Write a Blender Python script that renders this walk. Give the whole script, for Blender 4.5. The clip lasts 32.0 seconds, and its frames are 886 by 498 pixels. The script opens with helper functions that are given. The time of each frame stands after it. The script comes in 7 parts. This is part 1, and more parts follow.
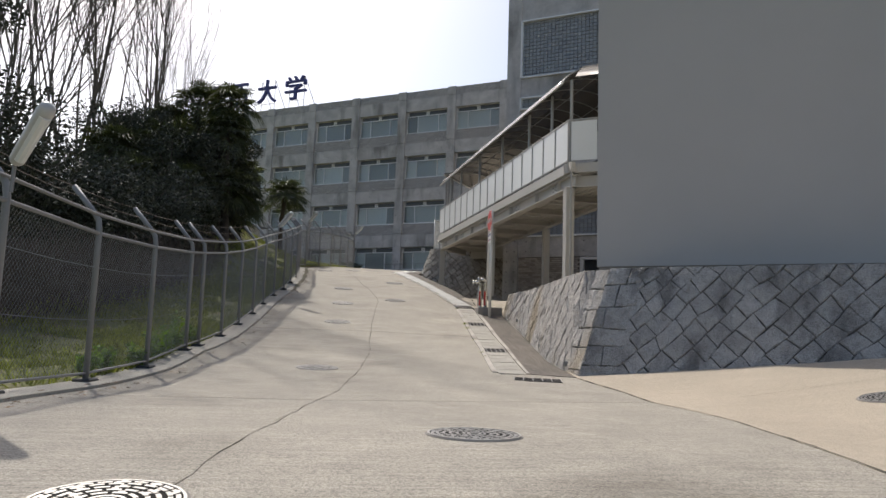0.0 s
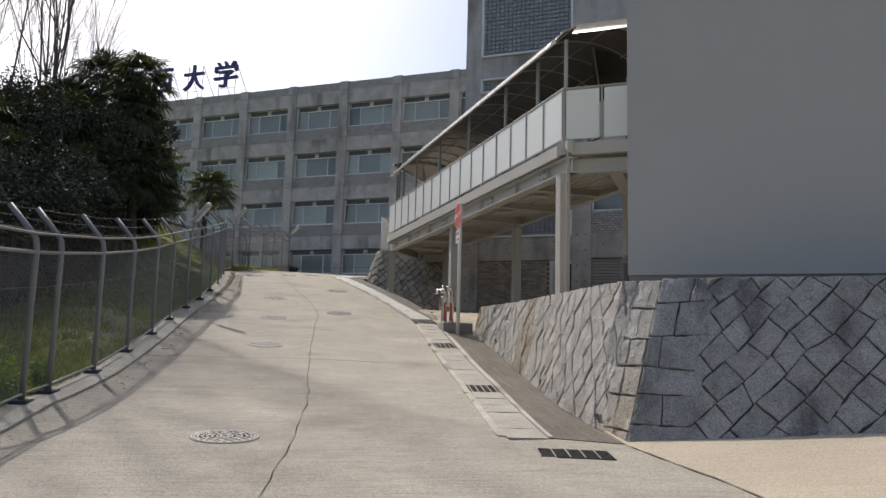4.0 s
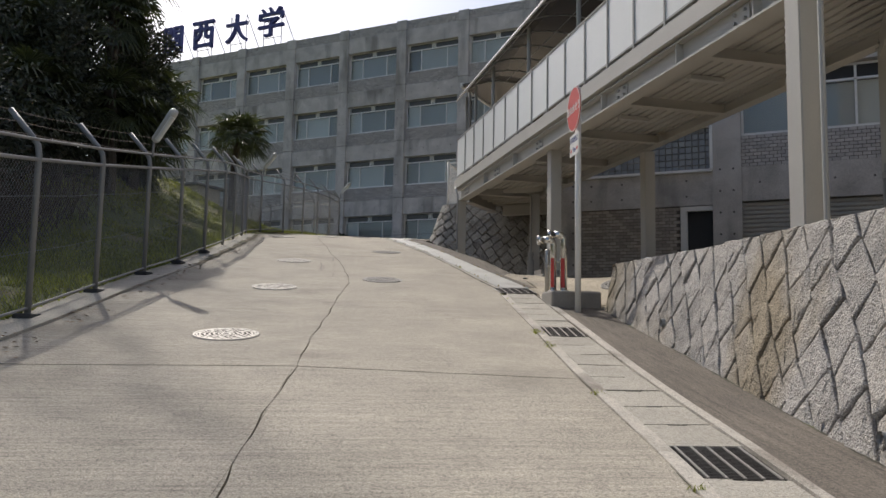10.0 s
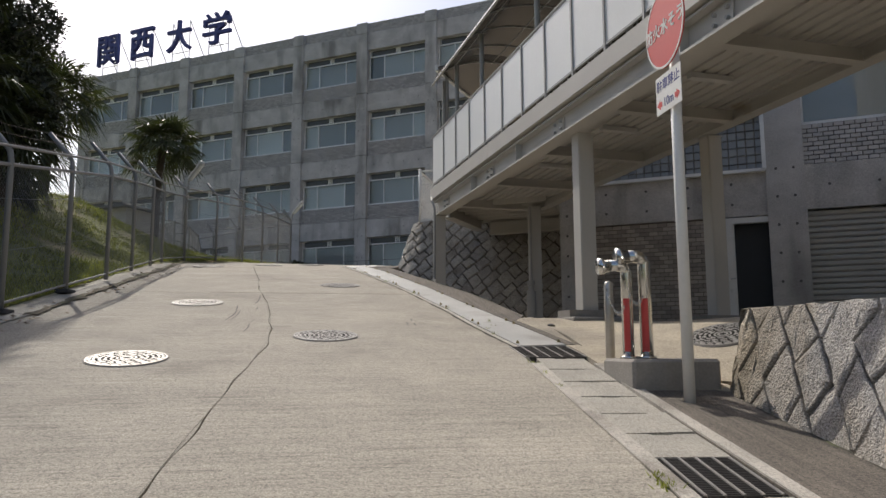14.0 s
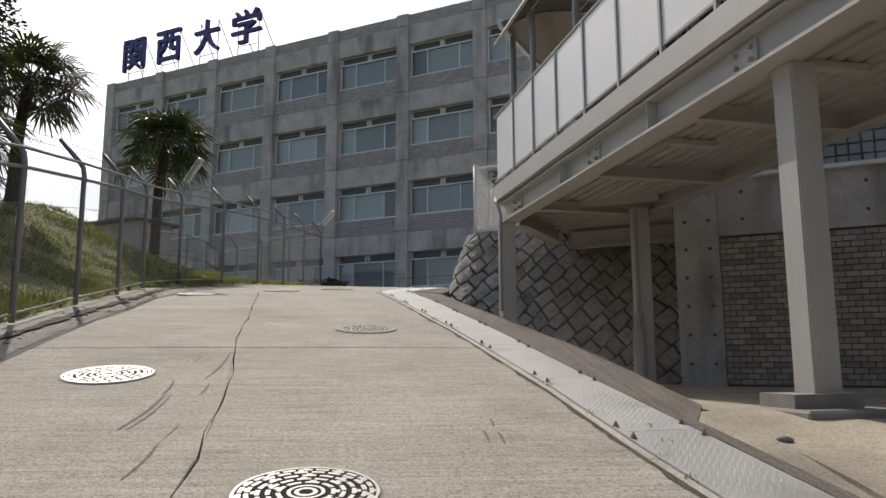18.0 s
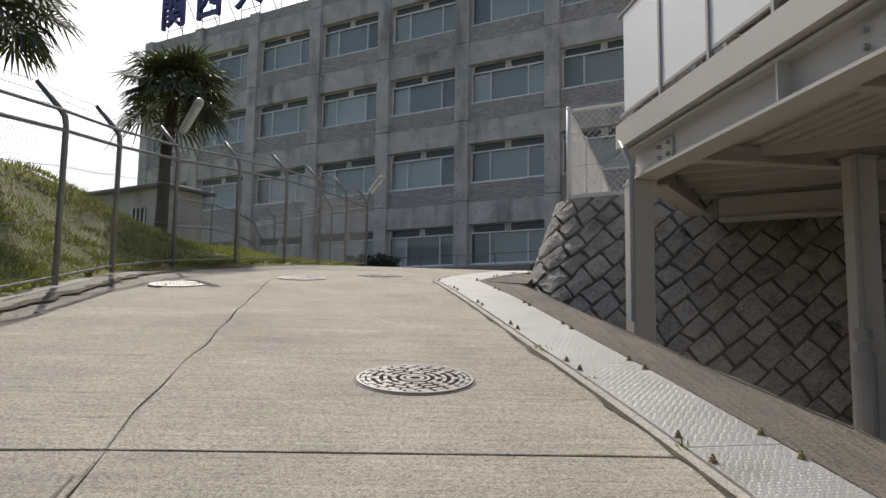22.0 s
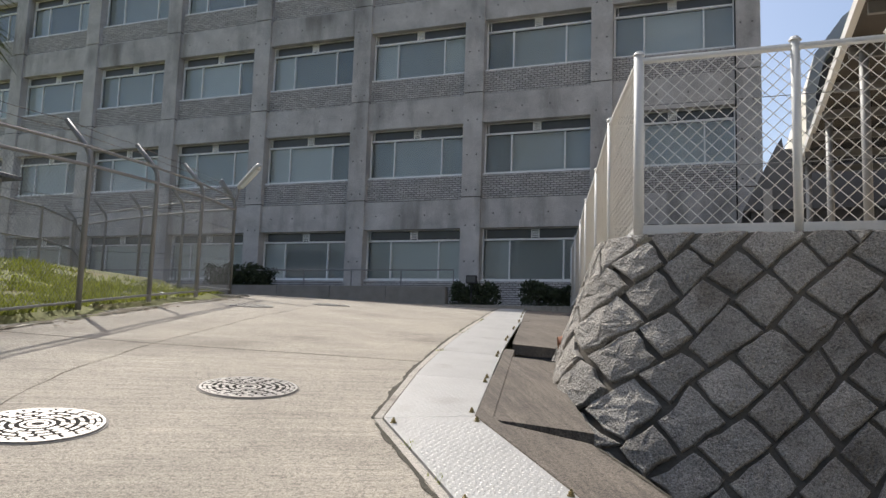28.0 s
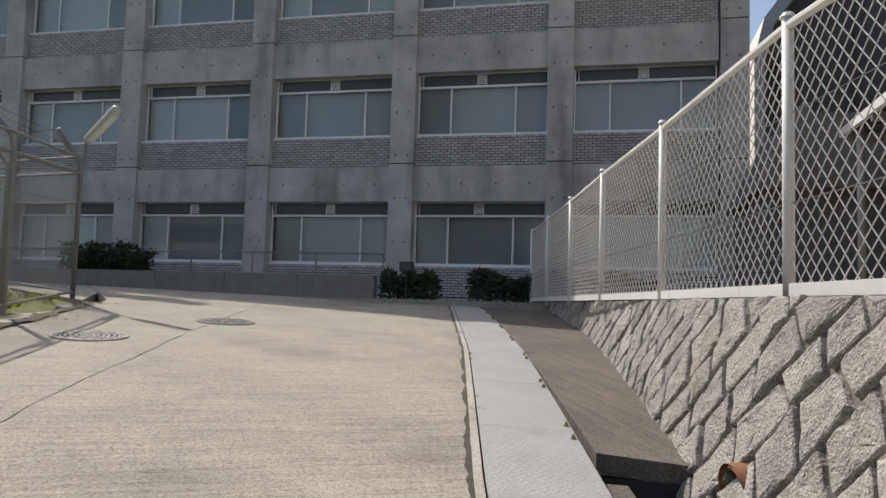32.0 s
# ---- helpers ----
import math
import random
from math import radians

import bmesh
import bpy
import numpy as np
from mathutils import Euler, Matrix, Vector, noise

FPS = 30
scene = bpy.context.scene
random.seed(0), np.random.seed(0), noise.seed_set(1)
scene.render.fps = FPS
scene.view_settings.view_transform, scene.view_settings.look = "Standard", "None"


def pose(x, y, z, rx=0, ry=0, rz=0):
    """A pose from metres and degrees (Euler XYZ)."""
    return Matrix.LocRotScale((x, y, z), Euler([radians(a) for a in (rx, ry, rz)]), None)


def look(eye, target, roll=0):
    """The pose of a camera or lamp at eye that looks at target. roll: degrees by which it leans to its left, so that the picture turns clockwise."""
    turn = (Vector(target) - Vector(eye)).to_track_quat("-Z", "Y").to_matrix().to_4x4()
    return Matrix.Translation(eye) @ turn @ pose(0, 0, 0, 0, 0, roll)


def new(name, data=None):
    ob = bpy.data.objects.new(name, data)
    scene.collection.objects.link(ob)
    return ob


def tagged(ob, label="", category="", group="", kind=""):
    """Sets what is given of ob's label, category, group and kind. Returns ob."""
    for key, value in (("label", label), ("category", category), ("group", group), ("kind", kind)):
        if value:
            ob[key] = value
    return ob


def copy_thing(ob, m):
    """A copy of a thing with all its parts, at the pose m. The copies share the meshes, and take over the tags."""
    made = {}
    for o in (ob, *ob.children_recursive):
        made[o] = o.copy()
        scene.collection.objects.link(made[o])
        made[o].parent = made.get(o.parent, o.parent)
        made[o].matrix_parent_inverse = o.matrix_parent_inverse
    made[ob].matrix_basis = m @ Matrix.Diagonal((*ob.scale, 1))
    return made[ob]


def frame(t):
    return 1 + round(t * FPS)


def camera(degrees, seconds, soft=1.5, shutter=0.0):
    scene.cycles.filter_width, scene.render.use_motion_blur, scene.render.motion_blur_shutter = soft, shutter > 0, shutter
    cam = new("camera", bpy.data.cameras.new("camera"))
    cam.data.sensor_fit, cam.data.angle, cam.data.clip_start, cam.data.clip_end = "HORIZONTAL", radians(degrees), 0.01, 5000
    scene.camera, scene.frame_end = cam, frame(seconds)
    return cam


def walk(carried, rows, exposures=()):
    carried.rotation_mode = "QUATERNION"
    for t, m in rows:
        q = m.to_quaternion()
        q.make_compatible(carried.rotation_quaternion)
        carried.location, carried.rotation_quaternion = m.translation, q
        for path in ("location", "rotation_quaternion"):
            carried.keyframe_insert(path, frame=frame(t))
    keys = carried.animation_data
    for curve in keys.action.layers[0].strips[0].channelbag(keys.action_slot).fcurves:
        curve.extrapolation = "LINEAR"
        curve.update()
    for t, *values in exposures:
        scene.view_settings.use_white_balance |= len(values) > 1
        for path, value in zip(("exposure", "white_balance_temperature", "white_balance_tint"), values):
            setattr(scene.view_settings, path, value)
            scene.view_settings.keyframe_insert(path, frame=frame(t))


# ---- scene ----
cam = camera(61.45, 32.0)
PATH = [
    (0.0, (3.628, -4.580, 0.749), (2.788, -2.783, 1.003), 1.93),
    (0.5, (3.364, -4.106, 0.848), (2.557, -2.291, 1.079), 1.93),
    (1.0, (3.043, -3.657, 0.940), (2.247, -1.839, 1.186), 2.36),
    (1.5, (2.748, -3.208, 1.017), (1.948, -1.392, 1.270), 1.88),
    (2.0, (2.447, -2.753, 1.084), (1.610, -0.952, 1.321), 1.30),
    (2.5, (2.189, -2.279, 1.135), (1.410, -0.451, 1.363), 1.06),
    (3.0, (1.933, -1.788, 1.199), (1.212, 0.066, 1.398), 1.31),
    (3.5, (1.636, -1.266, 1.249), (0.950, 0.598, 1.488), 1.70),
    (5.5, (0.351, 0.801, 1.286), (-0.349, 2.652, 1.576), 1.10),
    (6.0, (0.113, 1.376, 1.318), (-0.567, 3.235, 1.600), 1.60),
    (6.5, (-0.174, 1.948, 1.321), (-0.842, 3.815, 1.583), 1.00),
    (7.0, (-0.424, 2.554, 1.326), (-1.143, 4.398, 1.613), 0.75),
    (7.5, (-0.714, 3.169, 1.338), (-1.473, 5.006, 1.566), 0.55),
    (8.0, (-0.961, 3.775, 1.346), (-1.742, 5.604, 1.554), 0.05),
    (8.5, (-1.202, 4.383, 1.356), (-1.991, 6.209, 1.570), -0.11),
    (9.0, (-1.425, 5.001, 1.361), (-2.264, 6.804, 1.571), -0.12),
    (9.5, (-1.607, 5.601, 1.412), (-2.490, 7.385, 1.603), 0.98),
    (10.0, (-1.850, 6.229, 1.423), (-2.707, 8.025, 1.623), 1.10),
    (10.5, (-2.096, 6.873, 1.455), (-2.951, 8.668, 1.665), 0.60),
    (11.0, (-2.415, 7.521, 1.505), (-3.223, 9.335, 1.744), 0.17),
    (11.5, (-2.712, 8.133, 1.576), (-3.549, 9.934, 1.811), 0.71),
    (12.0, (-3.010, 8.699, 1.643), (-3.811, 10.516, 1.882), 0.40),
    (12.5, (-3.312, 9.283, 1.742), (-4.105, 11.106, 1.963), 0.39),
    (13.0, (-3.634, 9.788, 1.846), (-4.409, 11.621, 2.053), 0.09),
    (13.5, (-3.891, 10.304, 1.963), (-4.679, 12.122, 2.235), -0.06),
    (14.0, (-4.202, 10.757, 2.035), (-4.973, 12.584, 2.302), -0.23),
    (14.5, (-4.544, 11.242, 2.122), (-5.323, 13.064, 2.395), -0.72),
    (16.5, (-5.647, 13.345, 2.462), (-6.426, 15.169, 2.717), -0.72),
    (17.0, (-5.888, 13.858, 2.543), (-6.686, 15.671, 2.819), -0.54),
    (17.5, (-6.180, 14.374, 2.672), (-7.026, 16.166, 2.943), -0.20),
    (18.0, (-6.406, 14.861, 2.791), (-7.279, 16.635, 3.092), -0.19),
    (18.5, (-6.678, 15.310, 2.901), (-7.582, 17.079, 3.127), 0.68),
    (19.0, (-6.924, 15.791, 2.976), (-7.833, 17.562, 3.171), -0.06),
    (19.5, (-7.188, 16.257, 3.058), (-8.119, 18.016, 3.255), 0.01),
    (20.0, (-7.469, 16.658, 3.141), (-8.423, 18.403, 3.355), -0.30),
    (20.5, (-7.757, 17.109, 3.192), (-8.751, 18.832, 3.397), -0.57),
    (21.0, (-8.090, 17.590, 3.266), (-9.094, 19.307, 3.476), 0.18),
    (21.5, (-8.394, 18.097, 3.339), (-9.401, 19.807, 3.587), 0.27),
    (22.0, (-8.698, 18.565, 3.443), (-9.705, 20.278, 3.671), 0.78),
    (22.5, (-9.026, 18.990, 3.592), (-10.005, 20.719, 3.818), 0.23),
    (23.0, (-9.288, 19.388, 3.711), (-10.272, 21.113, 3.940), 0.90),
    (23.5, (-9.625, 19.776, 3.825), (-10.617, 21.497, 4.049), 0.41),
    (24.0, (-9.927, 20.206, 3.933), (-10.956, 21.910, 4.125), 1.21),
    (24.5, (-10.263, 20.641, 4.037), (-11.239, 22.375, 4.242), 1.29),
    (26.5, (-11.674, 22.234, 4.369), (-12.495, 24.044, 4.590), 0.51),
    (27.0, (-11.854, 22.719, 4.530), (-12.562, 24.576, 4.751), 0.77),
    (27.5, (-12.049, 23.200, 4.677), (-12.763, 25.054, 4.909), 1.00),
    (28.0, (-12.340, 23.650, 4.803), (-13.046, 25.508, 5.024), 1.78),
    (28.5, (-12.654, 24.183, 4.891), (-13.359, 26.040, 5.123), 1.40),
    (29.0, (-12.981, 24.658, 4.996), (-13.723, 26.502, 5.212), 1.23),
    (29.5, (-13.316, 25.151, 5.071), (-14.024, 27.008, 5.293), 1.61),
    (30.0, (-13.604, 25.658, 5.171), (-14.289, 27.528, 5.356), 1.98),
    (30.5, (-13.870, 26.143, 5.261), (-14.510, 28.030, 5.431), 1.31),
    (31.0, (-14.127, 26.586, 5.350), (-14.733, 28.488, 5.465), 0.11),
    (31.5, (-14.353, 27.059, 5.455), (-14.898, 28.980, 5.563), 1.52),
    (32.0, (-14.587, 27.592, 5.550), (-15.036, 29.535, 5.695), 1.67),
]
walk(cam, [(t, look(e, g, r)) for t, e, g, r in PATH], [(0, 0.2, 6450, 10.8), (3, 0.2, 6450, 10.8), (6, 0.2, 6450, 10.8), (9, 0.12, 6450, 10.8), (13, 0.08, 6450, 10.8), (20, 0.16, 6450, 10.6), (24, 0.18, 6450, 10.6), (28, 0.46, 6400, 11), (32, 0.24, 6400, 11)])

# ---- world, sun, exposure ----
SUN_AZ = Vector((-0.815, 0.579, 0.0)).normalized()
SUN_EL = radians(46.5)
world = bpy.data.worlds.new("world")
scene.world = world
world.use_nodes = True
wn = world.node_tree.nodes
bg = wn["Background"]
sky = wn.new("ShaderNodeTexSky")
sky.sky_type, sky.sun_disc = "NISHITA", False
sky.sun_elevation = SUN_EL
sky.sun_rotation = math.atan2(SUN_AZ.x, SUN_AZ.y)
sky.air_density, sky.dust_density, sky.ozone_density = 1.0, 3.0, 1.0
world.node_tree.links.new(sky.outputs[0], bg.inputs[0])
bg.inputs[1].default_value = 0.125
sun_data = bpy.data.lights.new("sun", "SUN")
sun_data.energy, sun_data.angle, sun_data.color = 3.1, radians(0.6), (1.0, 0.95, 0.86)
sun = new("sun", sun_data)
sun_from = SUN_AZ * math.cos(SUN_EL) + Vector((0, 0, math.sin(SUN_EL)))
sun.matrix_world = look(sun_from * 60, (0, 0, 0))

# ---- materials ----
MATS = {}


def mat(name, color, rough=0.7, var=0.18, scale=3.0, fine=40.0, bump=0.15, metal=0.0, obj=0.0, coat=0.0, stain=None, spec=0.5, stretch=(1, 1, 1), streak=None, speck=0.0, relief=0.02, thin=0.0, scratch=0.0):
    """Mineral or painted surface: two scales of noise on colour, fine bump, optional stains, random shade per object or island."""
    m = bpy.data.materials.new(name)
    m.use_nodes = True
    nt = m.node_tree
    N, L = nt.nodes, nt.links
    p = N["Principled BSDF"]
    geo = N.new("ShaderNodeNewGeometry")
    mapping = N.new("ShaderNodeMapping")
    mapping.inputs["Scale"].default_value = stretch
    L.new(geo.outputs["Position"], mapping.inputs[0])
    n1, n2 = N.new("ShaderNodeTexNoise"), N.new("ShaderNodeTexNoise")
    n1.inputs["Scale"].default_value, n2.inputs["Scale"].default_value = scale, fine
    n1.inputs["Detail"].default_value, n2.inputs["Detail"].default_value = 6, 4
    n1.inputs["Roughness"].default_value = 0.6
    L.new(mapping.outputs[0], n1.inputs[0])
    L.new(mapping.outputs[0], n2.inputs[0])
    add = N.new("ShaderNodeMath")
    add.operation = "MULTIPLY_ADD"
    L.new(n2.outputs[0], add.inputs[0])
    add.inputs[1].default_value = 0.6
    L.new(n1.outputs[0], add.inputs[2])
    ramp = N.new("ShaderNodeMapRange")
    ramp.inputs[1].default_value, ramp.inputs[2].default_value = 0.45, 1.15
    ramp.inputs[3].default_value, ramp.inputs[4].default_value = 1 - var, 1 + var
    L.new(add.outputs[0], ramp.inputs[0])
    last = ramp.outputs[0]
    if obj:
        info = N.new("ShaderNodeObjectInfo")
        r2 = N.new("ShaderNodeMapRange")
        r2.inputs[3].default_value, r2.inputs[4].default_value = 1 - obj, 1 + obj
        comb = N.new("ShaderNodeMath")
        comb.operation = "ADD"
        frac = N.new("ShaderNodeMath")
        frac.operation = "FRACT"
        L.new(info.outputs["Random"], comb.inputs[0])
        L.new(geo.outputs["Random Per Island"], comb.inputs[1])
        L.new(comb.outputs[0], frac.inputs[0])
        L.new(frac.outputs[0], r2.inputs[0])
        mu = N.new("ShaderNodeMath")
        mu.operation = "MULTIPLY"
        L.new(last, mu.inputs[0])
        L.new(r2.outputs[0], mu.inputs[1])
        last = mu.outputs[0]
    if streak:  # brushed lines across a direction: angle, scale along, scale across, strength
        ms = N.new("ShaderNodeMapping")
        ms.inputs["Rotation"].default_value = (0, 0, -radians(streak[0]))
        ms2 = N.new("ShaderNodeMapping")
        ms2.inputs["Scale"].default_value = (streak[1], streak[2], 1)
        L.new(geo.outputs["Position"], ms.inputs[0])
        L.new(ms.outputs[0], ms2.inputs[0])
        ns = N.new("ShaderNodeTexNoise")
        ns.inputs["Scale"].default_value, ns.inputs["Detail"].default_value, ns.inputs["Roughness"].default_value = 1.0, 6, 0.7
        L.new(ms2.outputs[0], ns.inputs[0])
        rs = N.new("ShaderNodeMapRange")
        rs.inputs[1].default_value, rs.inputs[2].default_value = 0.3, 0.7
        rs.inputs[3].default_value, rs.inputs[4].default_value = 1 - streak[3], 1 + streak[3]
        L.new(ns.outputs[0], rs.inputs[0])
        mu2 = N.new("ShaderNodeMath")
        mu2.operation = "MULTIPLY"
        L.new(last, mu2.inputs[0])
        L.new(rs.outputs[0], mu2.inputs[1])
        last = mu2.outputs[0]
    if scratch and streak:  # short dark lines left by the broom
        mc = N.new("ShaderNodeMapping")
        mc.inputs["Scale"].default_value = (streak[1] * 2.4, streak[2] * 2.2, 1)
        L.new(ms.outputs[0], mc.inputs[0])
        nc = N.new("ShaderNodeTexNoise")
        nc.inputs["Scale"].default_value, nc.inputs["Detail"].default_value, nc.inputs["Roughness"].default_value = 1.0, 3, 0.6
        L.new(mc.outputs[0], nc.inputs[0])
        rc = N.new("ShaderNodeMapRange")
        rc.inputs[1].default_value, rc.inputs[2].default_value = 0.60, 0.70
        rc.inputs[3].default_value, rc.inputs[4].default_value = 1.0, 1 - scratch
        L.new(nc.outputs[0], rc.inputs[0])
        mu5 = N.new("ShaderNodeMath")
        mu5.operation = "MULTIPLY"
        L.new(last, mu5.inputs[0])
        L.new(rc.outputs[0], mu5.inputs[1])
        last = mu5.outputs[0]
    if speck:  # dark pores and grit
        vo = N.new("ShaderNodeTexNoise")
        vo.inputs["Scale"].default_value, vo.inputs["Detail"].default_value, vo.inputs["Roughness"].default_value = 50, 3, 0.8
        L.new(geo.outputs["Position"], vo.inputs[0])
        rv = N.new("ShaderNodeMapRange")
        rv.inputs[1].default_value, rv.inputs[2].default_value = 0.34, 0.52
        rv.inputs[3].default_value, rv.inputs[4].default_value = 1 - speck, 1.0
        L.new(vo.outputs[0], rv.inputs[0])
        mu3 = N.new("ShaderNodeMath")
        mu3.operation = "MULTIPLY"
        L.new(last, mu3.inputs[0])
        L.new(rv.outputs[0], mu3.inputs[1])
        last = mu3.outputs[0]
        vg = N.new("ShaderNodeTexNoise")
        vg.inputs["Scale"].default_value, vg.inputs["Detail"].default_value, vg.inputs["Roughness"].default_value = 130, 2, 0.85
        L.new(geo.outputs["Position"], vg.inputs[0])
        rg = N.new("ShaderNodeMapRange")
        rg.inputs[1].default_value, rg.inputs[2].default_value = 0.32, 0.68
        rg.inputs[3].default_value, rg.inputs[4].default_value = 1 - speck * 0.9, 1 + speck * 0.9
        L.new(vg.outputs[0], rg.inputs[0])
        mu4 = N.new("ShaderNodeMath")
        mu4.operation = "MULTIPLY"
        L.new(last, mu4.inputs[0])
        L.new(rg.outputs[0], mu4.inputs[1])
        last = mu4.outputs[0]
    sc = N.new("ShaderNodeVectorMath")
    sc.operation = "SCALE"
    sc.inputs[0].default_value = color
    L.new(last, sc.inputs["Scale"])
    col = sc.outputs[0]
    if stain:
        n3 = N.new("ShaderNodeTexNoise")
        n3.inputs["Scale"].default_value, n3.inputs["Detail"].default_value = stain[1], 5
        m3 = N.new("ShaderNodeMapping")
        m3.inputs["Scale"].default_value = stain[3] if len(stain) > 3 else (1, 1, 1)
        L.new(geo.outputs["Position"], m3.inputs[0])
        L.new(m3.outputs[0], n3.inputs[0])
        r3 = N.new("ShaderNodeMapRange")
        r3.inputs[1].default_value, r3.inputs[2].default_value = stain[2], stain[2] + 0.16
        L.new(n3.outputs[0], r3.inputs[0])
        mix = N.new("ShaderNodeMix")
        mix.data_type = "RGBA"
        L.new(r3.outputs[0], mix.inputs["Factor"])
        L.new(col, mix.inputs["A"])
        sd = N.new("ShaderNodeVectorMath")
        sd.operation = "SCALE"
        sd.inputs[0].default_value = stain[0]
        L.new(last, sd.inputs["Scale"])
        L.new(sd.outputs[0], mix.inputs["B"])
        col = mix.outputs["Result"]
    L.new(col, p.inputs["Base Color"])
    p.inputs["Roughness"].default_value, p.inputs["Metallic"].default_value = rough, metal
    p.inputs["Specular IOR Level"].default_value = spec
    p.inputs["Coat Weight"].default_value = coat
    if bump:
        b = N.new("ShaderNodeBump")
        b.inputs["Strength"].default_value, b.inputs["Distance"].default_value = bump, relief
        L.new(add.outputs[0], b.inputs["Height"])
        L.new(b.outputs[0], p.inputs["Normal"])
    if thin:  # light shines through leaves
        tr, mx = N.new("ShaderNodeBsdfTranslucent"), N.new("ShaderNodeMixShader")
        mx.inputs[0].default_value = thin
        bright = N.new("ShaderNodeVectorMath")
        bright.operation = "MULTIPLY"
        bright.inputs[1].default_value = (1.9, 2.0, 0.9)
        L.new(col, bright.inputs[0])
        L.new(bright.outputs[0], tr.inputs[0])
        L.new(p.outputs[0], mx.inputs[1])
        L.new(tr.outputs[0], mx.inputs[2])
        L.new(mx.outputs[0], N["Material Output"].inputs[0])
    MATS[name] = m
    return m


M_CONC = mat("road_concrete", (0.405, 0.365, 0.30), 0.92, 0.20, 1.1, 45, 0.5, stain=((0.27, 0.24, 0.195), 0.5, 0.56), streak=(32, 1.1, 24.0, 0.19), speck=0.5, scratch=0.42)
M_DRIVE = mat("beige_concrete", (0.48, 0.405, 0.31), 0.92, 0.14, 0.7, 60, 0.45, streak=(0, 0.6, 12.0, 0.06), speck=0.35)
M_GUT = mat("gutter_concrete", (0.41, 0.38, 0.325), 0.9, 0.22, 2.5, 60, 0.5, obj=0.08, speck=0.4)
M_SHOULDER = mat("rough_mortar", (0.165, 0.141, 0.115), 0.95, 0.25, 1.2, 45, 0.6, stain=((0.14, 0.12, 0.10), 0.8, 0.5), streak=(120, 1.0, 20.0, 0.3), speck=0.55, scratch=0.3)
M_YARD = mat("yard_concrete", (0.44, 0.378, 0.285), 0.9, 0.3, 1.6, 40, 0.4, stain=((0.25, 0.22, 0.18), 0.5, 0.55), speck=0.4)
M_STONE = mat("granite", (0.44, 0.412, 0.38), 0.88, 0.3, 5.0, 60, 1.0, obj=0.12, speck=0.5, relief=0.045, stain=((0.34, 0.285, 0.205), 0.75, 0.50, (1, 1, 0.35)))
M_STONE_D = mat("weathered_granite", (0.415, 0.388, 0.345), 0.9, 0.3, 6, 60, 1.0, obj=0.16, speck=0.5, relief=0.04, stain=((0.24, 0.21, 0.17), 1.3, 0.56))
M_STONE_W = mat("stained_granite", (0.42, 0.41, 0.39), 0.9, 0.28, 6, 90, 0.9, obj=0.12, speck=0.5, relief=0.05, stain=((0.15, 0.145, 0.14), 1.6, 0.53, (1, 1, 0.16)))
M_TJOINT = mat("terrace_mortar", (0.15, 0.133, 0.11), 0.95, 0.3, 3, 50, 0.5)
M_JOINT = mat("dark_joint", (0.085, 0.08, 0.072), 0.95, 0.3, 3, 50, 0.4)
M_FACADE = mat("exposed_concrete", (0.515, 0.492, 0.468), 0.85, 0.36, 1.3, 30, 0.3, speck=0.2, stain=((0.27, 0.255, 0.235), 0.9, 0.525, (1, 1, 0.22)))
M_BRICK = mat("grey_brick", (0.52, 0.50, 0.485), 0.85, 0.2, 6, 60, 0.3, obj=0.15)
M_VENT = mat("vent_glass", (0.085, 0.088, 0.088), 0.3, 0.15, 3, 30, 0.0)
M_BRICK_A = mat("brown_grey_brick", (0.40, 0.355, 0.31), 0.85, 0.16, 6, 60, 0.3, obj=0.25)
M_MORTAR_A = mat("dark_mortar", (0.15, 0.13, 0.115), 0.95, 0.2, 6, 50, 0.3)
M_MORTAR = mat("mortar", (0.13, 0.12, 0.115), 0.95, 0.2, 6, 50, 0.3)
M_ALU = mat("window_aluminium", (0.84, 0.84, 0.82), 0.4, 0.06, 5, 60, 0.0)
# near-black, mostly used where unlit interiors would lie in shade
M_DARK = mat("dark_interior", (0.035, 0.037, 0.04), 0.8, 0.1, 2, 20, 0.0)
M_CURTAIN = mat("grey_blind", (0.53, 0.545, 0.52), 0.9, 0.08, 1.5, 20, 0.05, obj=0.42)
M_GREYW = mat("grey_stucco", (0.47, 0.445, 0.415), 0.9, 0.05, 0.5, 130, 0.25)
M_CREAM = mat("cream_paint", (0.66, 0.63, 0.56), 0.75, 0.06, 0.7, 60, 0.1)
M_STEELW = mat("beige_painted_steel", (0.46, 0.44, 0.40), 0.5, 0.08, 1.2, 50, 0.06, stain=((0.33, 0.26, 0.18), 2.0, 0.68))
M_POST = mat("grey_metal_post", (0.25, 0.245, 0.24), 0.5, 0.1, 2, 50, 0.05, metal=0.2)
M_GALV = mat("galvanised_wire", (0.24, 0.24, 0.235), 0.55, 0.15, 4, 60, 0.0, metal=0.3)
M_RUST = mat("rusty_wire", (0.16, 0.12, 0.095), 0.8, 0.3, 8, 60, 0.0)
M_FOOT = mat("dark_rubber", (0.05, 0.05, 0.052), 0.8, 0.2, 6, 60, 0.1)
M_PANEL = mat("milky_acrylic", (0.72, 0.73, 0.71), 0.3, 0.05, 0.8, 30, 0.0)
M_ROOFP = mat("brown_polycarbonate", (0.10, 0.085, 0.07), 0.25, 0.1, 1, 30, 0.0)
M_IRON = mat("cast_iron", (0.075, 0.07, 0.068), 0.5, 0.2, 6, 80, 0.2, metal=0.6)
M_COVER = mat("worn_cover_face", (0.42, 0.40, 0.375), 0.4, 0.25, 5, 80, 0.2, metal=0.45)
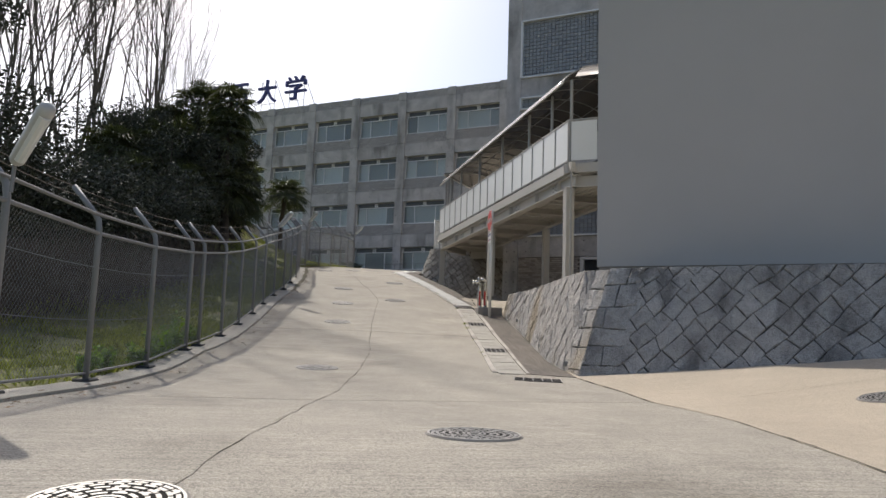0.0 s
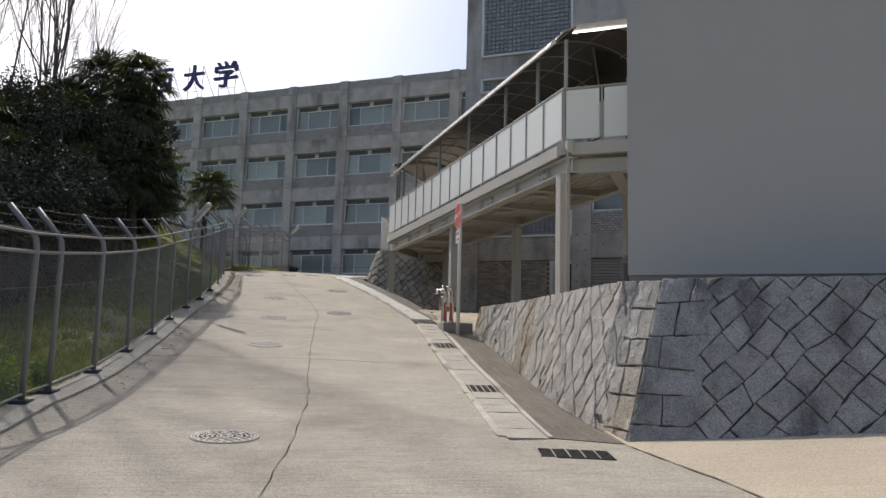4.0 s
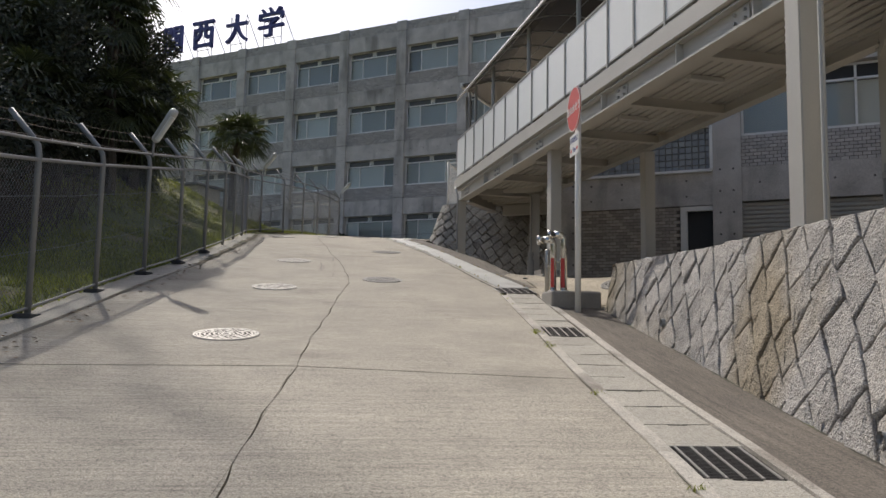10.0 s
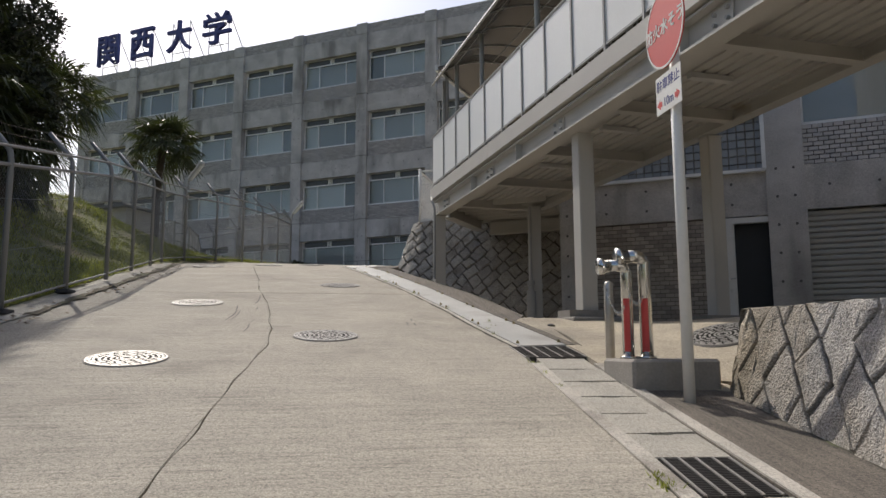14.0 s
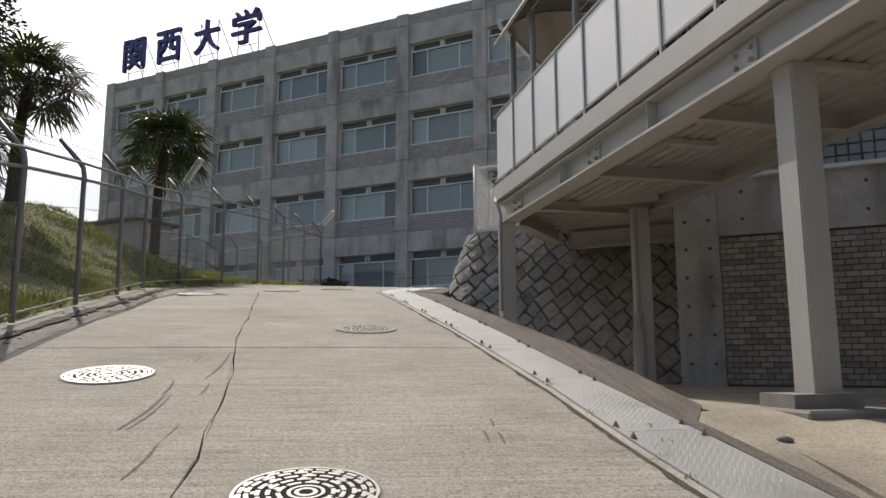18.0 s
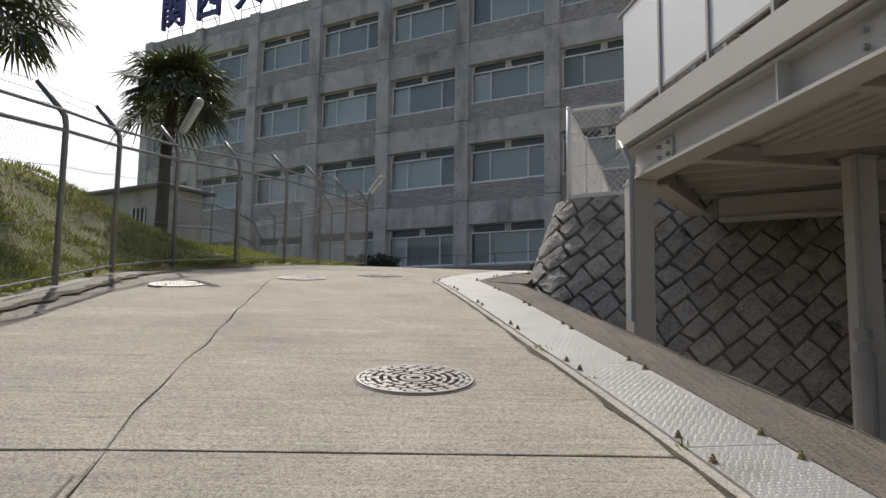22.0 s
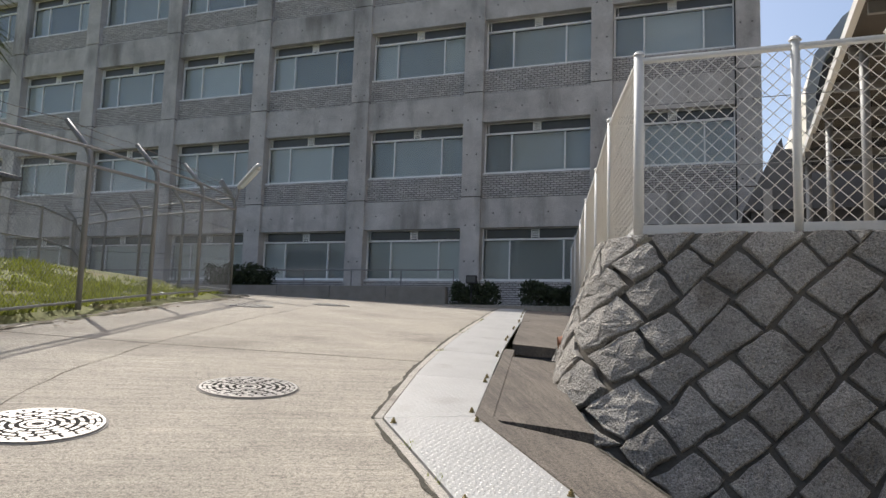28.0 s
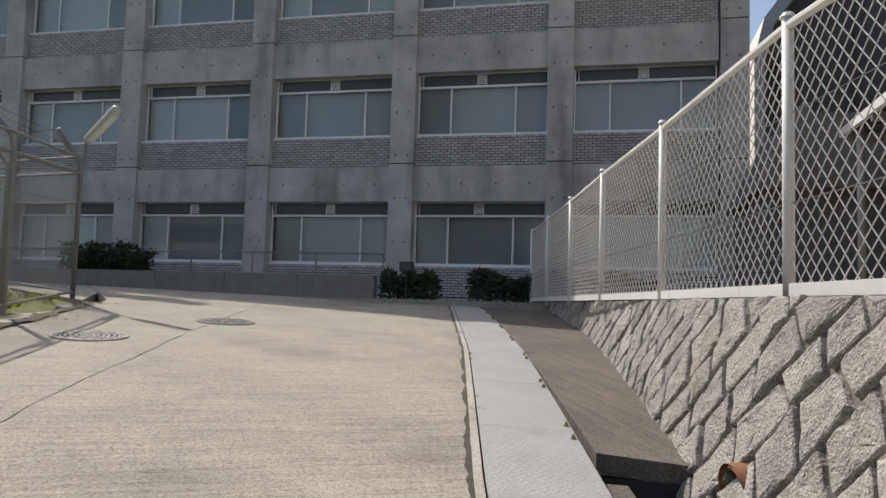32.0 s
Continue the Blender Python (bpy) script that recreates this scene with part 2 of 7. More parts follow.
M_PITS = mat("cover_dirt", (0.03, 0.028, 0.025), 0.95, 0.3, 6, 80, 0.1, spec=0.1)
M_PLATE = mat("galvanised_checker", (0.48, 0.475, 0.455), 0.52, 0.16, 1.5, 60, 0.15, metal=0.3, obj=0.06, stain=((0.40, 0.385, 0.36), 2.2, 0.60))
M_BRASS = mat("brass_nut", (0.27, 0.22, 0.10), 0.5, 0.3, 8, 60, 0.1, metal=0.6)
M_WHITE = mat("white_paint", (0.72, 0.71, 0.68), 0.5, 0.08, 2, 50, 0.05, stain=((0.45, 0.42, 0.38), 2.5, 0.66))
M_RED = mat("red_sign_paint", (0.55, 0.06, 0.05), 0.4, 0.08, 2, 40, 0.0)
M_NAVY = mat("navy_letter", (0.055, 0.06, 0.2), 0.5, 0.1, 2, 40, 0.0)
M_CHROME = mat("polished_steel", (0.62, 0.61, 0.58), 0.2, 0.1, 6, 60, 0.02, metal=1.0)
M_SATIN = mat("brushed_steel", (0.48, 0.46, 0.43), 0.42, 0.14, 9, 60, 0.06, metal=1.0)
M_GRASS = mat("grass_soil", (0.15, 0.155, 0.05), 0.95, 0.5, 1.5, 30, 0.8, stain=((0.20, 0.15, 0.085), 0.9, 0.54))
M_BLADE = mat("grass_blade", (0.21, 0.225, 0.055), 0.7, 0.3, 2, 20, 0.0, obj=0.5, thin=0.2)
M_LEAF = mat("evergreen_leaf", (0.04, 0.046, 0.026), 0.6, 0.3, 2, 30, 0.0, obj=0.5)
M_PALM = mat("palm_frond", (0.05, 0.06, 0.026), 0.5, 0.3, 2, 30, 0.0, obj=0.45, thin=0.16)
M_TRUNK = mat("palm_trunk", (0.065, 0.052, 0.042), 0.95, 0.35, 6, 40, 0.8)
M_CANE = mat("dry_cane", (0.085, 0.065, 0.05), 0.9, 0.3, 5, 40, 0.0)
M_WEED = mat("weed_leaf", (0.13, 0.20, 0.045), 0.6, 0.3, 4, 30, 0.0, obj=0.4, thin=0.35)
M_BARK = mat("bark", (0.14, 0.12, 0.10), 0.95, 0.3, 5, 40, 0.4)
M_HEDGE = mat("hedge_leaf", (0.04, 0.055, 0.022), 0.6, 0.3, 4, 30, 0.0, obj=0.45)
M_SHUTTER = mat("grey_shutter", (0.40, 0.385, 0.355), 0.5, 0.1, 1.5, 50, 0.05)
M_PIPE = mat("grey_pipe", (0.33, 0.325, 0.31), 0.5, 0.1, 3, 50, 0.05)
M_CLAY = mat("clay_pipe", (0.30, 0.13, 0.07), 0.8, 0.25, 5, 50, 0.3)
M_LAMPB = mat("lamp_housing", (0.50, 0.49, 0.46), 0.4, 0.08, 4, 50, 0.0)
M_BLOCK = mat("old_concrete", (0.26, 0.24, 0.215), 0.95, 0.25, 3, 50, 0.4)
M_STRIP = mat("pale_edge_concrete", (0.50, 0.46, 0.40), 0.9, 0.25, 2.0, 60, 0.5, speck=0.4, stain=((0.27, 0.24, 0.2), 1.3, 0.56))
M_DIRT = mat("dark_joint_dirt", (0.075, 0.068, 0.05), 0.95, 0.4, 9, 60, 0.8, stain=((0.11, 0.12, 0.05), 3.0, 0.58))
M_SCUFF = mat("tyre_rubber_mark", (0.15, 0.135, 0.12), 0.9, 0.3, 8, 60, 0.2)
M_GYM = mat("brown_panel", (0.17, 0.145, 0.13), 0.8, 0.2, 1.0, 30, 0.2, stain=((0.09, 0.08, 0.075), 0.6, 0.55))
M_LITTER = mat("dry_leaf", (0.20, 0.13, 0.07), 0.9, 0.3, 6, 60, 0.0, obj=0.5)
M_EARTH = mat("earth_edge", (0.15, 0.125, 0.085), 0.95, 0.4, 5, 60, 0.8, stain=((0.10, 0.12, 0.04), 1.5, 0.55), speck=0.4)
M_DARKHOLE = mat("dark_plug", (0.12, 0.115, 0.11), 0.9, 0.2, 6, 60, 0.1)
M_ROOFT = mat("house_roof", (0.13, 0.13, 0.135), 0.7, 0.2, 3, 40, 0.2)

glass = bpy.data.materials.new("window_glass")
glass.use_nodes = True
gp = glass.node_tree.nodes["Principled BSDF"]
gp.inputs["Base Color"].default_value = (0.90, 0.93, 0.93, 1)
gp.inputs["Roughness"].default_value, gp.inputs["Transmission Weight"].default_value, gp.inputs["IOR"].default_value = 0.02, 1.0, 1.45
M_GLASS = glass


# ---- mesh helpers ----
def box(bm, x0, x1, y0, y1, z0, z1):
    v = [bm.verts.new((x, y, z)) for x in (x0, x1) for y in (y0, y1) for z in (z0, z1)]
    for f in ((0, 1, 3, 2), (4, 6, 7, 5), (0, 4, 5, 1), (2, 3, 7, 6), (0, 2, 6, 4), (1, 5, 7, 3)):
        bm.faces.new([v[i] for i in f])
    return v


def obox(bm, a, b, w, h0, h1, side=0.0):
    """A beam from a to b (3D points), w wide across, from h0 to h1 above the line; side shifts it to its right."""
    a, b = Vector(a), Vector(b)
    d = (b - a).normalized()
    r = Vector((d.y, -d.x, 0)).normalized()
    v = [bm.verts.new(p + r * (side + s * w / 2) + Vector((0, 0, h))) for p in (a, b) for s in (-1, 1) for h in (h0, h1)]
    for f in ((0, 1, 3, 2), (4, 6, 7, 5), (0, 4, 5, 1), (2, 3, 7, 6), (0, 2, 6, 4), (1, 5, 7, 3)):
        bm.faces.new([v[i] for i in f])


def tube(bm, pts, r, n=8, cap=True):
    """A round bar along points; r is a number or one radius a point."""
    pts = [Vector(p) for p in pts]
    rings = []
    for i, p in enumerate(pts):
        d = (pts[min(i + 1, len(pts) - 1)] - pts[max(i - 1, 0)]).normalized()
        u = d.cross(Vector((0.31, 0.2, 1)) if abs(d.z) < 0.9 else Vector((1, 0.1, 0))).normalized()
        w = d.cross(u)
        rr = r[i] if isinstance(r, (list, tuple)) else r
        rings.append([bm.verts.new(p + (u * math.cos(2 * math.pi * k / n) + w * math.sin(2 * math.pi * k / n)) * rr) for k in range(n)])
    for a, b in zip(rings, rings[1:]):
        for k in range(n):
            bm.faces.new((a[k], a[(k + 1) % n], b[(k + 1) % n], b[k]))
    if cap and n > 2:
        bm.faces.new(rings[0][::-1])
        bm.faces.new(rings[-1])


def bevel(bm, w, seg=1):
    bmesh.ops.bevel(bm, geom=[e for e in bm.edges], offset=w, segments=seg, affect="EDGES", clamp_overlap=True)


def mesh_of(bm, name, material, smooth=False):
    bmesh.ops.recalc_face_normals(bm, faces=bm.faces)
    me = bpy.data.meshes.new(name)
    bm.to_mesh(me)
    bm.free()
    me.materials.append(material)
    if smooth:
        for f in me.polygons:
            f.use_smooth = True
    return me


def part(name, bm, material, parent, label="", smooth=False):
    me = bm if isinstance(bm, bpy.types.Mesh) else mesh_of(bm, name, material, smooth)
    ob = new(name, me)
    ob.parent = parent
    if label:
        tagged(ob, label)
    return ob


def thing(name, label, category, at=(0, 0, 0), rz=0.0, group="", kind=""):
    ob = new(name)
    ob.empty_display_size = 0.2
    ob.matrix_basis = pose(*at, 0, 0, rz)
    return tagged(ob, label, category, group, kind)


def solid(name, bm, material, label, category="", kind="structure", group="", smooth=False):
    ob = new(name, mesh_of(bm, name, material, smooth))
    return tagged(ob, label, category, group, kind)


def raw_mesh(name, verts, faces, material):
    me = bpy.data.meshes.new(name)
    me.from_pydata(verts, [], faces)
    me.materials.append(material)
    return me


# ---- the lie of the land ----
GS = [-1.8, -1.35, -0.85, -0.34, 0.03, 0.11, 0.125, 0.295, 0.605, 1.005, 1.5, 2.06, 2.635, 3.215, 3.72, 4.19, 4.59, 4.92, 5.19, 5.41, 5.58, 5.66, 5.7, 5.72, 5.73]


def gz(x, y):
    """Height of the road surface."""
    s = -0.5 * x + 0.866 * y
    n = 0.866 * x + 0.5 * y
    q = min(max((s + 14) / 3, 0), len(GS) - 1.001)
    k = int(q)
    u = q - k
    p0, p1, p2, p3 = GS[max(k - 1, 0)], GS[k], GS[k + 1], GS[min(k + 2, len(GS) - 1)]
    z = p1 + 0.5 * u * (p2 - p0 + u * (2 * p0 - 5 * p1 + 4 * p2 - p3 + u * (3 * (p1 - p2) + p3 - p0)))
    return z - 0.000456 * n * min(max(s, -14), 58)


def lerp2(poly, k):
    k = min(max(k, 0), len(poly) - 1)
    i = min(int(k), len(poly) - 2)
    u = k - i
    return (poly[i][0] * (1 - u) + poly[i + 1][0] * u, poly[i][1] * (1 - u) + poly[i + 1][1] * u)


def densify(poly, step):
    out = [poly[0]]
    for a, b in zip(poly, poly[1:]):
        m = max(1, int(math.dist(a, b) / step))
        out += [(a[0] + (b[0] - a[0]) * i / m, a[1] + (b[1] - a[1]) * i / m) for i in range(1, m + 1)]
    return out


# edges and joints of the road: for each stretch between joints, its left edge, middle crack and right edge
ROAD = [
    ([(2.6, -11.5), (-0.7, -4.4), (-2.85, 0.0), (-3.25, 0.75)], [(3.6, -9.9), (1.6, -3.6), (0.84, -1.6), (-0.41, 1.02), (-1.0, 2.28)], [(8.5, -8.5), (6.2, -4.0), (4.6, -0.4), (3.15, 3.2), (2.46, 4.6), (2.06, 5.22)]),
    ([(-3.25, 0.75), (-4.0, 2.2), (-6.55, 6.6), (-8.4, 10.1)], [(-1.0, 2.28), (-1.76, 3.88), (-2.9, 6.22), (-3.83, 8.1), (-4.65, 9.52), (-5.94, 11.75)], [(2.06, 5.22), (1.3, 6.2), (0.1, 6.6), (-0.98, 7.64), (-1.85, 9.33), (-2.75, 11.16), (-3.6, 12.75)]),
    ([(-8.4, 10.1), (-10.6, 13.9), (-13.2, 19.45)], [(-5.94, 11.75), (-7.36, 14.3), (-8.44, 16.36), (-8.9, 17.2), (-9.43, 18.0), (-10.34, 19.2), (-11.52, 20.6)], [(-3.6, 12.75), (-4.88, 15.22), (-6.4, 18.0), (-6.62, 18.5), (-7.32, 19.35), (-8.14, 20.45), (-9.26, 21.8), (-9.38, 21.94)]),
    ([(-13.2, 19.45), (-13.75, 20.4), (-16.5, 25.2), (-18.9, 28.9)], [(-11.52, 20.6), (-12.44, 21.75), (-14.2, 24.0), (-15.9, 26.1), (-16.9, 27.8), (-17.4, 29.35)], [(-9.38, 21.94), (-10.96, 23.8), (-12.61, 25.87), (-14.38, 28.05), (-14.82, 29.7), (-14.95, 30.25)]),
    ([(-18.9, 28.9), (-20.6, 34.3), (-22.0, 37.4), (-28, 44.4)], [(-17.4, 29.35), (-18.05, 31.5), (-19.2, 35.3), (-19.97, 37.96), (-20.87, 40.69), (-22.1, 44.4)], [(-14.95, 30.25), (-15.23, 31.5), (-16.15, 35.8), (-17.1, 39.7), (-18.2, 44.4)]),
]


def along(poly, f):
    """The place at the share f of a polyline's length."""
    tot = sum(math.dist(a, b) for a, b in zip(poly, poly[1:]))
    s = f * tot
    for a, b in zip(poly, poly[1:]):
        L = math.dist(a, b)
        if s <= L + 1e-9:
            return (a[0] + (b[0] - a[0]) * s / L, a[1] + (b[1] - a[1]) * s / L)
        s -= L
    return poly[-1]


def ruled(bm, pa, pb, zf, steps, step=0.5):
    """A sheet between two polylines of equal count, with height zf(x, y)."""
    n = len(pa)
    ks = []
    for i in range(n - 1):
        m = max(1, int(max(math.dist(pa[i], pa[i + 1]), math.dist(pb[i], pb[i + 1])) / step))
        ks += [i + j / m for j in range(m)]
    ks.append(n - 1)
    rows = []
    for k in ks:
        a, b = lerp2(pa, k), lerp2(pb, k)
        rows.append([bm.verts.new((a[0] + (b[0] - a[0]) * v, a[1] + (b[1] - a[1]) * v, zf(a[0] + (b[0] - a[0]) * v, a[1] + (b[1] - a[1]) * v))) for v in steps])
    for p, q in zip(rows, rows[1:]):
        for i in range(len(steps) - 1):
            bm.faces.new((p[i], q[i], q[i + 1], p[i + 1]))
    return rows


def thicken(bm, depth):
    ret = bmesh.ops.extrude_face_region(bm, geom=list(bm.faces))
    bmesh.ops.translate(bm, vec=(0, 0, -depth), verts=[g for g in ret["geom"] if isinstance(g, bmesh.types.BMVert)])


# ---- ground sheet to the horizon ----
FENCE_A = [(-2.1, -1.95), (-3.15, 0.02), (-4.2, 1.98), (-5.18, 3.85), (-6.6, 6.12)]
FENCE_B = [(-6.9, 6.77), (-7.67, 8.27), (-8.76, 10.1), (-9.83, 11.93), (-10.9, 13.7), (-11.88, 15.46), (-12.66, 17.0), (-13.7, 18.78), (-14.58, 20.33), (-15.77, 22.05), (-16.9, 23.7), (-18.08, 25.27), (-18.94, 27.02), (-19.35, 28.83), (-19.86, 30.74), (-20.5, 32.65), (-21.23, 34.62), (-22.2, 36.9)]
FENCE_C = [(-22.2, 36.9), (-24.4, 37.9), (-26.6, 38.9), (-28.8, 39.9), (-31.0, 40.9)]
FLINE = [(2.6, -12.5)] + FENCE_A + FENCE_B


def fence_off(x, y):
    """How far a place lies left of the fence (negative: on the road's side), and the fence's station there."""
    best = (1e9, 0, 0)
    for i, (a, b) in enumerate(zip(FLINE, FLINE[1:])):
        dx, dy = b[0] - a[0], b[1] - a[1]
        t = min(max(((x - a[0]) * dx + (y - a[1]) * dy) / (dx * dx + dy * dy), 0), 1)
        d = math.hypot(x - a[0] - dx * t, y - a[1] - dy * t)
        if d < best[0]:
            side = dx * (y - a[1]) - dy * (x - a[0])
            best = (d, 1 if side > 0 else -1, i + t)
    return best[0] * best[1], best[2]


def smooth(a, b, v):
    u = min(max((v - a) / (b - a), 0), 1)
    return u * u * (3 - 2 * u)


HUMP = (1.85, 16.0, 18.5, 20.8, 0.25)  # height of the grass mound and where along the fence it rises and falls


def land(x, y):
    d, k = fence_off(x, y)
    if d > 0:
        f = lerp2(FLINE, k)
        hump = 0.35 + HUMP[0] * smooth(11.5, HUMP[1], k) * (1 - smooth(HUMP[2], HUMP[3], k)) + HUMP[4] * smooth(18, 22, k)
        cut = smooth(-0.3, 0.9, (y - 36.9) + (x + 22.2) * 4 / 8.8)
        z = gz(*f) + 0.05 - 0.35 * cut + (1 - cut) * hump * smooth(0.0, 5.5, d) + 0.06 * math.sin(1.7 * x) * math.cos(1.3 * y) * smooth(0.3, 2, d)
        return z - 3.0 * smooth(14, 40, d)
    z = gz(x, y) - 0.3
    r = 0.866 * x + 0.5 * y
    if -d > 9.0:
        z = min(z, 2.0 - 0.06 * 0)
    if y > 19.5 and x > -14.5:
        z = min(z, 2.0)
    return z


bm = bmesh.new()
xs = [-400, -200, -120, -90, -70] + [-56 + 1.0 * i for i in range(75)] + [20, 24, 30, 40, 60, 100, 200, 400]
ys = [-400, -200, -100, -60, -40, -28] + [-20 + 1.0 * i for i in range(71)] + [52, 56, 62, 70, 90, 140, 240, 400]
grid = [[bm.verts.new((x, y, land(x, y))) for y in ys] for x in xs]
for i in range(len(xs) - 1):
    for j in range(len(ys) - 1):
        bm.faces.new((grid[i][j], grid[i + 1][j], grid[i + 1][j + 1], grid[i][j + 1]))
solid("ground", bm, M_GRASS, "grassy earth bank with bare brown patches", "ground", smooth=True)

# ---- road slabs ----
road = thing("road", "sloping brushed concrete road cast in large slabs", "road", kind="structure")
for L_, C_, R_ in ROAD:
    m = 40
    le, ce, re = [[Vector(along(e, i / m)) for i in range(m + 1)] for e in (L_, C_, R_)]
    for e in (le, ce, re):  # open the joints at both ends
        e[0] = e[0] + (e[1] - e[0]).normalized() * 0.01
        e[-1] = e[-1] - (e[-1] - e[-2]).normalized() * 0.01
    for side in (0, 1):
        a, b = (le, ce) if side == 0 else (ce, re)
        sa, sb = [], []
        for i in range(m + 1):
            d = (b[i] - a[i]).normalized()
            w = 0.016 * math.sin(a[i].y * 2.3) + 0.012 * math.sin(a[i].y * 7.1) if side else 0.016 * math.sin(ce[i].y * 2.3) + 0.012 * math.sin(ce[i].y * 7.1)
            sa.append(tuple(a[i] + d * ((0.009 + 0.006 * math.sin(ce[i].y * 5.7) + 0.016 * math.sin(ce[i].y * 2.3) + 0.012 * math.sin(ce[i].y * 7.1)) if side else 0)))
            sb.append(tuple(b[i] - d * (0.012 if side else 0.0) + (d * (0.016 * math.sin(ce[i].y * 2.3) + 0.012 * math.sin(ce[i].y * 7.1)) if not side else d * 0)))
        bm = bmesh.new()
        ruled(bm, sa, sb, gz, [0, 0.004, 0.25, 0.5, 0.75, 0.996, 1], 5)
        thicken(bm, 0.2)
        part("slab", bm, M_CONC, road)
bm = bmesh.new()
ruled(bm, [(1.6, 5.6), (0.1, 6.4), (-1.0, 7.45)], [(2.2, 5.3), (0.5, 7.9), (0.1, 8.4)], lambda x, y: gz(x, y) - 0.008, [0, 0.5, 1], 0.5)
thicken(bm, 0.2)
part("apron", bm, M_CONC, road)

# beige driveway that climbs to the right of the start


def drive_z(x, y):
    d = (x - 0.35) * 0.78 + (y - 7.9) * 0.62
    return gz(x, y) + 0.175 * max(d, 0) - 0.004


bm = bmesh.new()
ruled(bm, [(8.52, -8.5), (6.22, -4.0), (4.62, -0.4), (3.17, 3.2), (2.48, 4.61), (2.08, 5.24), (1.36, 6.61), (0.36, 7.95), (0.0, 8.6)], [(26, -8), (26, -3.5), (26, 0), (26, 2.5), (26, 4.8), (26, 5.4), (26, 6.8), (26, 8.2), (26, 9.4)], drive_z, [0, 0.05, 0.1, 0.2, 0.3, 0.45, 0.6, 0.8, 1], 0.6)
thicken(bm, 0.25)
driveway = solid("driveway", bm, M_DRIVE, "beige concrete driveway climbing away from the road", "driveway")

# kerb strip under the fence
bm = bmesh.new()
off = [Vector(p) for p in FLINE]
inner, outer = [], []
for i, p in enumerate(off):
    d = (off[min(i + 1, len(off) - 1)] - off[max(i - 1, 0)]).normalized()
    r = Vector((d.y, -d.x))
    inner.append(tuple(p + r * 0.34))
    outer.append(tuple(p - r * 0.16))
ruled(bm, outer, inner, lambda x, y: gz(x, y) + 0.035 - 0.03 * smooth(14, 17, y) - 0.06 * smooth(25, 28, y), [0, 0.5, 1], 0.6)
thicken(bm, 0.2)
solid("kerb", bm, M_GUT, "worn concrete kerb strip under the fence", "kerb")

# ---- gutter with concrete covers, gratings and chequer plates ----
GL = [(-0.99, 7.66), (-1.85, 9.33), (-2.75, 11.16), (-3.64, 12.85), (-4.88, 15.22), (-6.4, 18.0)]
GR = [(-0.5, 7.9), (-1.27, 9.63), (-2.13, 11.45), (-3.0, 13.1), (-4.26, 15.52), (-5.84, 18.3)]


def gut(s):
    """Station along the gutter at s metres: middle point and direction."""
    mid = [((a[0] + b[0]) / 2, (a[1] + b[1]) / 2) for a, b in zip(GL, GR)]
    for a, b in zip(mid, mid[1:]):
        L = math.dist(a, b)
        if s <= L or b == mid[-1]:
            d = Vector((b[0] - a[0], b[1] - a[1])).normalized()
            return Vector(a) + d * s, d
        s -= L


def rise(p, q):
    return (gz(q[0], q[1]) - gz(p[0], p[1])) / max(math.dist(p, q), 1e-6)


gutter = thing("gutter", "concrete roadside gutter with covers and steel gratings", "gutter", kind="structure")
bm = bmesh.new()
for side in (-1, 1):
    pa = [tuple(gut(s)[0] + Vector((gut(s)[1].y, -gut(s)[1].x)) * (side * (0.352 if side < 0 else 0.30 + 0.05 * min(s / 7, 1)))) for s in [0.02 + 0.62 * i for i in range(19)]]
    pb = [tuple(gut(s)[0] + Vector((gut(s)[1].y, -gut(s)[1].x)) * (side * 0.25)) for s in [0.02 + 0.62 * i for i in range(19)]]
    ruled(bm, pa, pb, lambda x, y: gz(x, y) + 0.014, [0, 1], 0.7)
thicken(bm, 0.16)
part("edge_strip", bm, M_STRIP, gutter)
bm = bmesh.new()
ruled(bm, GL, GR, lambda x, y: gz(x, y) - 0.14, [0, 1], 0.7)
part("trough", bm, M_JOINT, gutter)
GRATES = (3.49, 8.24)
pieces, pos = [], 0.02  # start and length of each cover or grating
for g in GRATES + (11.77,):
    n = round((g - 0.31 - pos) / 0.5)
    pieces += [(pos + (g - 0.31 - pos) * i / n, (g - 0.31 - pos) / n, False) for i in range(n)]
    if g < 11:
        pieces.append((g - 0.31, 0.62, True))
    pos = g + 0.31
tilt_r = random.Random(91)
for pos, L, open_bars in pieces:
    c, d = gut(pos + L / 2)
    ang = math.degrees(math.atan2(d.y, d.x))
    slope = math.degrees(math.atan(rise(c, c + d)))
    m = pose(c.x, c.y, gz(c.x, c.y), 0, 0, ang) @ pose(0, 0, 0, 0, -slope, 0)
    bm = bmesh.new()
    if open_bars:
        for i in range(24):
            x = -L / 2 + 0.02 + (L - 0.04) * i / 23
            box(bm, x - 0.005, x + 0.005, -0.225, 0.225, -0.03, 0.0)
        o = part("grating", bm, M_IRON, gutter, "dark steel bar grating")
        bm = bmesh.new()
        for i in range(5):
            y = -0.2 + 0.1 * i
            box(bm, -L / 2 + 0.015, L / 2 - 0.015, y - 0.007, y + 0.007, -0.03, 0.006)
        part("cross_bars", bm, M_COVER, o)
    else:
        e = L / 2 - 0.007
        k = 0.075 + tilt_r.uniform(-0.02, 0.02)
        box(bm, -e, e - 0.022, -0.234, 0.234, -0.07, 0.0)
        box(bm, e - 0.022, e, -0.234, -k, -0.07, 0.0)
        box(bm, e - 0.022, e, k, 0.234, -0.07, 0.0)
        o = part("cover", bm, M_GUT, gutter)
        m = m @ pose(0, 0, tilt_r.uniform(-0.004, 0.004), tilt_r.uniform(-0.7, 0.7), tilt_r.uniform(-0.5, 0.5), tilt_r.uniform(-0.6, 0.6))
    o.matrix_basis = m


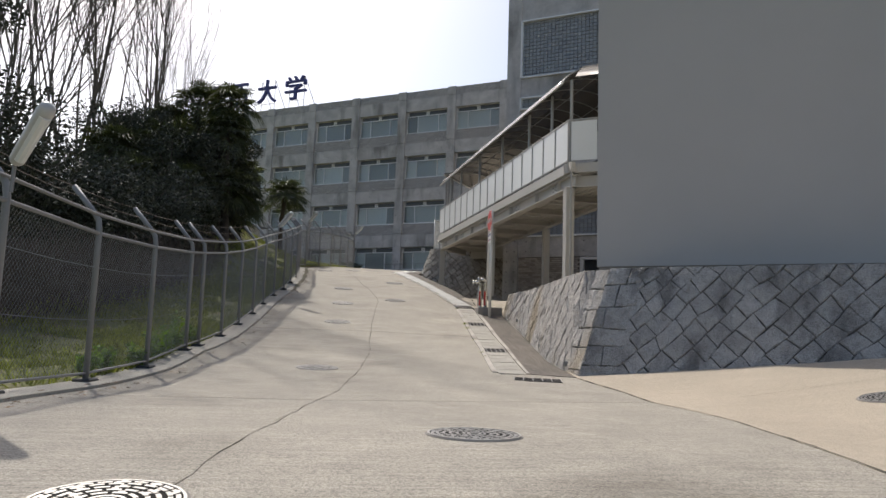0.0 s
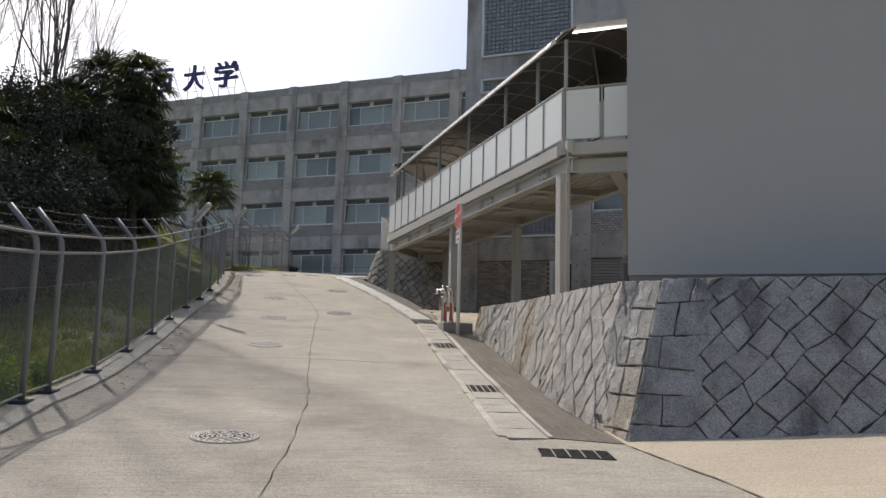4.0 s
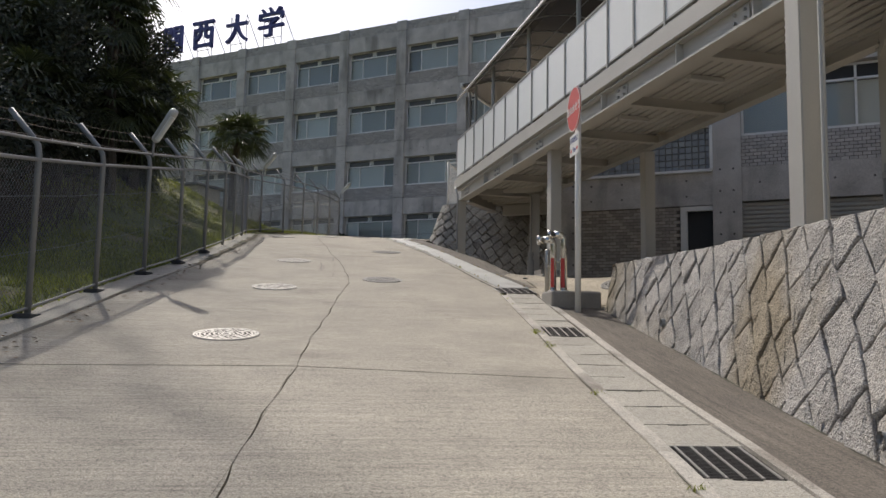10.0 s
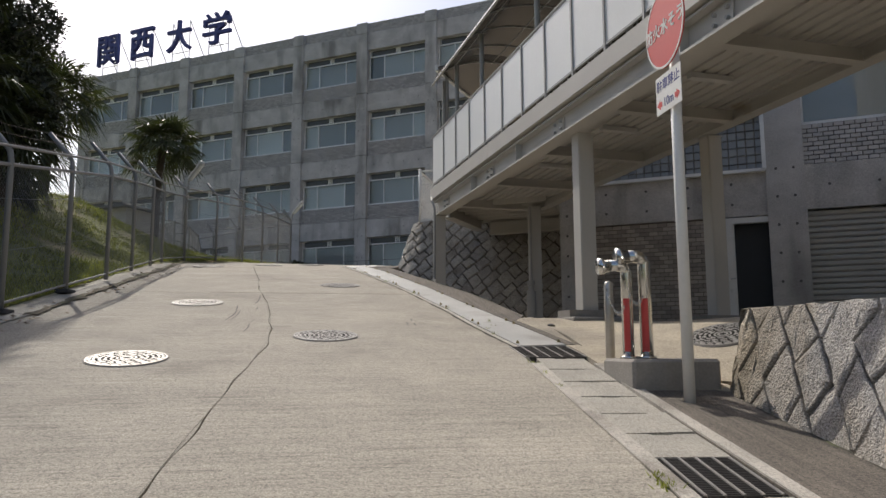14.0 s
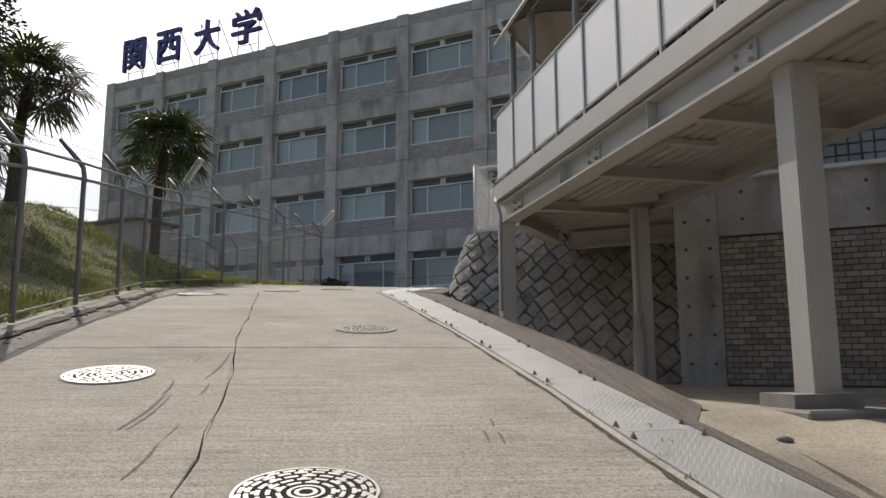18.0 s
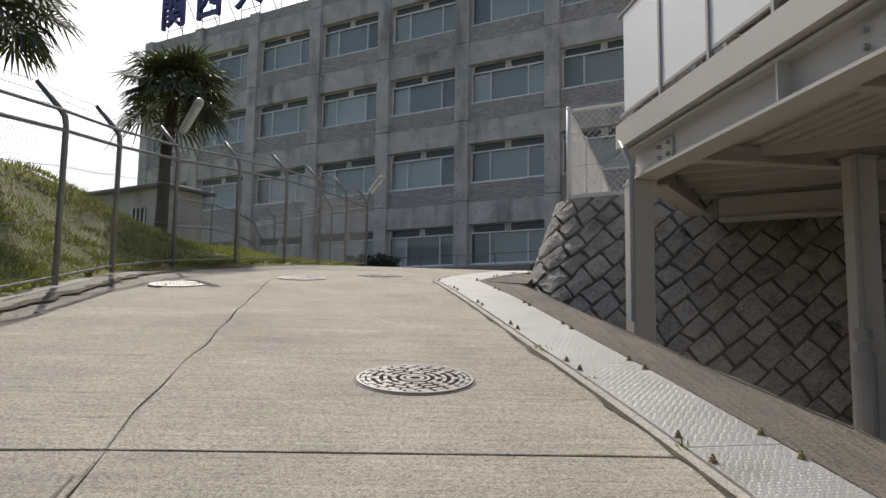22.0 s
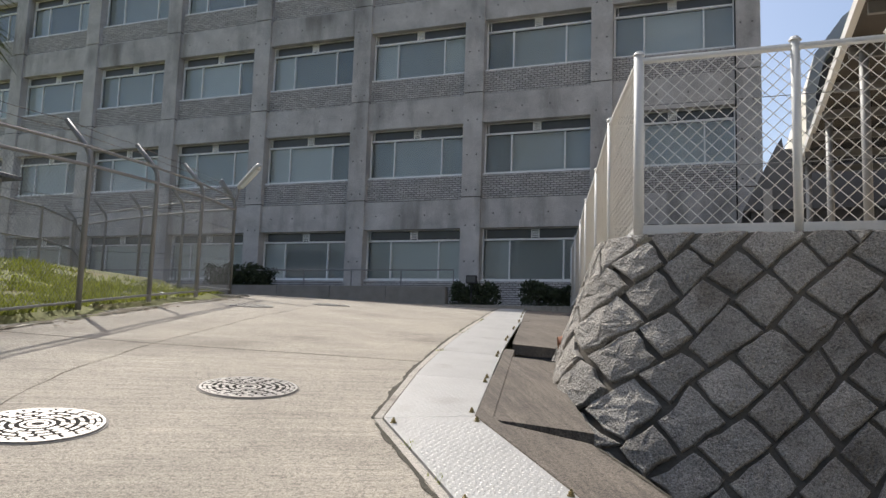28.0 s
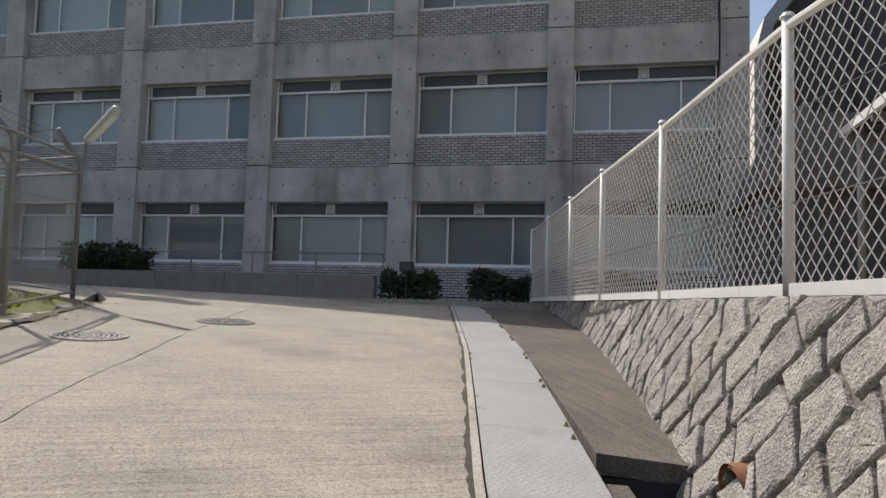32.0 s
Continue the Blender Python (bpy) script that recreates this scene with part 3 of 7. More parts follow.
def grating(cx, cy, ang, w, l):
    g = thing("drain_grating", "dark steel drain grating set flush in the concrete", "grating", (cx, cy, gz(cx, cy)), ang)
    up = Vector((-(gz(cx + 0.3, cy) - gz(cx - 0.3, cy)) / 0.6, -(gz(cx, cy + 0.3) - gz(cx, cy - 0.3)) / 0.6, 1)).normalized()
    g.matrix_basis = Matrix.Translation((cx, cy, gz(cx, cy) - 0.002)) @ Vector((0, 0, 1)).rotation_difference(up).to_matrix().to_4x4() @ pose(0, 0, 0, 0, 0, ang)
    bm = bmesh.new()
    n = int(w / 0.028)
    for i in range(n + 1):
        y = -w / 2 + w * i / n
        box(bm, -l / 2, l / 2, y - 0.005, y + 0.005, -0.03, 0.008)
    part("bars", bm, M_IRON, g)
    bm = bmesh.new()
    for i in range(6):
        x = -l / 2 + l * i / 5
        box(bm, x - 0.007, x + 0.007, -w / 2, w / 2, -0.034, 0.012)
    part("cross_bars", bm, M_COVER, g)
    bm = bmesh.new()
    box(bm, -l / 2, l / 2, -w / 2, w / 2, -0.08, -0.035)
    part("pit", bm, M_JOINT, g)
    return g


grating(-6.205, 18.21, 34, 0.56, 0.62)
grating(-0.1, 7.18, 20, 0.4, 0.76)

PL1 = [(-6.53, 18.335), (-7.39, 19.4), (-8.22, 20.5), (-9.35, 21.86), (-10.98, 23.82), (-12.61, 25.87), (-14.38, 28.05)]
PL2 = [(-14.38, 28.05), (-14.82, 29.7), (-15.23, 31.5), (-16.15, 35.8), (-17.1, 39.7), (-18.2, 44.3)]


def right_of(poly, w):
    vs = [Vector(p) for p in poly]
    out = []
    for i, p in enumerate(vs):
        a = (vs[i] - vs[i - 1]).normalized() if i else None
        b = (vs[i + 1] - vs[i]).normalized() if i < len(vs) - 1 else None
        d = ((a or b) + (b or a)).normalized()
        out.append(tuple(p + Vector((d.y, -d.x)) * w))
    return out


plates = thing("chequer_plates", "galvanised chequer plates bolted over the gutter", "metal plate", kind="structure")
PR2 = right_of(PL2, 0.62)
PR1 = [right_of(PL1, w)[i] for i, w in enumerate((0.53, 0.52, 0.45, 0.45, 0.5, 0.58, 0.62))]
PR1[-1] = PR2[0] = (-13.9, 28.44)
for pa, pb in ((PL1, PR1), (PL2, PR2)):
    tot = sum(math.dist(a, b) for a, b in zip(pa, pa[1:]))
    cnt = round(tot / 1.5)

    def at_len(s):
        k = 0
        for a, b in zip(pa, pa[1:]):
            L = math.dist(a, b)
            if s <= L + 1e-6:
                return k + s / L
            s -= L
            k += 1
        return len(pa) - 1
    for i in range(cnt):
        k0, k1 = at_len(tot * i / cnt + 0.004), at_len(tot * (i + 1) / cnt - 0.004)
        ks = [k0 + (k1 - k0) * j / 4 for j in range(5)]
        bm = bmesh.new()
        zf = lambda x, y: gz(x, y) + 0.014
        ruled(bm, [lerp2(pa, k) for k in ks], [lerp2(pb, k) for k in ks], zf, [0, 0.5, 1], 3)
        thicken(bm, 0.02)
        part("plate", bm, M_PLATE, plates)
        # raised lugs of the tread
        vs, fs = [], []
        a0, b0 = Vector(lerp2(pa, k0)), Vector(lerp2(pb, k0))
        a1, b1 = Vector(lerp2(pa, k1)), Vector(lerp2(pb, k1))
        for r in range(56):
            for q in range(22):
                u, v = (r + 0.5) / 56, (q + 0.3 + 0.4 * (r // 2 % 2)) / 22
                c = (a0 * (1 - u) + a1 * u) * (1 - v) + (b0 * (1 - u) + b1 * u) * v
                ang = (0.9 if (r + q) % 2 else -0.9) + math.atan2(a1.y - a0.y, a1.x - a0.x)
                e, f = Vector((math.cos(ang), math.sin(ang))) * 0.0125, Vector((-math.sin(ang), math.cos(ang))) * 0.0055
                z = zf(c.x, c.y)
                o = len(vs)
                vs += [(*(c - e), z), (*(c - f), z), (*(c + e), z), (*(c + f), z), (c.x, c.y, z + 0.0026)]
                fs += [(o, o + 1, o + 4), (o + 1, o + 2, o + 4), (o + 2, o + 3, o + 4), (o + 3, o, o + 4)]
        part("tread", raw_mesh("tread", vs, fs, M_PLATE), M_PLATE, plates)["kind"] = "stuff"
        for k in (k0 + (k1 - k0) * 0.08, k0 + (k1 - k0) * 0.92):
            for side in (0.05, 0.95):
                if side < 0.5 and pa is PL2:
                    continue
                a, b = lerp2(pa, k), lerp2(pb, k)
                x, y = a[0] + (b[0] - a[0]) * side, a[1] + (b[1] - a[1]) * side
                bm = bmesh.new()
                tube(bm, [(x, y, zf(x, y)), (x, y, zf(x, y) + 0.006), (x, y, zf(x, y) + 0.007), (x, y, zf(x, y) + 0.022), (x, y, zf(x, y) + 0.024), (x, y, zf(x, y) + 0.034)], [0.021, 0.021, 0.014, 0.014, 0.008, 0.006], 6)
                part("bolt", bm, M_BRASS, plates)

# mortar shoulder right of the plates, and strip at the wall's foot
SE1 = [(-7.0, 20.45), (-7.15, 20.6), (-7.88, 21.55), (-8.6, 22.45), (-9.75, 23.75), (-11.55, 26.1), (-13.1, 28.25)]
bm = bmesh.new()
ruled(bm, [(-7.32, 19.98), (-7.5, 20.3)] + PR1[2:], [(-7.12, 20.12), (-7.15, 20.55)] + SE1[2:], lambda x, y: gz(x, y) + 0.01, [0, 0.5, 1], 0.4)
thicken(bm, 0.35)
solid("shoulder", bm, M_SHOULDER, "rough dark mortar shoulder beside the gutter plates", "shoulder")
STONE_BASE = [(-13.1, 28.45), (-13.62, 29.5), (-13.9, 31.6), (-14.25, 33.6), (-15.05, 38.7), (-16.6, 46.5)]
bm = bmesh.new()
ruled(bm, [PR2[0], PR2[1], (-14.45, 31.15)], [(-13.12, 28.5), (-13.5, 29.55), (-13.75, 31.15)], lambda x, y: gz(x, y) + 0.01, [0, 0.5, 1], 0.4)
ruled(bm, [(-14.68, 32.2), PR2[3], PR2[4], PR2[5]], [(-13.9, 32.2), (-14.5, 35.5), (-15.15, 39.7), (-16.2, 45)], lambda x, y: gz(x, y) + 0.01, [0, 0.5, 1], 0.4)
thicken(bm, 0.12)
solid("shoulder_upper", bm, M_SHOULDER, "dark concrete shoulder with an open drain pit", "shoulder")
bm = bmesh.new()
ruled(bm, [PR1[0], PR1[1], (-7.42, 20.1)], [(-6.1, 18.9), (-6.55, 19.75), (-7.0, 20.5)], lambda x, y: gz(x, y) + 0.006, [0, 0.5, 1], 0.4)
ruled(bm, [tuple(gut(q)[0] + Vector((gut(q)[1].y, -gut(q)[1].x)) * 0.3) for q in (10.6, 11.3, 11.75)] + [PR1[0]], [(-4.2, 17.3), (-4.75, 17.78), (-5.5, 18.25), (-6.05, 18.8)], lambda x, y: gz(x, y) + 0.009, [0, 0.5, 1], 0.4)
thicken(bm, 0.3)
solid("yard_edge", bm, M_YARD, "worn pale concrete between the plates and the yard", "pavement")
WB = [(0.3, 8.1), (-0.8, 10.0), (-1.77, 12.1), (-2.95, 14.55), (-4.42, 17.15)]
bm = bmesh.new()
ruled(bm, [tuple(gut(q)[0] + Vector((gut(q)[1].y, -gut(q)[1].x)) * 0.262) for q in (0.02, 1.6, 4.3, 7.1, 10.6)], [(0.6, 8.1), (-0.6, 10.1), (-1.5, 12.2), (-2.7, 14.6), (-4.2, 17.3)], lambda x, y: gz(x, y) + 0.002, [0, 0.5, 1], 0.5)
thicken(bm, 0.2)
solid("wall_strip", bm, M_SHOULDER, "dark weathered concrete strip along the wall foot", "pavement")

# ---- yard in front of the brick building ----
YB = [(1.35, 9.5), (0.4, 10.5), (-0.6, 12.6), (-1.85, 15.05), (-3.75, 17.55), (-4.75, 17.72), (-5.75, 18.35), (-6.25, 19.3), (-7.05, 20.5), (-9.6, 23.5), (-11.5, 26.1), (-13.0, 28.3)]
YC = [(14, 9.1), (14, 12), (14, 16), (14, 20), (14, 24), (12, 27.7), (6, 27.7), (0, 27.7), (-3, 27.7), (-5, 27.7), (-8.3, 27.7), (-8.3, 29.5)]


def yard_z(x, y):
    d = 1e9
    for a, b in (((-4.6, 17.6), (-5.8, 18.4)), ((-5.8, 18.4), (-6.7, 19.9))):
        dx, dy = b[0] - a[0], b[1] - a[1]
        t = min(max(((x - a[0]) * dx + (y - a[1]) * dy) / (dx * dx + dy * dy), 0), 1)
        d = min(d, math.hypot(x - a[0] - dx * t, y - a[1] - dy * t))
    w = smooth(0, 2.2, d)
    top = 2.13 + 0.27 * smooth(15.5, 19.5, y)
    return (gz(x, y) + 0.004) * (1 - w) + top * w if d < 2.2 else top


bm = bmesh.new()
ruled(bm, YB, YC, yard_z, [0, 0.02, 0.05, 0.1, 0.15, 0.2, 0.3, 0.45, 0.7, 1], 0.35)
thicken(bm, 0.3)
solid("yard", bm, M_YARD, "pale concrete yard under the covered walkway", "yard", smooth=False)


# ---- masonry of single stones ----
def clip(poly, p, n):
    out = []
    for i, a in enumerate(poly):
        b = poly[(i + 1) % len(poly)]
        da, db = (a - p).dot(n), (b - p).dot(n)
        if da <= 0:
            out.append(a)
        if (da < 0 < db) or (db < 0 < da):
            out.append(a + (b - a) * (da / (da - db)))
    return out


TERR = 5.62


def stone_layout(U, V, cell, rnd, quoin, tall=1.0):
    """Outlines of stones: level courses near the corner, then a diagonal bond."""
    out = []
    rows = max(1, round(V / (cell * 0.66)))
    cuts = {}
    if quoin:
        z = 0.0
        lean = 0.0
        while z < V - 0.05:
            h = min(rnd.uniform(0.27, 0.42), V - z)
            if V - z - h < 0.16:
                h = V - z
            q = quoin + rnd.uniform(0.0, 0.12)
            c = q * rnd.uniform(0.3, 0.72)
            up = rnd.uniform(-0.035, 0.035) if V - z - h > 0.05 else 0.0
            k = rnd.uniform(-0.05, 0.05)
            f, g = c / q, (c + k) / q
            if rnd.random() < 0.3 and h < 0.33:
                out.append([Vector((0, z)), Vector((q, z + lean)), Vector((q, z + h + up)), Vector((0, z + h))])
            else:
                out.append([Vector((0, z)), Vector((c, z + lean * f)), Vector((c + k, z + h + up * g)), Vector((0, z + h))])
                out.append([Vector((c, z + lean * f)), Vector((q, z + lean)), Vector((q, z + h + up)), Vector((c + k, z + h + up * g))])
            lean = up
            z += h
    lo = quoin * 0.98
    m = int((U + V) * max(tall, 1 / tall) / cell) + 3
    ca, cb = cell * 1.1, cell * 0.9
    for j in range(-m, m):
        sh = rnd.uniform(-0.12, 0.12) + 0.32 * (j % 2)
        i = -m - 0.5
        while i < m:
            w = rnd.choice((1, 1, 1, 0.8, 1.25))
            corners = []
            for a, b in ((i + sh, j), (i + w + sh, j), (i + w + sh, j + 1), (i + sh, j + 1)):
                a, b = a * ca, b * cb
                p = Vector(((a - b) * 0.7071 / tall + U / 2, (a + b) * 0.7071 * tall + V / 2))
                n = noise.noise_vector(Vector((p.x * 2.1, p.y * 2.1, U)))
                corners.append(p + Vector((n.x, n.y)) * cell * 0.3)
            i += w
            for p, n in ((Vector((lo, 0)), Vector((-1, 0))), (Vector((U, 0)), Vector((1, 0))), (Vector((0, 0)), Vector((0, -1))), (Vector((0, V)), Vector((0, 1)))):
                corners = clip(corners, p, n)
                if len(corners) < 3:
                    break
            if len(corners) >= 3:
                out.append(corners)
    return out


def stone_wall(name, surf, U, V, cell, mat_s, label, joint=0.02, proud=0.05, seed=1, dome=0.5, quoin=0.0, bed=None, foot=None, jig=0.05, tall=1.0, grit=0.5, ground=None):
    """surf(u, v) gives a place on the wall's face and its outward normal."""
    rnd = random.Random(seed)
    root = thing(name, label, "stone wall", kind="structure")
    bm = bmesh.new()
    nu, nv = max(2, int(U / 0.4)), 8
    rows = []
    for i in range(nu + 1):
        row = []
        for j in range(nv + 1):
            v0 = max(0.0, V - (TERR + 0.02 - foot(U * i / nu))) if foot else 0.0
            p, n = surf(U * i / nu, v0 + (V - v0) * j / nv)
            row.append(bm.verts.new(p - n * 0.004))
        rows.append(row)
    for i in range(nu):
        for j in range(nv):
            bm.faces.new((rows[i][j], rows[i + 1][j], rows[i + 1][j + 1], rows[i][j + 1]))
    part("mortar_bed", bm, bed or M_JOINT, root)
    for poly in stone_layout(U, V, cell, rnd, quoin, tall):
        area = 0.5 * abs(sum(poly[i].x * poly[(i + 1) % len(poly)].y - poly[(i + 1) % len(poly)].x * poly[i].y for i in range(len(poly))))
        if area < cell * cell * 0.03:
            continue
        cen = sum(poly, Vector((0, 0))) / len(poly)
        if foot and surf(cen.x, cen.y)[0].z < foot(cen.x) + 0.02:
            continue
        if ground and max(surf(q.x, q.y)[0].z for q in poly) < ground(cen.x):
            continue
        fine = []
        for i, a in enumerate(poly):
            b = poly[(i + 1) % len(poly)]
            d = (b - a).length
            a2, b2 = a + (cen - a) * rnd.uniform(jig * 0.3, jig * 1.6), b
            fine.append(a2)
            m = max(1, int(d / 0.085))
            for k in range(1, m):
                fine.append(a2 + (b2 - a2) * k / m + Vector((rnd.uniform(-1, 1), rnd.uniform(-1, 1))) * 0.008)
        bm = bmesh.new()
        hgt = proud * rnd.uniform(0.65, 1.3)
        tilt = Vector((rnd.uniform(-1, 1), rnd.uniform(-1, 1))) * proud * 0.35 / cell
        off = Vector((rnd.uniform(0, 50), rnd.uniform(0, 50), rnd.uniform(0, 50)))
        rings = []
        for depth, (shrink, lift) in enumerate(((joint / 2, 0.0), (joint / 2 + 0.003, 0.74), (joint / 2 + 0.012, 0.97), (joint / 2 + 0.10 * cell, 1 + dome * 0.2), (joint / 2 + 0.22 * cell, 1 + dome * 0.32), (joint / 2 + 0.34 * cell, 1 + dome * 0.38))):
            ring = []
            for q in fine:
                d = q - cen
                l = max(d.length, 1e-4)
                w = cen + d * max(0.1 if lift < 1.01 else 0.04, (l - shrink) / l)
                if depth > 2:
                    w += Vector((rnd.uniform(-1, 1), rnd.uniform(-1, 1))) * 0.028 * cell
                p, n = surf(min(max(w.x, 0), U), min(max(w.y, 0), V))
                if lift:
                    rough = 0.016 * noise.noise(p * 5 + off) + 0.012 * noise.noise(p * 12 + off) + 0.007 * noise.noise(p * 29 + off)
                    ring.append(bm.verts.new(p + n * (hgt * lift + rough * grit * (0.35 if depth < 3 else 0.9) + tilt.dot(w - cen))))
                else:
                    ring.append(bm.verts.new(p - n * 0.02))
            rings.append(ring)
        p, n = surf(min(max(cen.x, 0), U), min(max(cen.y, 0), V))
        top = bm.verts.new(p + n * (hgt * (1 + dome * 0.4) + grit * (0.016 * noise.noise(p * 5 + off) + 0.012 * noise.noise(p * 12 + off))))
        k = len(fine)
        for r0, r1 in zip(rings, rings[1:]):
            for i in range(k):
                a, b, c, e = r0[i], r0[(i + 1) % k], r1[(i + 1) % k], r1[i]
                if r0 is rings[0]:
                    bm.faces.new((a, b, c, e))
                elif rnd.random() < 0.5:
                    bm.faces.new((a, b, c))
                    bm.faces.new((a, c, e))
                else:
                    bm.faces.new((a, b, e))
                    bm.faces.new((b, c, e))
        for i in range(k):
            bm.faces.new((rings[-1][i], rings[-1][(i + 1) % k], top))
        part("stone", bm, mat_s, root)
    return root


def poly_at(poly, s):
    for a, b in zip(poly, poly[1:]):
        L = math.dist(a, b)
        if s <= L or b == poly[-1]:
            d = Vector((b[0] - a[0], b[1] - a[1])).normalized()
            return Vector(a) + d * s, d
        s -= L


WB = WB + [(-4.46, 17.4), (-4.32, 17.6), (-4.0, 17.68), (-3.2, 17.5)]
WB_LEN = sum(math.dist(a, b) for a, b in zip(WB, WB[1:]))


def surf_road(u, v):
    p, d = poly_at(WB, u)
    r = Vector((d.y, -d.x))
    z0 = gz(p.x, p.y) - 0.1
    z1 = 2.21 + 0.17 * u / WB_LEN
    z = z1 - (2.4 - v)
    q = p + r * (0.25 * (z - z0)) + Vector((-0.05, 0.68)) * (z - z0) / (z1 - z0) * max(0.0, 1 - u / 1.1)
    return Vector((q.x, q.y, z)), Vector((-r.x, -r.y, 0.3)).normalized()


def surf_right(u, v):
    x = 0.29 + u
    z0 = drive_z(x, 8.15) - 0.1
    z1 = 2.23
    z = z1 - (2.4 - v)
    t = (z - z0) / (z1 - z0)
    return Vector((x + 0.38 * t * max(0, 1 - u / 2), 8.1 + 0.44 * (z - z0), z)), Vector((0, -1, 0.4)).normalized()


def road_foot(u):
    p = poly_at(WB, u)[0]
    return gz(p.x, p.y) - 0.03


stone_wall("wall_stone_roadside", surf_road, WB_LEN, 2.4, 0.345, M_STONE, "battered granite retaining wall along the road", 0.013, 0.03, 3, dome=0.2, quoin=0.66, jig=0.02, tall=1.15, grit=1.0, ground=road_foot)
stone_wall("wall_stone_driveway", surf_right, 9.0, 2.4, 0.32, M_STONE_W, "battered granite retaining wall under the grey building", 0.009, 0.026, 5, dome=0.15, quoin=0.66, jig=0.02, grit=0.9, ground=lambda u: drive_z(0.29 + u, 8.15) - 0.03)
bm = bmesh.new()
ruled(bm, [(0.72, 9.05), (-0.3, 10.3), (-1.34, 12.32), (-2.6, 14.76), (-4.1, 17.4)], [(1.6, 9.4), (0.5, 10.5), (-0.5, 12.6), (-1.7, 15.1), (-3.5, 17.7)], lambda x, y: 2.13 + 0.14 * (y - 8.8) / 8.7, [0, 1], 1)
ruled(bm, [(0.74, 8.98), (26, 8.98)], [(0.5, 10.6), (26, 10.6)], lambda x, y: 2.15, [0, 1], 2)
thicken(bm, 0.1)
solid("wall_coping", bm, M_BLOCK, "weathered mortar top of the stone walls", "coping")
bm = bmesh.new()
box(bm, 9.2, 26, 8.45, 9.4, 0.5, 2.22)
solid("wall_end", bm, M_STONE_D, "granite wall end", "stone wall")

# terrace wall: front under the walkway, left flank along the plates


TOPLINE = [(-16.3, 46.5), (-14.75, 38.75), (-13.95, 33.65), (-13.62, 31.7), (-13.4, 30.5), (-13.33, 30.25), (-13.2, 30.03), (-13.02, 29.9), (-12.8, 29.83), (-12.4, 29.8), (-8.05, 29.8)]
TOP_LEN = sum(math.dist(a, b) for a, b in zip(TOPLINE, TOPLINE[1:]))
T_V = 3.4


def terrace_normal(u):
    n = Vector((0, 0))
    for k in (-0.12, 0, 0.12):
        d = poly_at(TOPLINE, min(max(u + k, 0), TOP_LEN - 0.001))[1]
        n += Vector((d.y, -d.x))
    return n.normalized()


def terrace_foot(u):
    p = poly_at(TOPLINE, min(u, TOP_LEN - 0.001))[0]
    n = terrace_normal(u)
    q = p + n * 0.4
    return gz(q.x, q.y) - 0.32 if p.y > 30.4 else 2.2


def surf_terrace(u, v):
    """Stone face that comes along the flank, turns the rounded corner and runs on under the walkway."""
    p = poly_at(TOPLINE, min(max(u, 0), TOP_LEN - 0.001))[0]
    n = terrace_normal(u)
    lean = 0.29 + 0.13 * max(0.0, -n.y) + 0.1 * smooth(30.6, 32.6, p.y)
    down = T_V - v
    q = p + n * lean * down
    return Vector((q.x, q.y, TERR + 0.02 - down)), Vector((n.x, n.y, lean)).normalized()


stone_wall("wall_terrace", surf_terrace, TOP_LEN, T_V, 0.315, M_STONE_D, "rubble retaining wall with deep mortar joints below the terrace", 0.021, 0.036, 8, dome=0.1, bed=M_TJOINT, foot=terrace_foot, jig=0.07, grit=1.25)
bm = bmesh.new()
ruled(bm, [(-13.0, 29.85), (-13.35, 31.6), (-13.7, 33.6), (-14.5, 38.7), (-16.1, 46.5)], [(-8.3, 29.85), (2, 32), (2, 35), (2, 39), (2, 46.5)], lambda x, y: TERR, [0, 0.1, 1], 2)
thicken(bm, 0.4)
solid("terrace", bm, M_YARD, "concrete terrace behind the rubble wall", "terrace")

# ground between the fence's return and the forecourt
bm = bmesh.new()
ruled(bm, [(-22.35, 37.3), (-31.0, 41.2), (-60, 47)], [(-27.0, 44.45), (-36, 47.5), (-60, 48)], lambda x, y: gz(x, y) - 0.012, [0, 0.5, 1], 2)
thicken(bm, 0.2)
solid("pavement_side", bm, M_CONC, "concrete pavement behind the fence return", "pavement")


def dirt_line(poly, w, seed, zf=gz, lift=0.005, step=0.07):
    """Ragged line of dirt and moss that has gathered along a joint."""
    bm = bmesh.new()
    total = sum(math.dist(a, b) for a, b in zip(poly, poly[1:]))
    prev = None
    for i in range(int(total / step)):
        p, d = poly_at(poly, i * step)
        r = Vector((d.y, -d.x))
        q = Vector((p.x * 3.1, p.y * 3.1, seed))
        n = 0.5 + 0.9 * noise.noise(q)
        h0 = w * max(0.12, n) * (0.7 + 0.6 * noise.noise(q * 4.1))
        h1 = w * max(0.12, 0.5 + 0.9 * noise.noise(q + Vector((7, 3, 1)))) * (0.7 + 0.6 * noise.noise(q * 3.7))
        row = [bm.verts.new((e.x, e.y, zf(e.x, e.y) + lift)) for e in (p - r * abs(h0), p + r * abs(h1))]
        if prev:
            bm.faces.new((prev[0], row[0], row[1], prev[1]))
        prev = row
    return bm


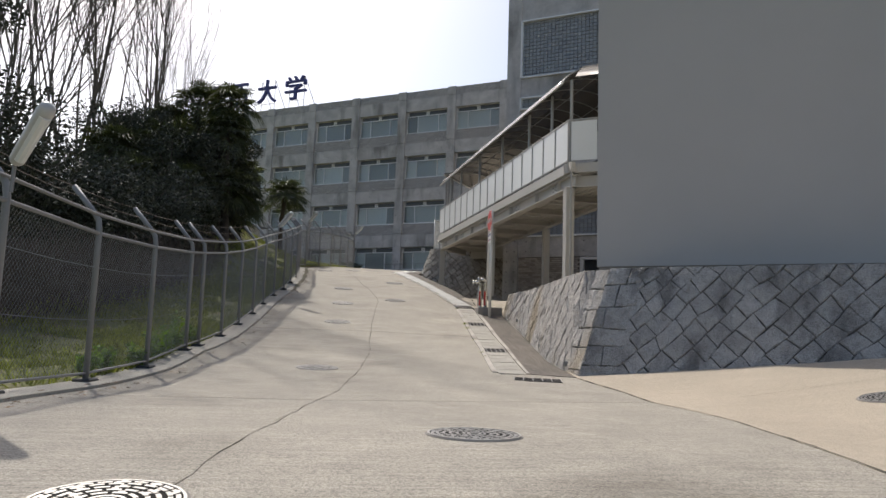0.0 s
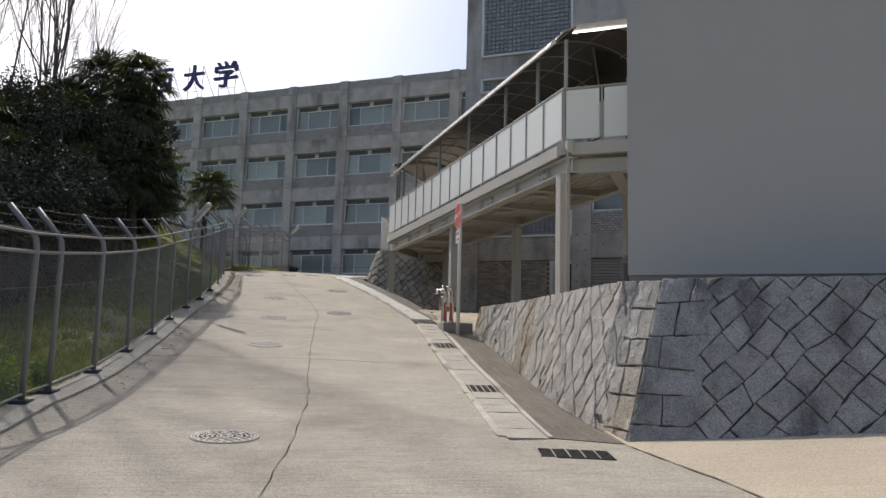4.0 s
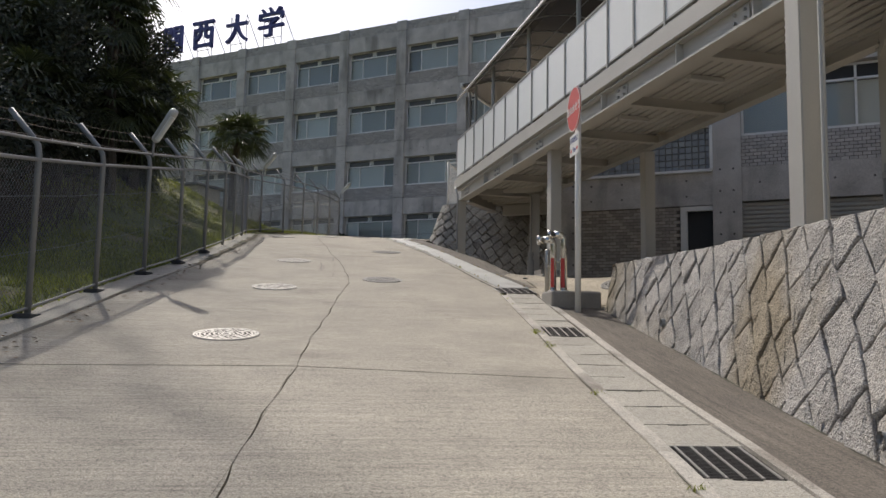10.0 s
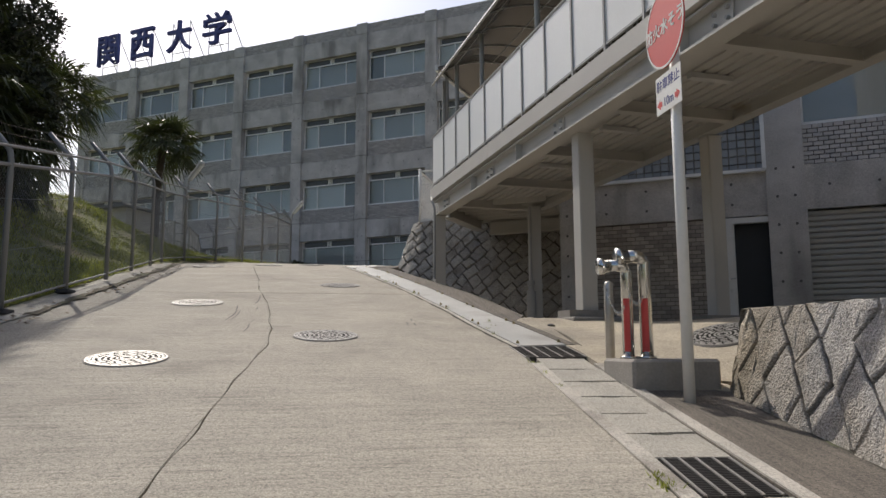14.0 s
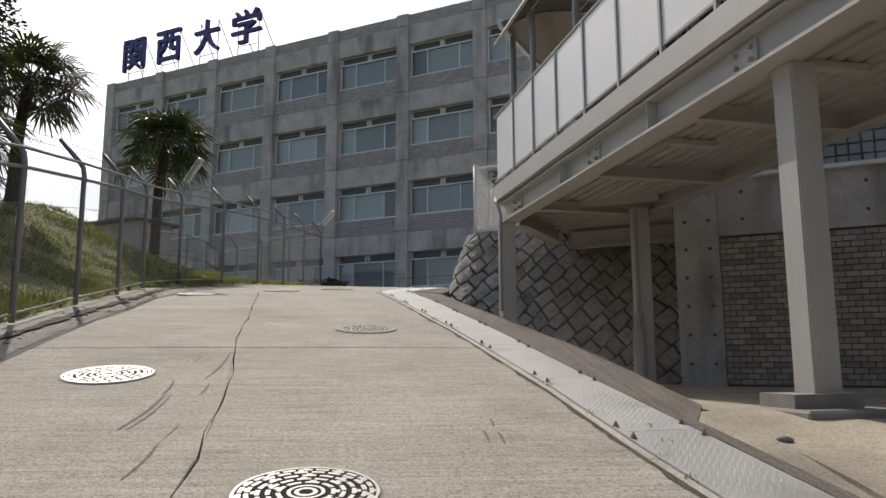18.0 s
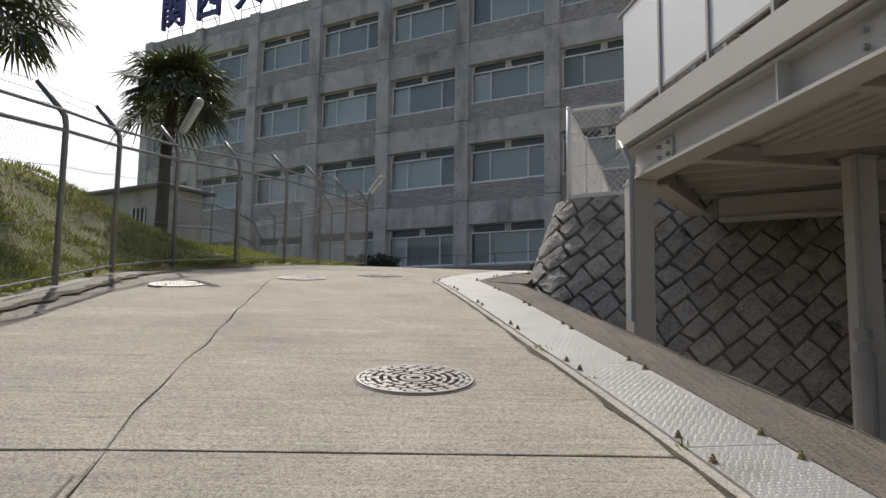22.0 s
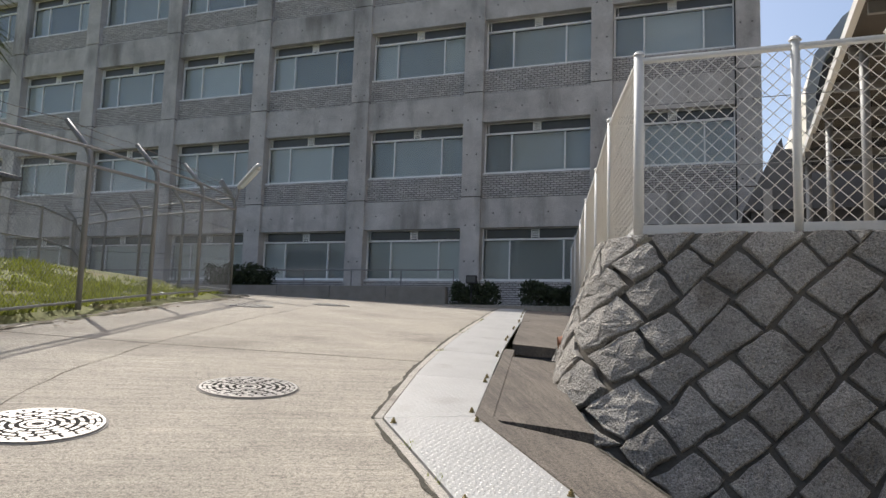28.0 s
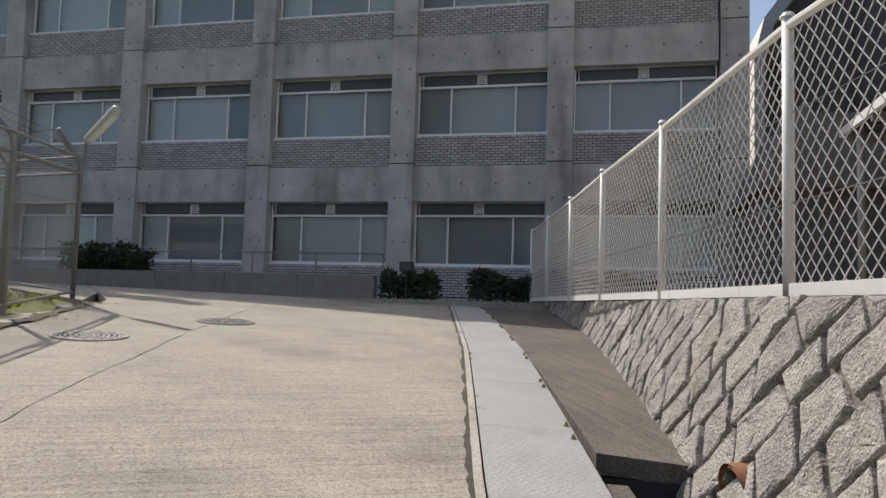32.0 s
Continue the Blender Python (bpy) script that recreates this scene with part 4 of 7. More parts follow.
part("joint_dirt", dirt_line(GL[1:], 0.028, 1.0), M_DIRT, gutter)
part("joint_dirt", dirt_line(right_of(PL1, -0.075), 0.05, 2.0, step=0.05), M_DIRT, plates)
part("joint_dirt", dirt_line(right_of(PL2, -0.075), 0.05, 3.0, step=0.05), M_DIRT, plates)
part("joint_dirt", dirt_line([(0.4, 7.9), (1.36, 6.61), (2.07, 5.23), (2.47, 4.6), (3.15, 3.2), (4.6, -0.4)], 0.03, 4.0), M_DIRT, road)
for k, (L_, C_, R_) in enumerate(ROAD):
    part("joint_dirt", dirt_line(C_, 0.004, 5.0 + k), M_DIRT, road)
    part("joint_dirt", dirt_line([L_[-1], C_[-1], R_[-1]], 0.011, 15.0 + k), M_DIRT, road)
part("joint_dirt", dirt_line([(2.25, 5.2), (3.2, 5.65), (4.4, 6.2), (7.0, 7.3)], 0.012, 44.0, zf=drive_z, lift=0.006), M_DIRT, driveway)
part("joint_dirt", dirt_line(SE1[2:], 0.03, 30.0, lift=0.016), M_DIRT, plates)
part("joint_dirt", dirt_line(WB[:5], 0.05, 31.0), M_DIRT, road)
# pale kerb bands on both sides of the plates
for poly, side, w in ((PL1, -1, 0.05), (PL2, -1, 0.05), (PR1, 1, 0.11), (PR2[:3], 1, 0.11), (PR2[3:], 1, 0.11)):
    bm = bmesh.new()
    ruled(bm, right_of(poly, side * 0.012), right_of(poly, side * (0.012 + w)), lambda x, y: gz(x, y) + (0.007 if side < 0 else 0.015), [0, 1], 0.5)
    thicken(bm, 0.06)
    part("kerb_band", bm, M_STRIP if side < 0 else M_SHOULDER, plates)
# lining of the open drain pit, near-black in place of its deep shade
bm = bmesh.new()
zp = gz(-14.3, 31.7)
for x0, x1, y0, y1 in ((-14.72, -13.6, 31.1, 31.14), (-14.72, -13.6, 32.19, 32.26)):
    box(bm, x0, x1, y0, y1, zp - 1.0, zp - 0.06)
box(bm, -14.76, -13.5, 31.1, 32.26, zp - 1.04, zp - 0.95)
solid("drain_pit", bm, M_DARK, "drain pit beside the plates, lined black for its deep shade", "drain")
# earth edge between the fence and the slabs higher up
edge_r = right_of([p for p in FLINE if p[1] > 16], 0.34)
part("earth_edge", dirt_line(edge_r, 0.2, 40.0, lift=0.009), M_EARTH, road)
# bedding strip that closes the gap between the fence kerb and the slabs
bm = bmesh.new()
up_line = [p for p in FLINE if p[1] > -3]
ruled(bm, right_of(up_line, 0.3), right_of(up_line, 1.5), lambda x, y: gz(x, y) - 0.014, [0, 0.5, 1], 0.6)
thicken(bm, 0.1)
solid("road_edge_bed", bm, M_CONC, "concrete bedding strip at the road's edge", "pavement")

# ---- long four-storey building ----
FY, BAY, A_R, SILL0, ST = 47.86, 4.477, -16.45, 2.846, 3.745
OPEN_W, OPEN_H, BEAM_H = 3.77, 1.83, 1.05
LEFT_X, RIGHT_X = -47.75, -11.22
SPAN_Y, PIL_Y = FY + 0.22, FY
hall = thing("university_hall", "long four-storey grey concrete hall with brick spandrels", "building", (0, 0, 0))
bays = [A_R + BAY - BAY * i for i in range(8)]  # right edges of the window openings
PW = BAY - OPEN_W


def brick_sheet(w, h, bw, bh, gap, proud, seed):
    """Courses of single bricks in running bond, in the xz plane, standing out towards -y."""
    rnd = random.Random(seed)
    vs, fs = [], []
    rows = max(1, round(h / bh))
    rh = h / rows
    for r in range(rows):
        x = -bw * 0.5 * (r % 2)
        while x < w:
            a, b = max(x + gap / 2, 0), min(x + bw - gap / 2, w)
            if b - a > 0.03:
                z0, z1 = r * rh + gap / 2, (r + 1) * rh - gap / 2
                p = proud * rnd.uniform(0.7, 1.2)
                o = len(vs)
                vs += [(a, 0, z0), (b, 0, z0), (b, 0, z1), (a, 0, z1), (a + 0.004, -p, z0 + 0.004), (b - 0.004, -p, z0 + 0.004), (b - 0.004, -p, z1 - 0.004), (a + 0.004, -p, z1 - 0.004)]
                fs += [(o + 4, o + 5, o + 6, o + 7), (o, o + 1, o + 5, o + 4), (o + 1, o + 2, o + 6, o + 5), (o + 2, o + 3, o + 7, o + 6), (o + 3, o, o + 4, o + 7)]
            x += bw
    return vs, fs


# solid near-black block: the shade of unlit rooms put into its colour
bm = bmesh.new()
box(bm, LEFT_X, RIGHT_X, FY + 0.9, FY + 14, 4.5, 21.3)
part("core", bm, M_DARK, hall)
for x0, x1 in ((LEFT_X - 0.02, LEFT_X + 0.2), (RIGHT_X - 0.2, RIGHT_X + 0.02)):
    bm = bmesh.new()
    box(bm, x0, x1, FY + 0.3, FY + 14.2, 4.4, 21.3)
    part("end_wall", bm, M_FACADE, hall)
bm = bmesh.new()
box(bm, LEFT_X - 0.05, RIGHT_X + 0.05, FY + 0.4, FY + 14.3, 21.15, 21.3)
part("roof_slab", bm, M_FACADE, hall)
# pillars
for i in range(9):
    x1 = bays[0] + PW - BAY * i if i else RIGHT_X
    x0 = x1 - PW
    zs = [4.6] + [SILL0 + ST * k - 0.83 for k in range(2, 5)] + [20.66, 21.36]
    for z0, z1 in zip(zs, zs[1:]):
        bm = bmesh.new()
        box(bm, x0, x1, PIL_Y, PIL_Y + 1.0, z0 + 0.018, z1 - 0.018)
        part("pillar", bm, M_FACADE, hall)
    bm = bmesh.new()
    box(bm, x0 + 0.02, x1 - 0.02, PIL_Y + 0.05, PIL_Y + 0.98, 4.6, 21.33)
    part("pillar_core", bm, M_JOINT, hall)
# beams
for i, xr in enumerate(bays):
    for k in range(1, 5):
        z = SILL0 + ST * k
        bm = bmesh.new()
        box(bm, xr - OPEN_W, xr, PIL_Y + 0.1, PIL_Y + 1.0, z + OPEN_H, z + OPEN_H + BEAM_H - 0.03)
        part("beam", bm, M_FACADE, hall)
# brick spandrels
sp_v, sp_f = brick_sheet(OPEN_W, ST - OPEN_H - BEAM_H - 0.02, 0.21, 0.08, 0.02, 0.03, 4)
me_sp = raw_mesh("spandrel_bricks", sp_v, sp_f, M_BRICK)
pa_v, pa_f = brick_sheet(OPEN_W, 0.66, 0.21, 0.08, 0.02, 0.03, 6)
me_pa = raw_mesh("parapet_bricks", pa_v, pa_f, M_BRICK)
for i, xr in enumerate(bays):
    for k in range(1, 6):
        z = SILL0 + ST * k
        z0 = z - (ST - OPEN_H - BEAM_H) if k > 1 else 5.0
        z1 = z - 0.02 if k < 5 else 21.34
        bm = bmesh.new()
        box(bm, xr - OPEN_W, xr, SPAN_Y, PIL_Y + 1.0, z0, z1)
        sp = part("spandrel", bm, M_MORTAR, hall)
        o = part("bricks", me_pa if k == 5 else me_sp, M_BRICK, sp)
        o.matrix_basis = pose(xr - OPEN_W, SPAN_Y, z - (ST - OPEN_H - BEAM_H))
        tagged(o, kind="stuff")
        if k == 1:
            o2 = part("bricks", me_sp, M_BRICK, sp)
            o2.matrix_basis = pose(xr - OPEN_W, SPAN_Y, z - 2 * (ST - OPEN_H - BEAM_H))
            tagged(o2, kind="stuff")


def hall_window(seed):
    rnd = random.Random(seed)
    w = thing("window", "wide aluminium window with drawn grey blinds and a vent strip", "window", (0, 0, 0), group="hall windows")
    y = 0.0
    fr = bmesh.new()
    t = 0.045
    W, H, TR = OPEN_W, OPEN_H, 0.4
    box(fr, 0, W, -0.06, 0.06, -0.03, 0.05)
    box(fr, 0, W, -0.04, 0.05, H - 0.05, H)
    box(fr, 0, t, -0.04, 0.05, 0.05, H - 0.05)
    box(fr, W - t, W, -0.04, 0.05, 0.05, H - 0.05)
    box(fr, t, W - t, -0.05, 0.05, H - TR - 0.045, H - TR + 0.02)
    part("frame", fr, M_ALU, w)
    sill = bmesh.new()
    box(sill, -0.02, W + 0.02, -0.2, -0.06, -0.05, -0.005)
    part("sill", sill, M_ALU, w)
    xs_ = [t, 0.98, 2.85, W - t]
    for x in xs_[1:3]:
        b = bmesh.new()
        box(b, x - 0.025, x + 0.025, -0.045, 0.045, 0.05, H - TR - 0.06)
        part("mullion", b, M_ALU, w)
    for a, b_ in zip(xs_, xs_[1:]):
        g = bmesh.new()
        box(g, a, b_, 0.0, 0.008, 0.05, H - TR - 0.06)
        o = part("pane", g, M_GLASS, w)
        o.visible_shadow = False
    # vent strip
    ends = (0.16, 1.72, 2.02, W - 0.08)
    for a, b_ in ((ends[0], ends[1]), (ends[2], ends[3])):
        g = bmesh.new()
        box(g, a, b_, -0.012, 0.0, H - TR + 0.05, H - 0.07)
        part("vent_pane", g, M_VENT, w)
    lv = bmesh.new()
    for j in range(5):
        z = H - TR + 0.06 + j * 0.058
        box(lv, ends[1] + 0.05, ends[2] - 0.05, -0.03, 0.0, z, z + 0.035)
    part("louvre", lv, M_ALU, w)
    fr2 = bmesh.new()
    for x in (ends[0] - 0.05, ends[1] + 0.01, ends[2] - 0.04):
        box(fr2, x, x + 0.03, -0.035, 0.02, H - TR + 0.03, H - 0.05)
    part("vent_frame", fr2, M_ALU, w)
    return w


protos = []
for i in range(4):
    w = hall_window(i)
    protos.append(w)
blind_r = random.Random(12)
first = True
cnt = 0
for k in range(1, 5):
    for i, xr in enumerate(bays):
        m = pose(xr - OPEN_W, FY + 0.42, SILL0 + ST * k + 0.03)
        if cnt < 4:
            w = protos[cnt]
            w.matrix_basis = m
        else:
            w = copy_thing(protos[cnt % 4], m)
        cnt += 1
        # blinds behind the three sashes
        for j, (a, b_) in enumerate(((0.05, 0.98), (0.98, 2.85), (2.85, 3.72))):
            drop = blind_r.choice((1, 1, 1, 1, 1, 0.0)) if k > 1 else 1
            if drop == 0:
                continue
            bmm = bmesh.new()
            n = 10
            zt, zb = OPEN_H - 0.45, OPEN_H - 0.45 - (OPEN_H - 0.5) * drop
            vs = [[bmm.verts.new((a + (b_ - a) * q / n, 0.10, z)) for q in range(n + 1)] for z in (zb, zt)]
            for q in range(n):
                bmm.faces.new((vs[0][q], vs[0][q + 1], vs[1][q + 1], vs[1][q]))
            o = part("blind", bmm, M_CURTAIN, w)

# roof letters on frames
letters = []
for ch, x0, x1 in (("\u95a2", -46.85, -44.9), ("\u897f", -43.8, -41.7), ("\u5927", -40.5, -38.4), ("\u5b66", -37.4, -35.1)):
    cu = bpy.data.curves.new("character", "FONT")
    cu.body, cu.extrude, cu.align_x, cu.size = ch, 0.12, "LEFT", 2.2
    cu.offset = 0.02
    ob = new("tmp", cu)
    dg = bpy.context.evaluated_depsgraph_get()
    me = bpy.data.meshes.new_from_object(ob.evaluated_get(dg))
    bpy.data.objects.remove(ob)
    me.materials.clear()
    me.materials.append(M_NAVY)
    co = np.empty(len(me.vertices) * 3)
    me.vertices.foreach_get("co", co)
    co = co.reshape(-1, 3)
    lo, hi = co.min(0), co.max(0)
    sx, sy = (x1 - x0) / (hi[0] - lo[0]), 2.2 / (hi[1] - lo[1])
    sign = thing("roof_letter", "large navy character sign on a white steel frame", "sign", ((x0 + x1) / 2, FY + 0.45, 21.42), group="roof letters")
    o = part("character", me, M_NAVY, sign)
    o.matrix_basis = Matrix.Translation((-(x1 - x0) / 2 - lo[0] * sx, 0, 0.72 - lo[1] * sy)) @ pose(0, 0, 0, 90) @ Matrix.Diagonal((sx, sy, 1, 1))
    w = (x1 - x0) / 2
    for a, b in (((-w * 0.7, 0.2, 0), (-w * 0.7, 0.2, 2.9)), ((w * 0.7, 0.2, 0), (w * 0.7, 0.2, 2.9)), ((w * 0.7, 0.2, 2.9), (w * 1.1, 1.6, 0)), ((-w * 0.7, 0.2, 2.9), (-w * 0.4, 1.6, 0)), ((-w * 0.7, 0.2, 0.7), (w * 0.7, 0.2, 0.7)), ((-w * 0.7, 0.2, 2.2), (w * 0.7, 0.2, 2.2))):
        bm = bmesh.new()
        tube(bm, [a, b], 0.032, 6)
        part("strut", bm, M_WHITE, sign)

# ---- brick building on the right ----
RY, RX0 = 27.8, -8.37
rb = thing("brick_annex", "grey concrete annex with brick panels and glass blocks", "building", (0, 0, 0))


def slab(name, x0, x1, y0, y1, z0, z1, material, parent):
    bm = bmesh.new()
    box(bm, x0, x1, y0, y1, z0, z1)
    return part(name, bm, material, parent)


slab("pillar", RX0, -7.68, RY - 0.12, RY + 0.5, 2.2, 24, M_FACADE, rb)
slab("pillar", -3.9, -3.15, RY - 0.1, RY + 0.5, 2.2, 24, M_FACADE, rb)
slab("pillar", 1.0, 1.75, RY - 0.1, RY + 0.5, 2.2, 24, M_FACADE, rb)
slab("beam", -7.68, -3.9, RY - 0.02, RY + 0.5, 4.84, 5.8, M_FACADE, rb)
slab("beam", -3.15, 1.0, RY - 0.02, RY + 0.5, 4.9, 5.85, M_FACADE, rb)
slab("lintel", -7.68, -3.9, RY - 0.05, RY + 0.5, 7.06, 11.85, M_FACADE, rb)
slab("upper_wall", -3.15, 1.0, RY - 0.02, RY + 0.5, 8.5, 24, M_FACADE, rb)
slab("upper_band", -7.68, -3.9, RY - 0.05, RY + 0.5, 12.4, 13.4, M_FACADE, rb)
slab("upper_band", -7.68, -3.9, RY - 0.05, RY + 0.5, 16.2, 24, M_FACADE, rb)
slab("right_wall", 1.75, 22, RY, RY + 0.5, 2.2, 16, M_FACADE, rb)
slab("side_wall", RX0 + 0.02, RX0 + 0.35, RY + 0.5, 46, 2.2, 24, M_FACADE, rb)
# near-black block in place of shaded rooms
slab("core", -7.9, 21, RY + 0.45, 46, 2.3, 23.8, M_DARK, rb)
for z0, z1 in ((5.8, 7.06), (11.85, 12.4), (13.4, 16.2)):
    gb = part("glass_block_backing", (lambda b: (box(b, -7.68, -3.9, RY + 0.06, RY + 0.4, z0, z1), b)[1])(bmesh.new()), M_BLOCK, rb)
    nx, nz = 21, round((z1 - z0) / 0.18)
    cw, ch = 3.78 / nx, (z1 - z0) / nz
    bmb = bmesh.new()
    box(bmb, 0.012, cw - 0.012, -0.03, 0.05, 0.012, ch - 0.012)
    bevel(bmb, 0.008)
    meb = mesh_of(bmb, "glass_block", mat("block_glass_%d" % round(z0), (0.30, 0.315, 0.325), 0.38, 0.15, 6, 40, 0.2, obj=0.12))
    for a in range(nx):
        for c in range(nz):
            o = part("glass_block", meb, M_GLASS, gb)
            o.matrix_basis = pose(-7.68 + a * cw, RY + 0.03, z0 + c * ch)
    for tx0, tx1, tz0, tz1 in ((-7.68, -3.9, z0 - 0.03, z0 + 0.035), (-7.68, -3.9, z1 - 0.035, z1 + 0.03), (-7.7, -7.62, z0, z1), (-3.96, -3.88, z0, z1)):
        slab("block_frame", tx0, tx1, RY - 0.16, RY + 0.05, tz0, tz1, M_ALU, gb)
# plugged tie holes of the shuttering, on the annex and on the hall's beams and pillars
hole = bmesh.new()
tube(hole, [(0, 0.01, 0), (0, -0.006, 0)], 0.03, 10)
me_hole = mesh_of(hole, "tie_hole", M_DARKHOLE)
for x, z in [(-8.2 + 0.38 * (k % 2), 2.75 + 0.47 * (k // 2)) for k in range(22)] + [(-7.3 + 0.9 * k, zz) for k in range(4) for zz in (5.1, 5.55)] + [(-3.7 + 0.34 * (k % 2), 2.8 + 0.6 * (k // 2)) for k in range(12)] + [(-2.7 + 0.9 * k, 5.4) for k in range(4)]:
    o = part("tie_hole", me_hole, M_DARKHOLE, rb)
    o.matrix_basis = pose(x, RY - 0.12 if x < -7.6 else (RY - 0.1 if -3.9 < x < -3.15 else RY - 0.02), z)
for xr in bays[:5]:
    for k in (1, 2, 3):
        for f in (0.12, 0.37, 0.63, 0.88):
            o = part("tie_hole", me_hole, M_DARKHOLE, hall)
            o.matrix_basis = pose(xr - OPEN_W + OPEN_W * f, PIL_Y + 0.1, SILL0 + ST * k + OPEN_H + 0.5)
    for z in [6.0 + 1.25 * j for j in range(9)]:
        for e in (0.18, 0.52):
            o = part("tie_hole", me_hole, M_DARKHOLE, hall)
            o.matrix_basis = pose(xr + e, PIL_Y, z)
# brick panel beside the door, single bricks
panel = slab("brick_panel", -7.68, -4.81, RY + 0.05, RY + 0.45, 2.3, 4.84, M_MORTAR_A, rb)
bmb = bmesh.new()
box(bmb, 0.006, 0.194, -0.025, 0.02, 0.006, 0.084)
bevel(bmb, 0.004)
me_brick = mesh_of(bmb, "brick", M_BRICK_A)
bmb = bmesh.new()
box(bmb, 0.006, 0.094, -0.025, 0.02, 0.006, 0.084)
bevel(bmb, 0.004)
me_half = mesh_of(bmb, "half_brick", M_BRICK_A)
bv, bf = brick_sheet(2.87, 0.36, 0.2, 0.09, 0.012, 0.025, 33)
o = part("bricks", raw_mesh("bricks", bv, bf, M_BRICK_A), M_BRICK_A, panel)
o.matrix_basis = pose(-7.68, RY + 0.05, 2.42)
tagged(o, kind="stuff")
for r in range(22):
    z = 2.78 + r * 0.0925
    x = -7.68
    if r % 2:
        o = part("brick", me_half, M_BRICK_A, panel)
        o.matrix_basis = pose(x, RY + 0.05, z)
        x += 0.1
    while x + 0.14 < -4.81:
        o = part("brick", me_brick, M_BRICK_A, panel)
        o.matrix_basis = pose(x, RY + 0.05, z)
        x += 0.2
bv, bf = brick_sheet(4.15, 0.86, 0.2, 0.092, 0.014, 0.03, 21)
band = slab("brick_band", -3.15, 1.0, RY + 0.05, RY + 0.45, 5.85, 6.72, M_MORTAR, rb)
o = part("bricks", raw_mesh("bricks", bv, bf, M_BRICK), M_BRICK, band)
o.matrix_basis = pose(-3.15, RY + 0.05, 5.86)
tagged(o, kind="stuff")

# white-framed door standing open, and metal shutter
door = thing("door_1", "white-framed metal door standing open onto a dark room", "door", (-4.27, RY + 0.03, 2.45), kind="structure")
bm = bmesh.new()
box(bm, -0.5, -0.36, -0.06, 0.2, 0, 2.36)
box(bm, 0.4, 0.48, -0.06, 0.2, 0, 2.36)
box(bm, -0.36, 0.4, -0.06, 0.2, 2.24, 2.36)
part("door_frame", bm, M_WHITE, door)
# near-black sheet painted as the shade of the room behind
bm = bmesh.new()
box(bm, -0.36, 0.4, 0.1, 0.14, 0, 2.24)
part("doorway_dark", bm, M_DARK, door)
bm = bmesh.new()
box(bm, -0.36, -0.32, 0.0, 0.12, 0.0, 2.24)
leaf = part("door_leaf", bm, M_WHITE, door)
bm = bmesh.new()
tube(bm, [(-0.43, -0.06, 1.05), (-0.43, -0.11, 1.05), (-0.33, -0.11, 1.05)], 0.012, 8)
part("door_handle", bm, M_CHROME, leaf)
shut = thing("roller_shutter", "closed grey slatted metal roller shutter", "shutter", (-1.1, RY + 0.1, 2.4))
for j in range(21):
    bm = bmesh.new()
    z = j * 0.118
    v = [bm.verts.new((x, y, z + dz)) for x in (-2.05, 2.05) for y, dz in ((0.0, 0.0), (-0.035, 0.03), (-0.035, 0.085), (0.0, 0.112), (0.02, 0.112), (0.02, 0.0))]
    for q in range(6):
        bm.faces.new((v[q], v[(q + 1) % 6], v[6 + (q + 1) % 6], v[6 + q]))
    part("slat", bm, M_SHUTTER, shut)
win2 = thing("window_annex", "wide aluminium annex window with pale blinds", "window", (-3.15, RY + 0.25, 6.74))
bm = bmesh.new()
box(bm, 0, 4.15, -0.1, 0.05, 0, 0.07)
box(bm, 0, 4.15, -0.05, 0.05, 1.68, 1.74)
box(bm, 0, 4.15, -0.05, 0.05, 1.28, 1.34)
for x in (0, 2.78, 4.09):
    box(bm, x, x + 0.06, -0.05, 0.05, 0.07, 1.7)
part("frame", bm, M_ALU, win2)
for a, b in ((0.06, 2.78), (2.84, 4.09)):
    bm = bmesh.new()
    box(bm, a, b, 0, 0.008, 0.07, 1.28)
    o = part("pane", bm, M_GLASS, win2)
    o.visible_shadow = False
    bm = bmesh.new()
    box(bm, a, b, -0.01, 0.0, 1.34, 1.68)
    part("vent_pane", bm, M_DARK, win2)
    bm = bmesh.new()
    box(bm, a, b, 0.1, 0.104, 0.07, 1.28)
    part("blind", bm, M_CURTAIN, win2)

# ---- big plain grey building on the wall ----
GX, GYF = 0.1, 10.37
gbld = thing("grey_building", "large windowless grey stucco building", "building", (0, 0, 0))
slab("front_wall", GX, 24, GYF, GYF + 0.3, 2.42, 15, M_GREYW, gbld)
slab("base", GX + 0.03, 23.9, GYF + 0.025, GYF + 0.28, 2.15, 2.42, M_BLOCK, gbld)
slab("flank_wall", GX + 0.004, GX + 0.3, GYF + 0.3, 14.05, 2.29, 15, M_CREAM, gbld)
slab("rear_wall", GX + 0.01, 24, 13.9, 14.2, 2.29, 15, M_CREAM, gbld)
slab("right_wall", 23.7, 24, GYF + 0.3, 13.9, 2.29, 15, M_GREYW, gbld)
slab("roof", GX, 24, GYF, 14.2, 15, 15.3, M_GREYW, gbld)

# ---- covered walkway ----
WP, WD = Vector((-1.69, 14.72, 0)), Vector((-0.6265, 0.7795, 0))
WR = Vector((0.7795, 0.6265, 0))
WLEN, WW = 14.95, 2.55


def wpt(s, o, z):
    p = WP + WD * s + WR * o
    return Vector((p.x, p.y, z))


walkway = thing("covered_walkway", "elevated beige steel walkway with milky panels and arched roof", "walkway", (0, 0, 0))


def wbeam(name, s0, s1, o, w, z0, z1, material=None):
    bm = bmesh.new()
    obox(bm, wpt(s0, o, 0), wpt(s1, o, 0), w, z0, z1)
    return part(name, bm, material or M_STEELW, walkway)


wbeam("fascia", -0.25, WLEN, 0.0, 0.12, 5.46, 5.72)
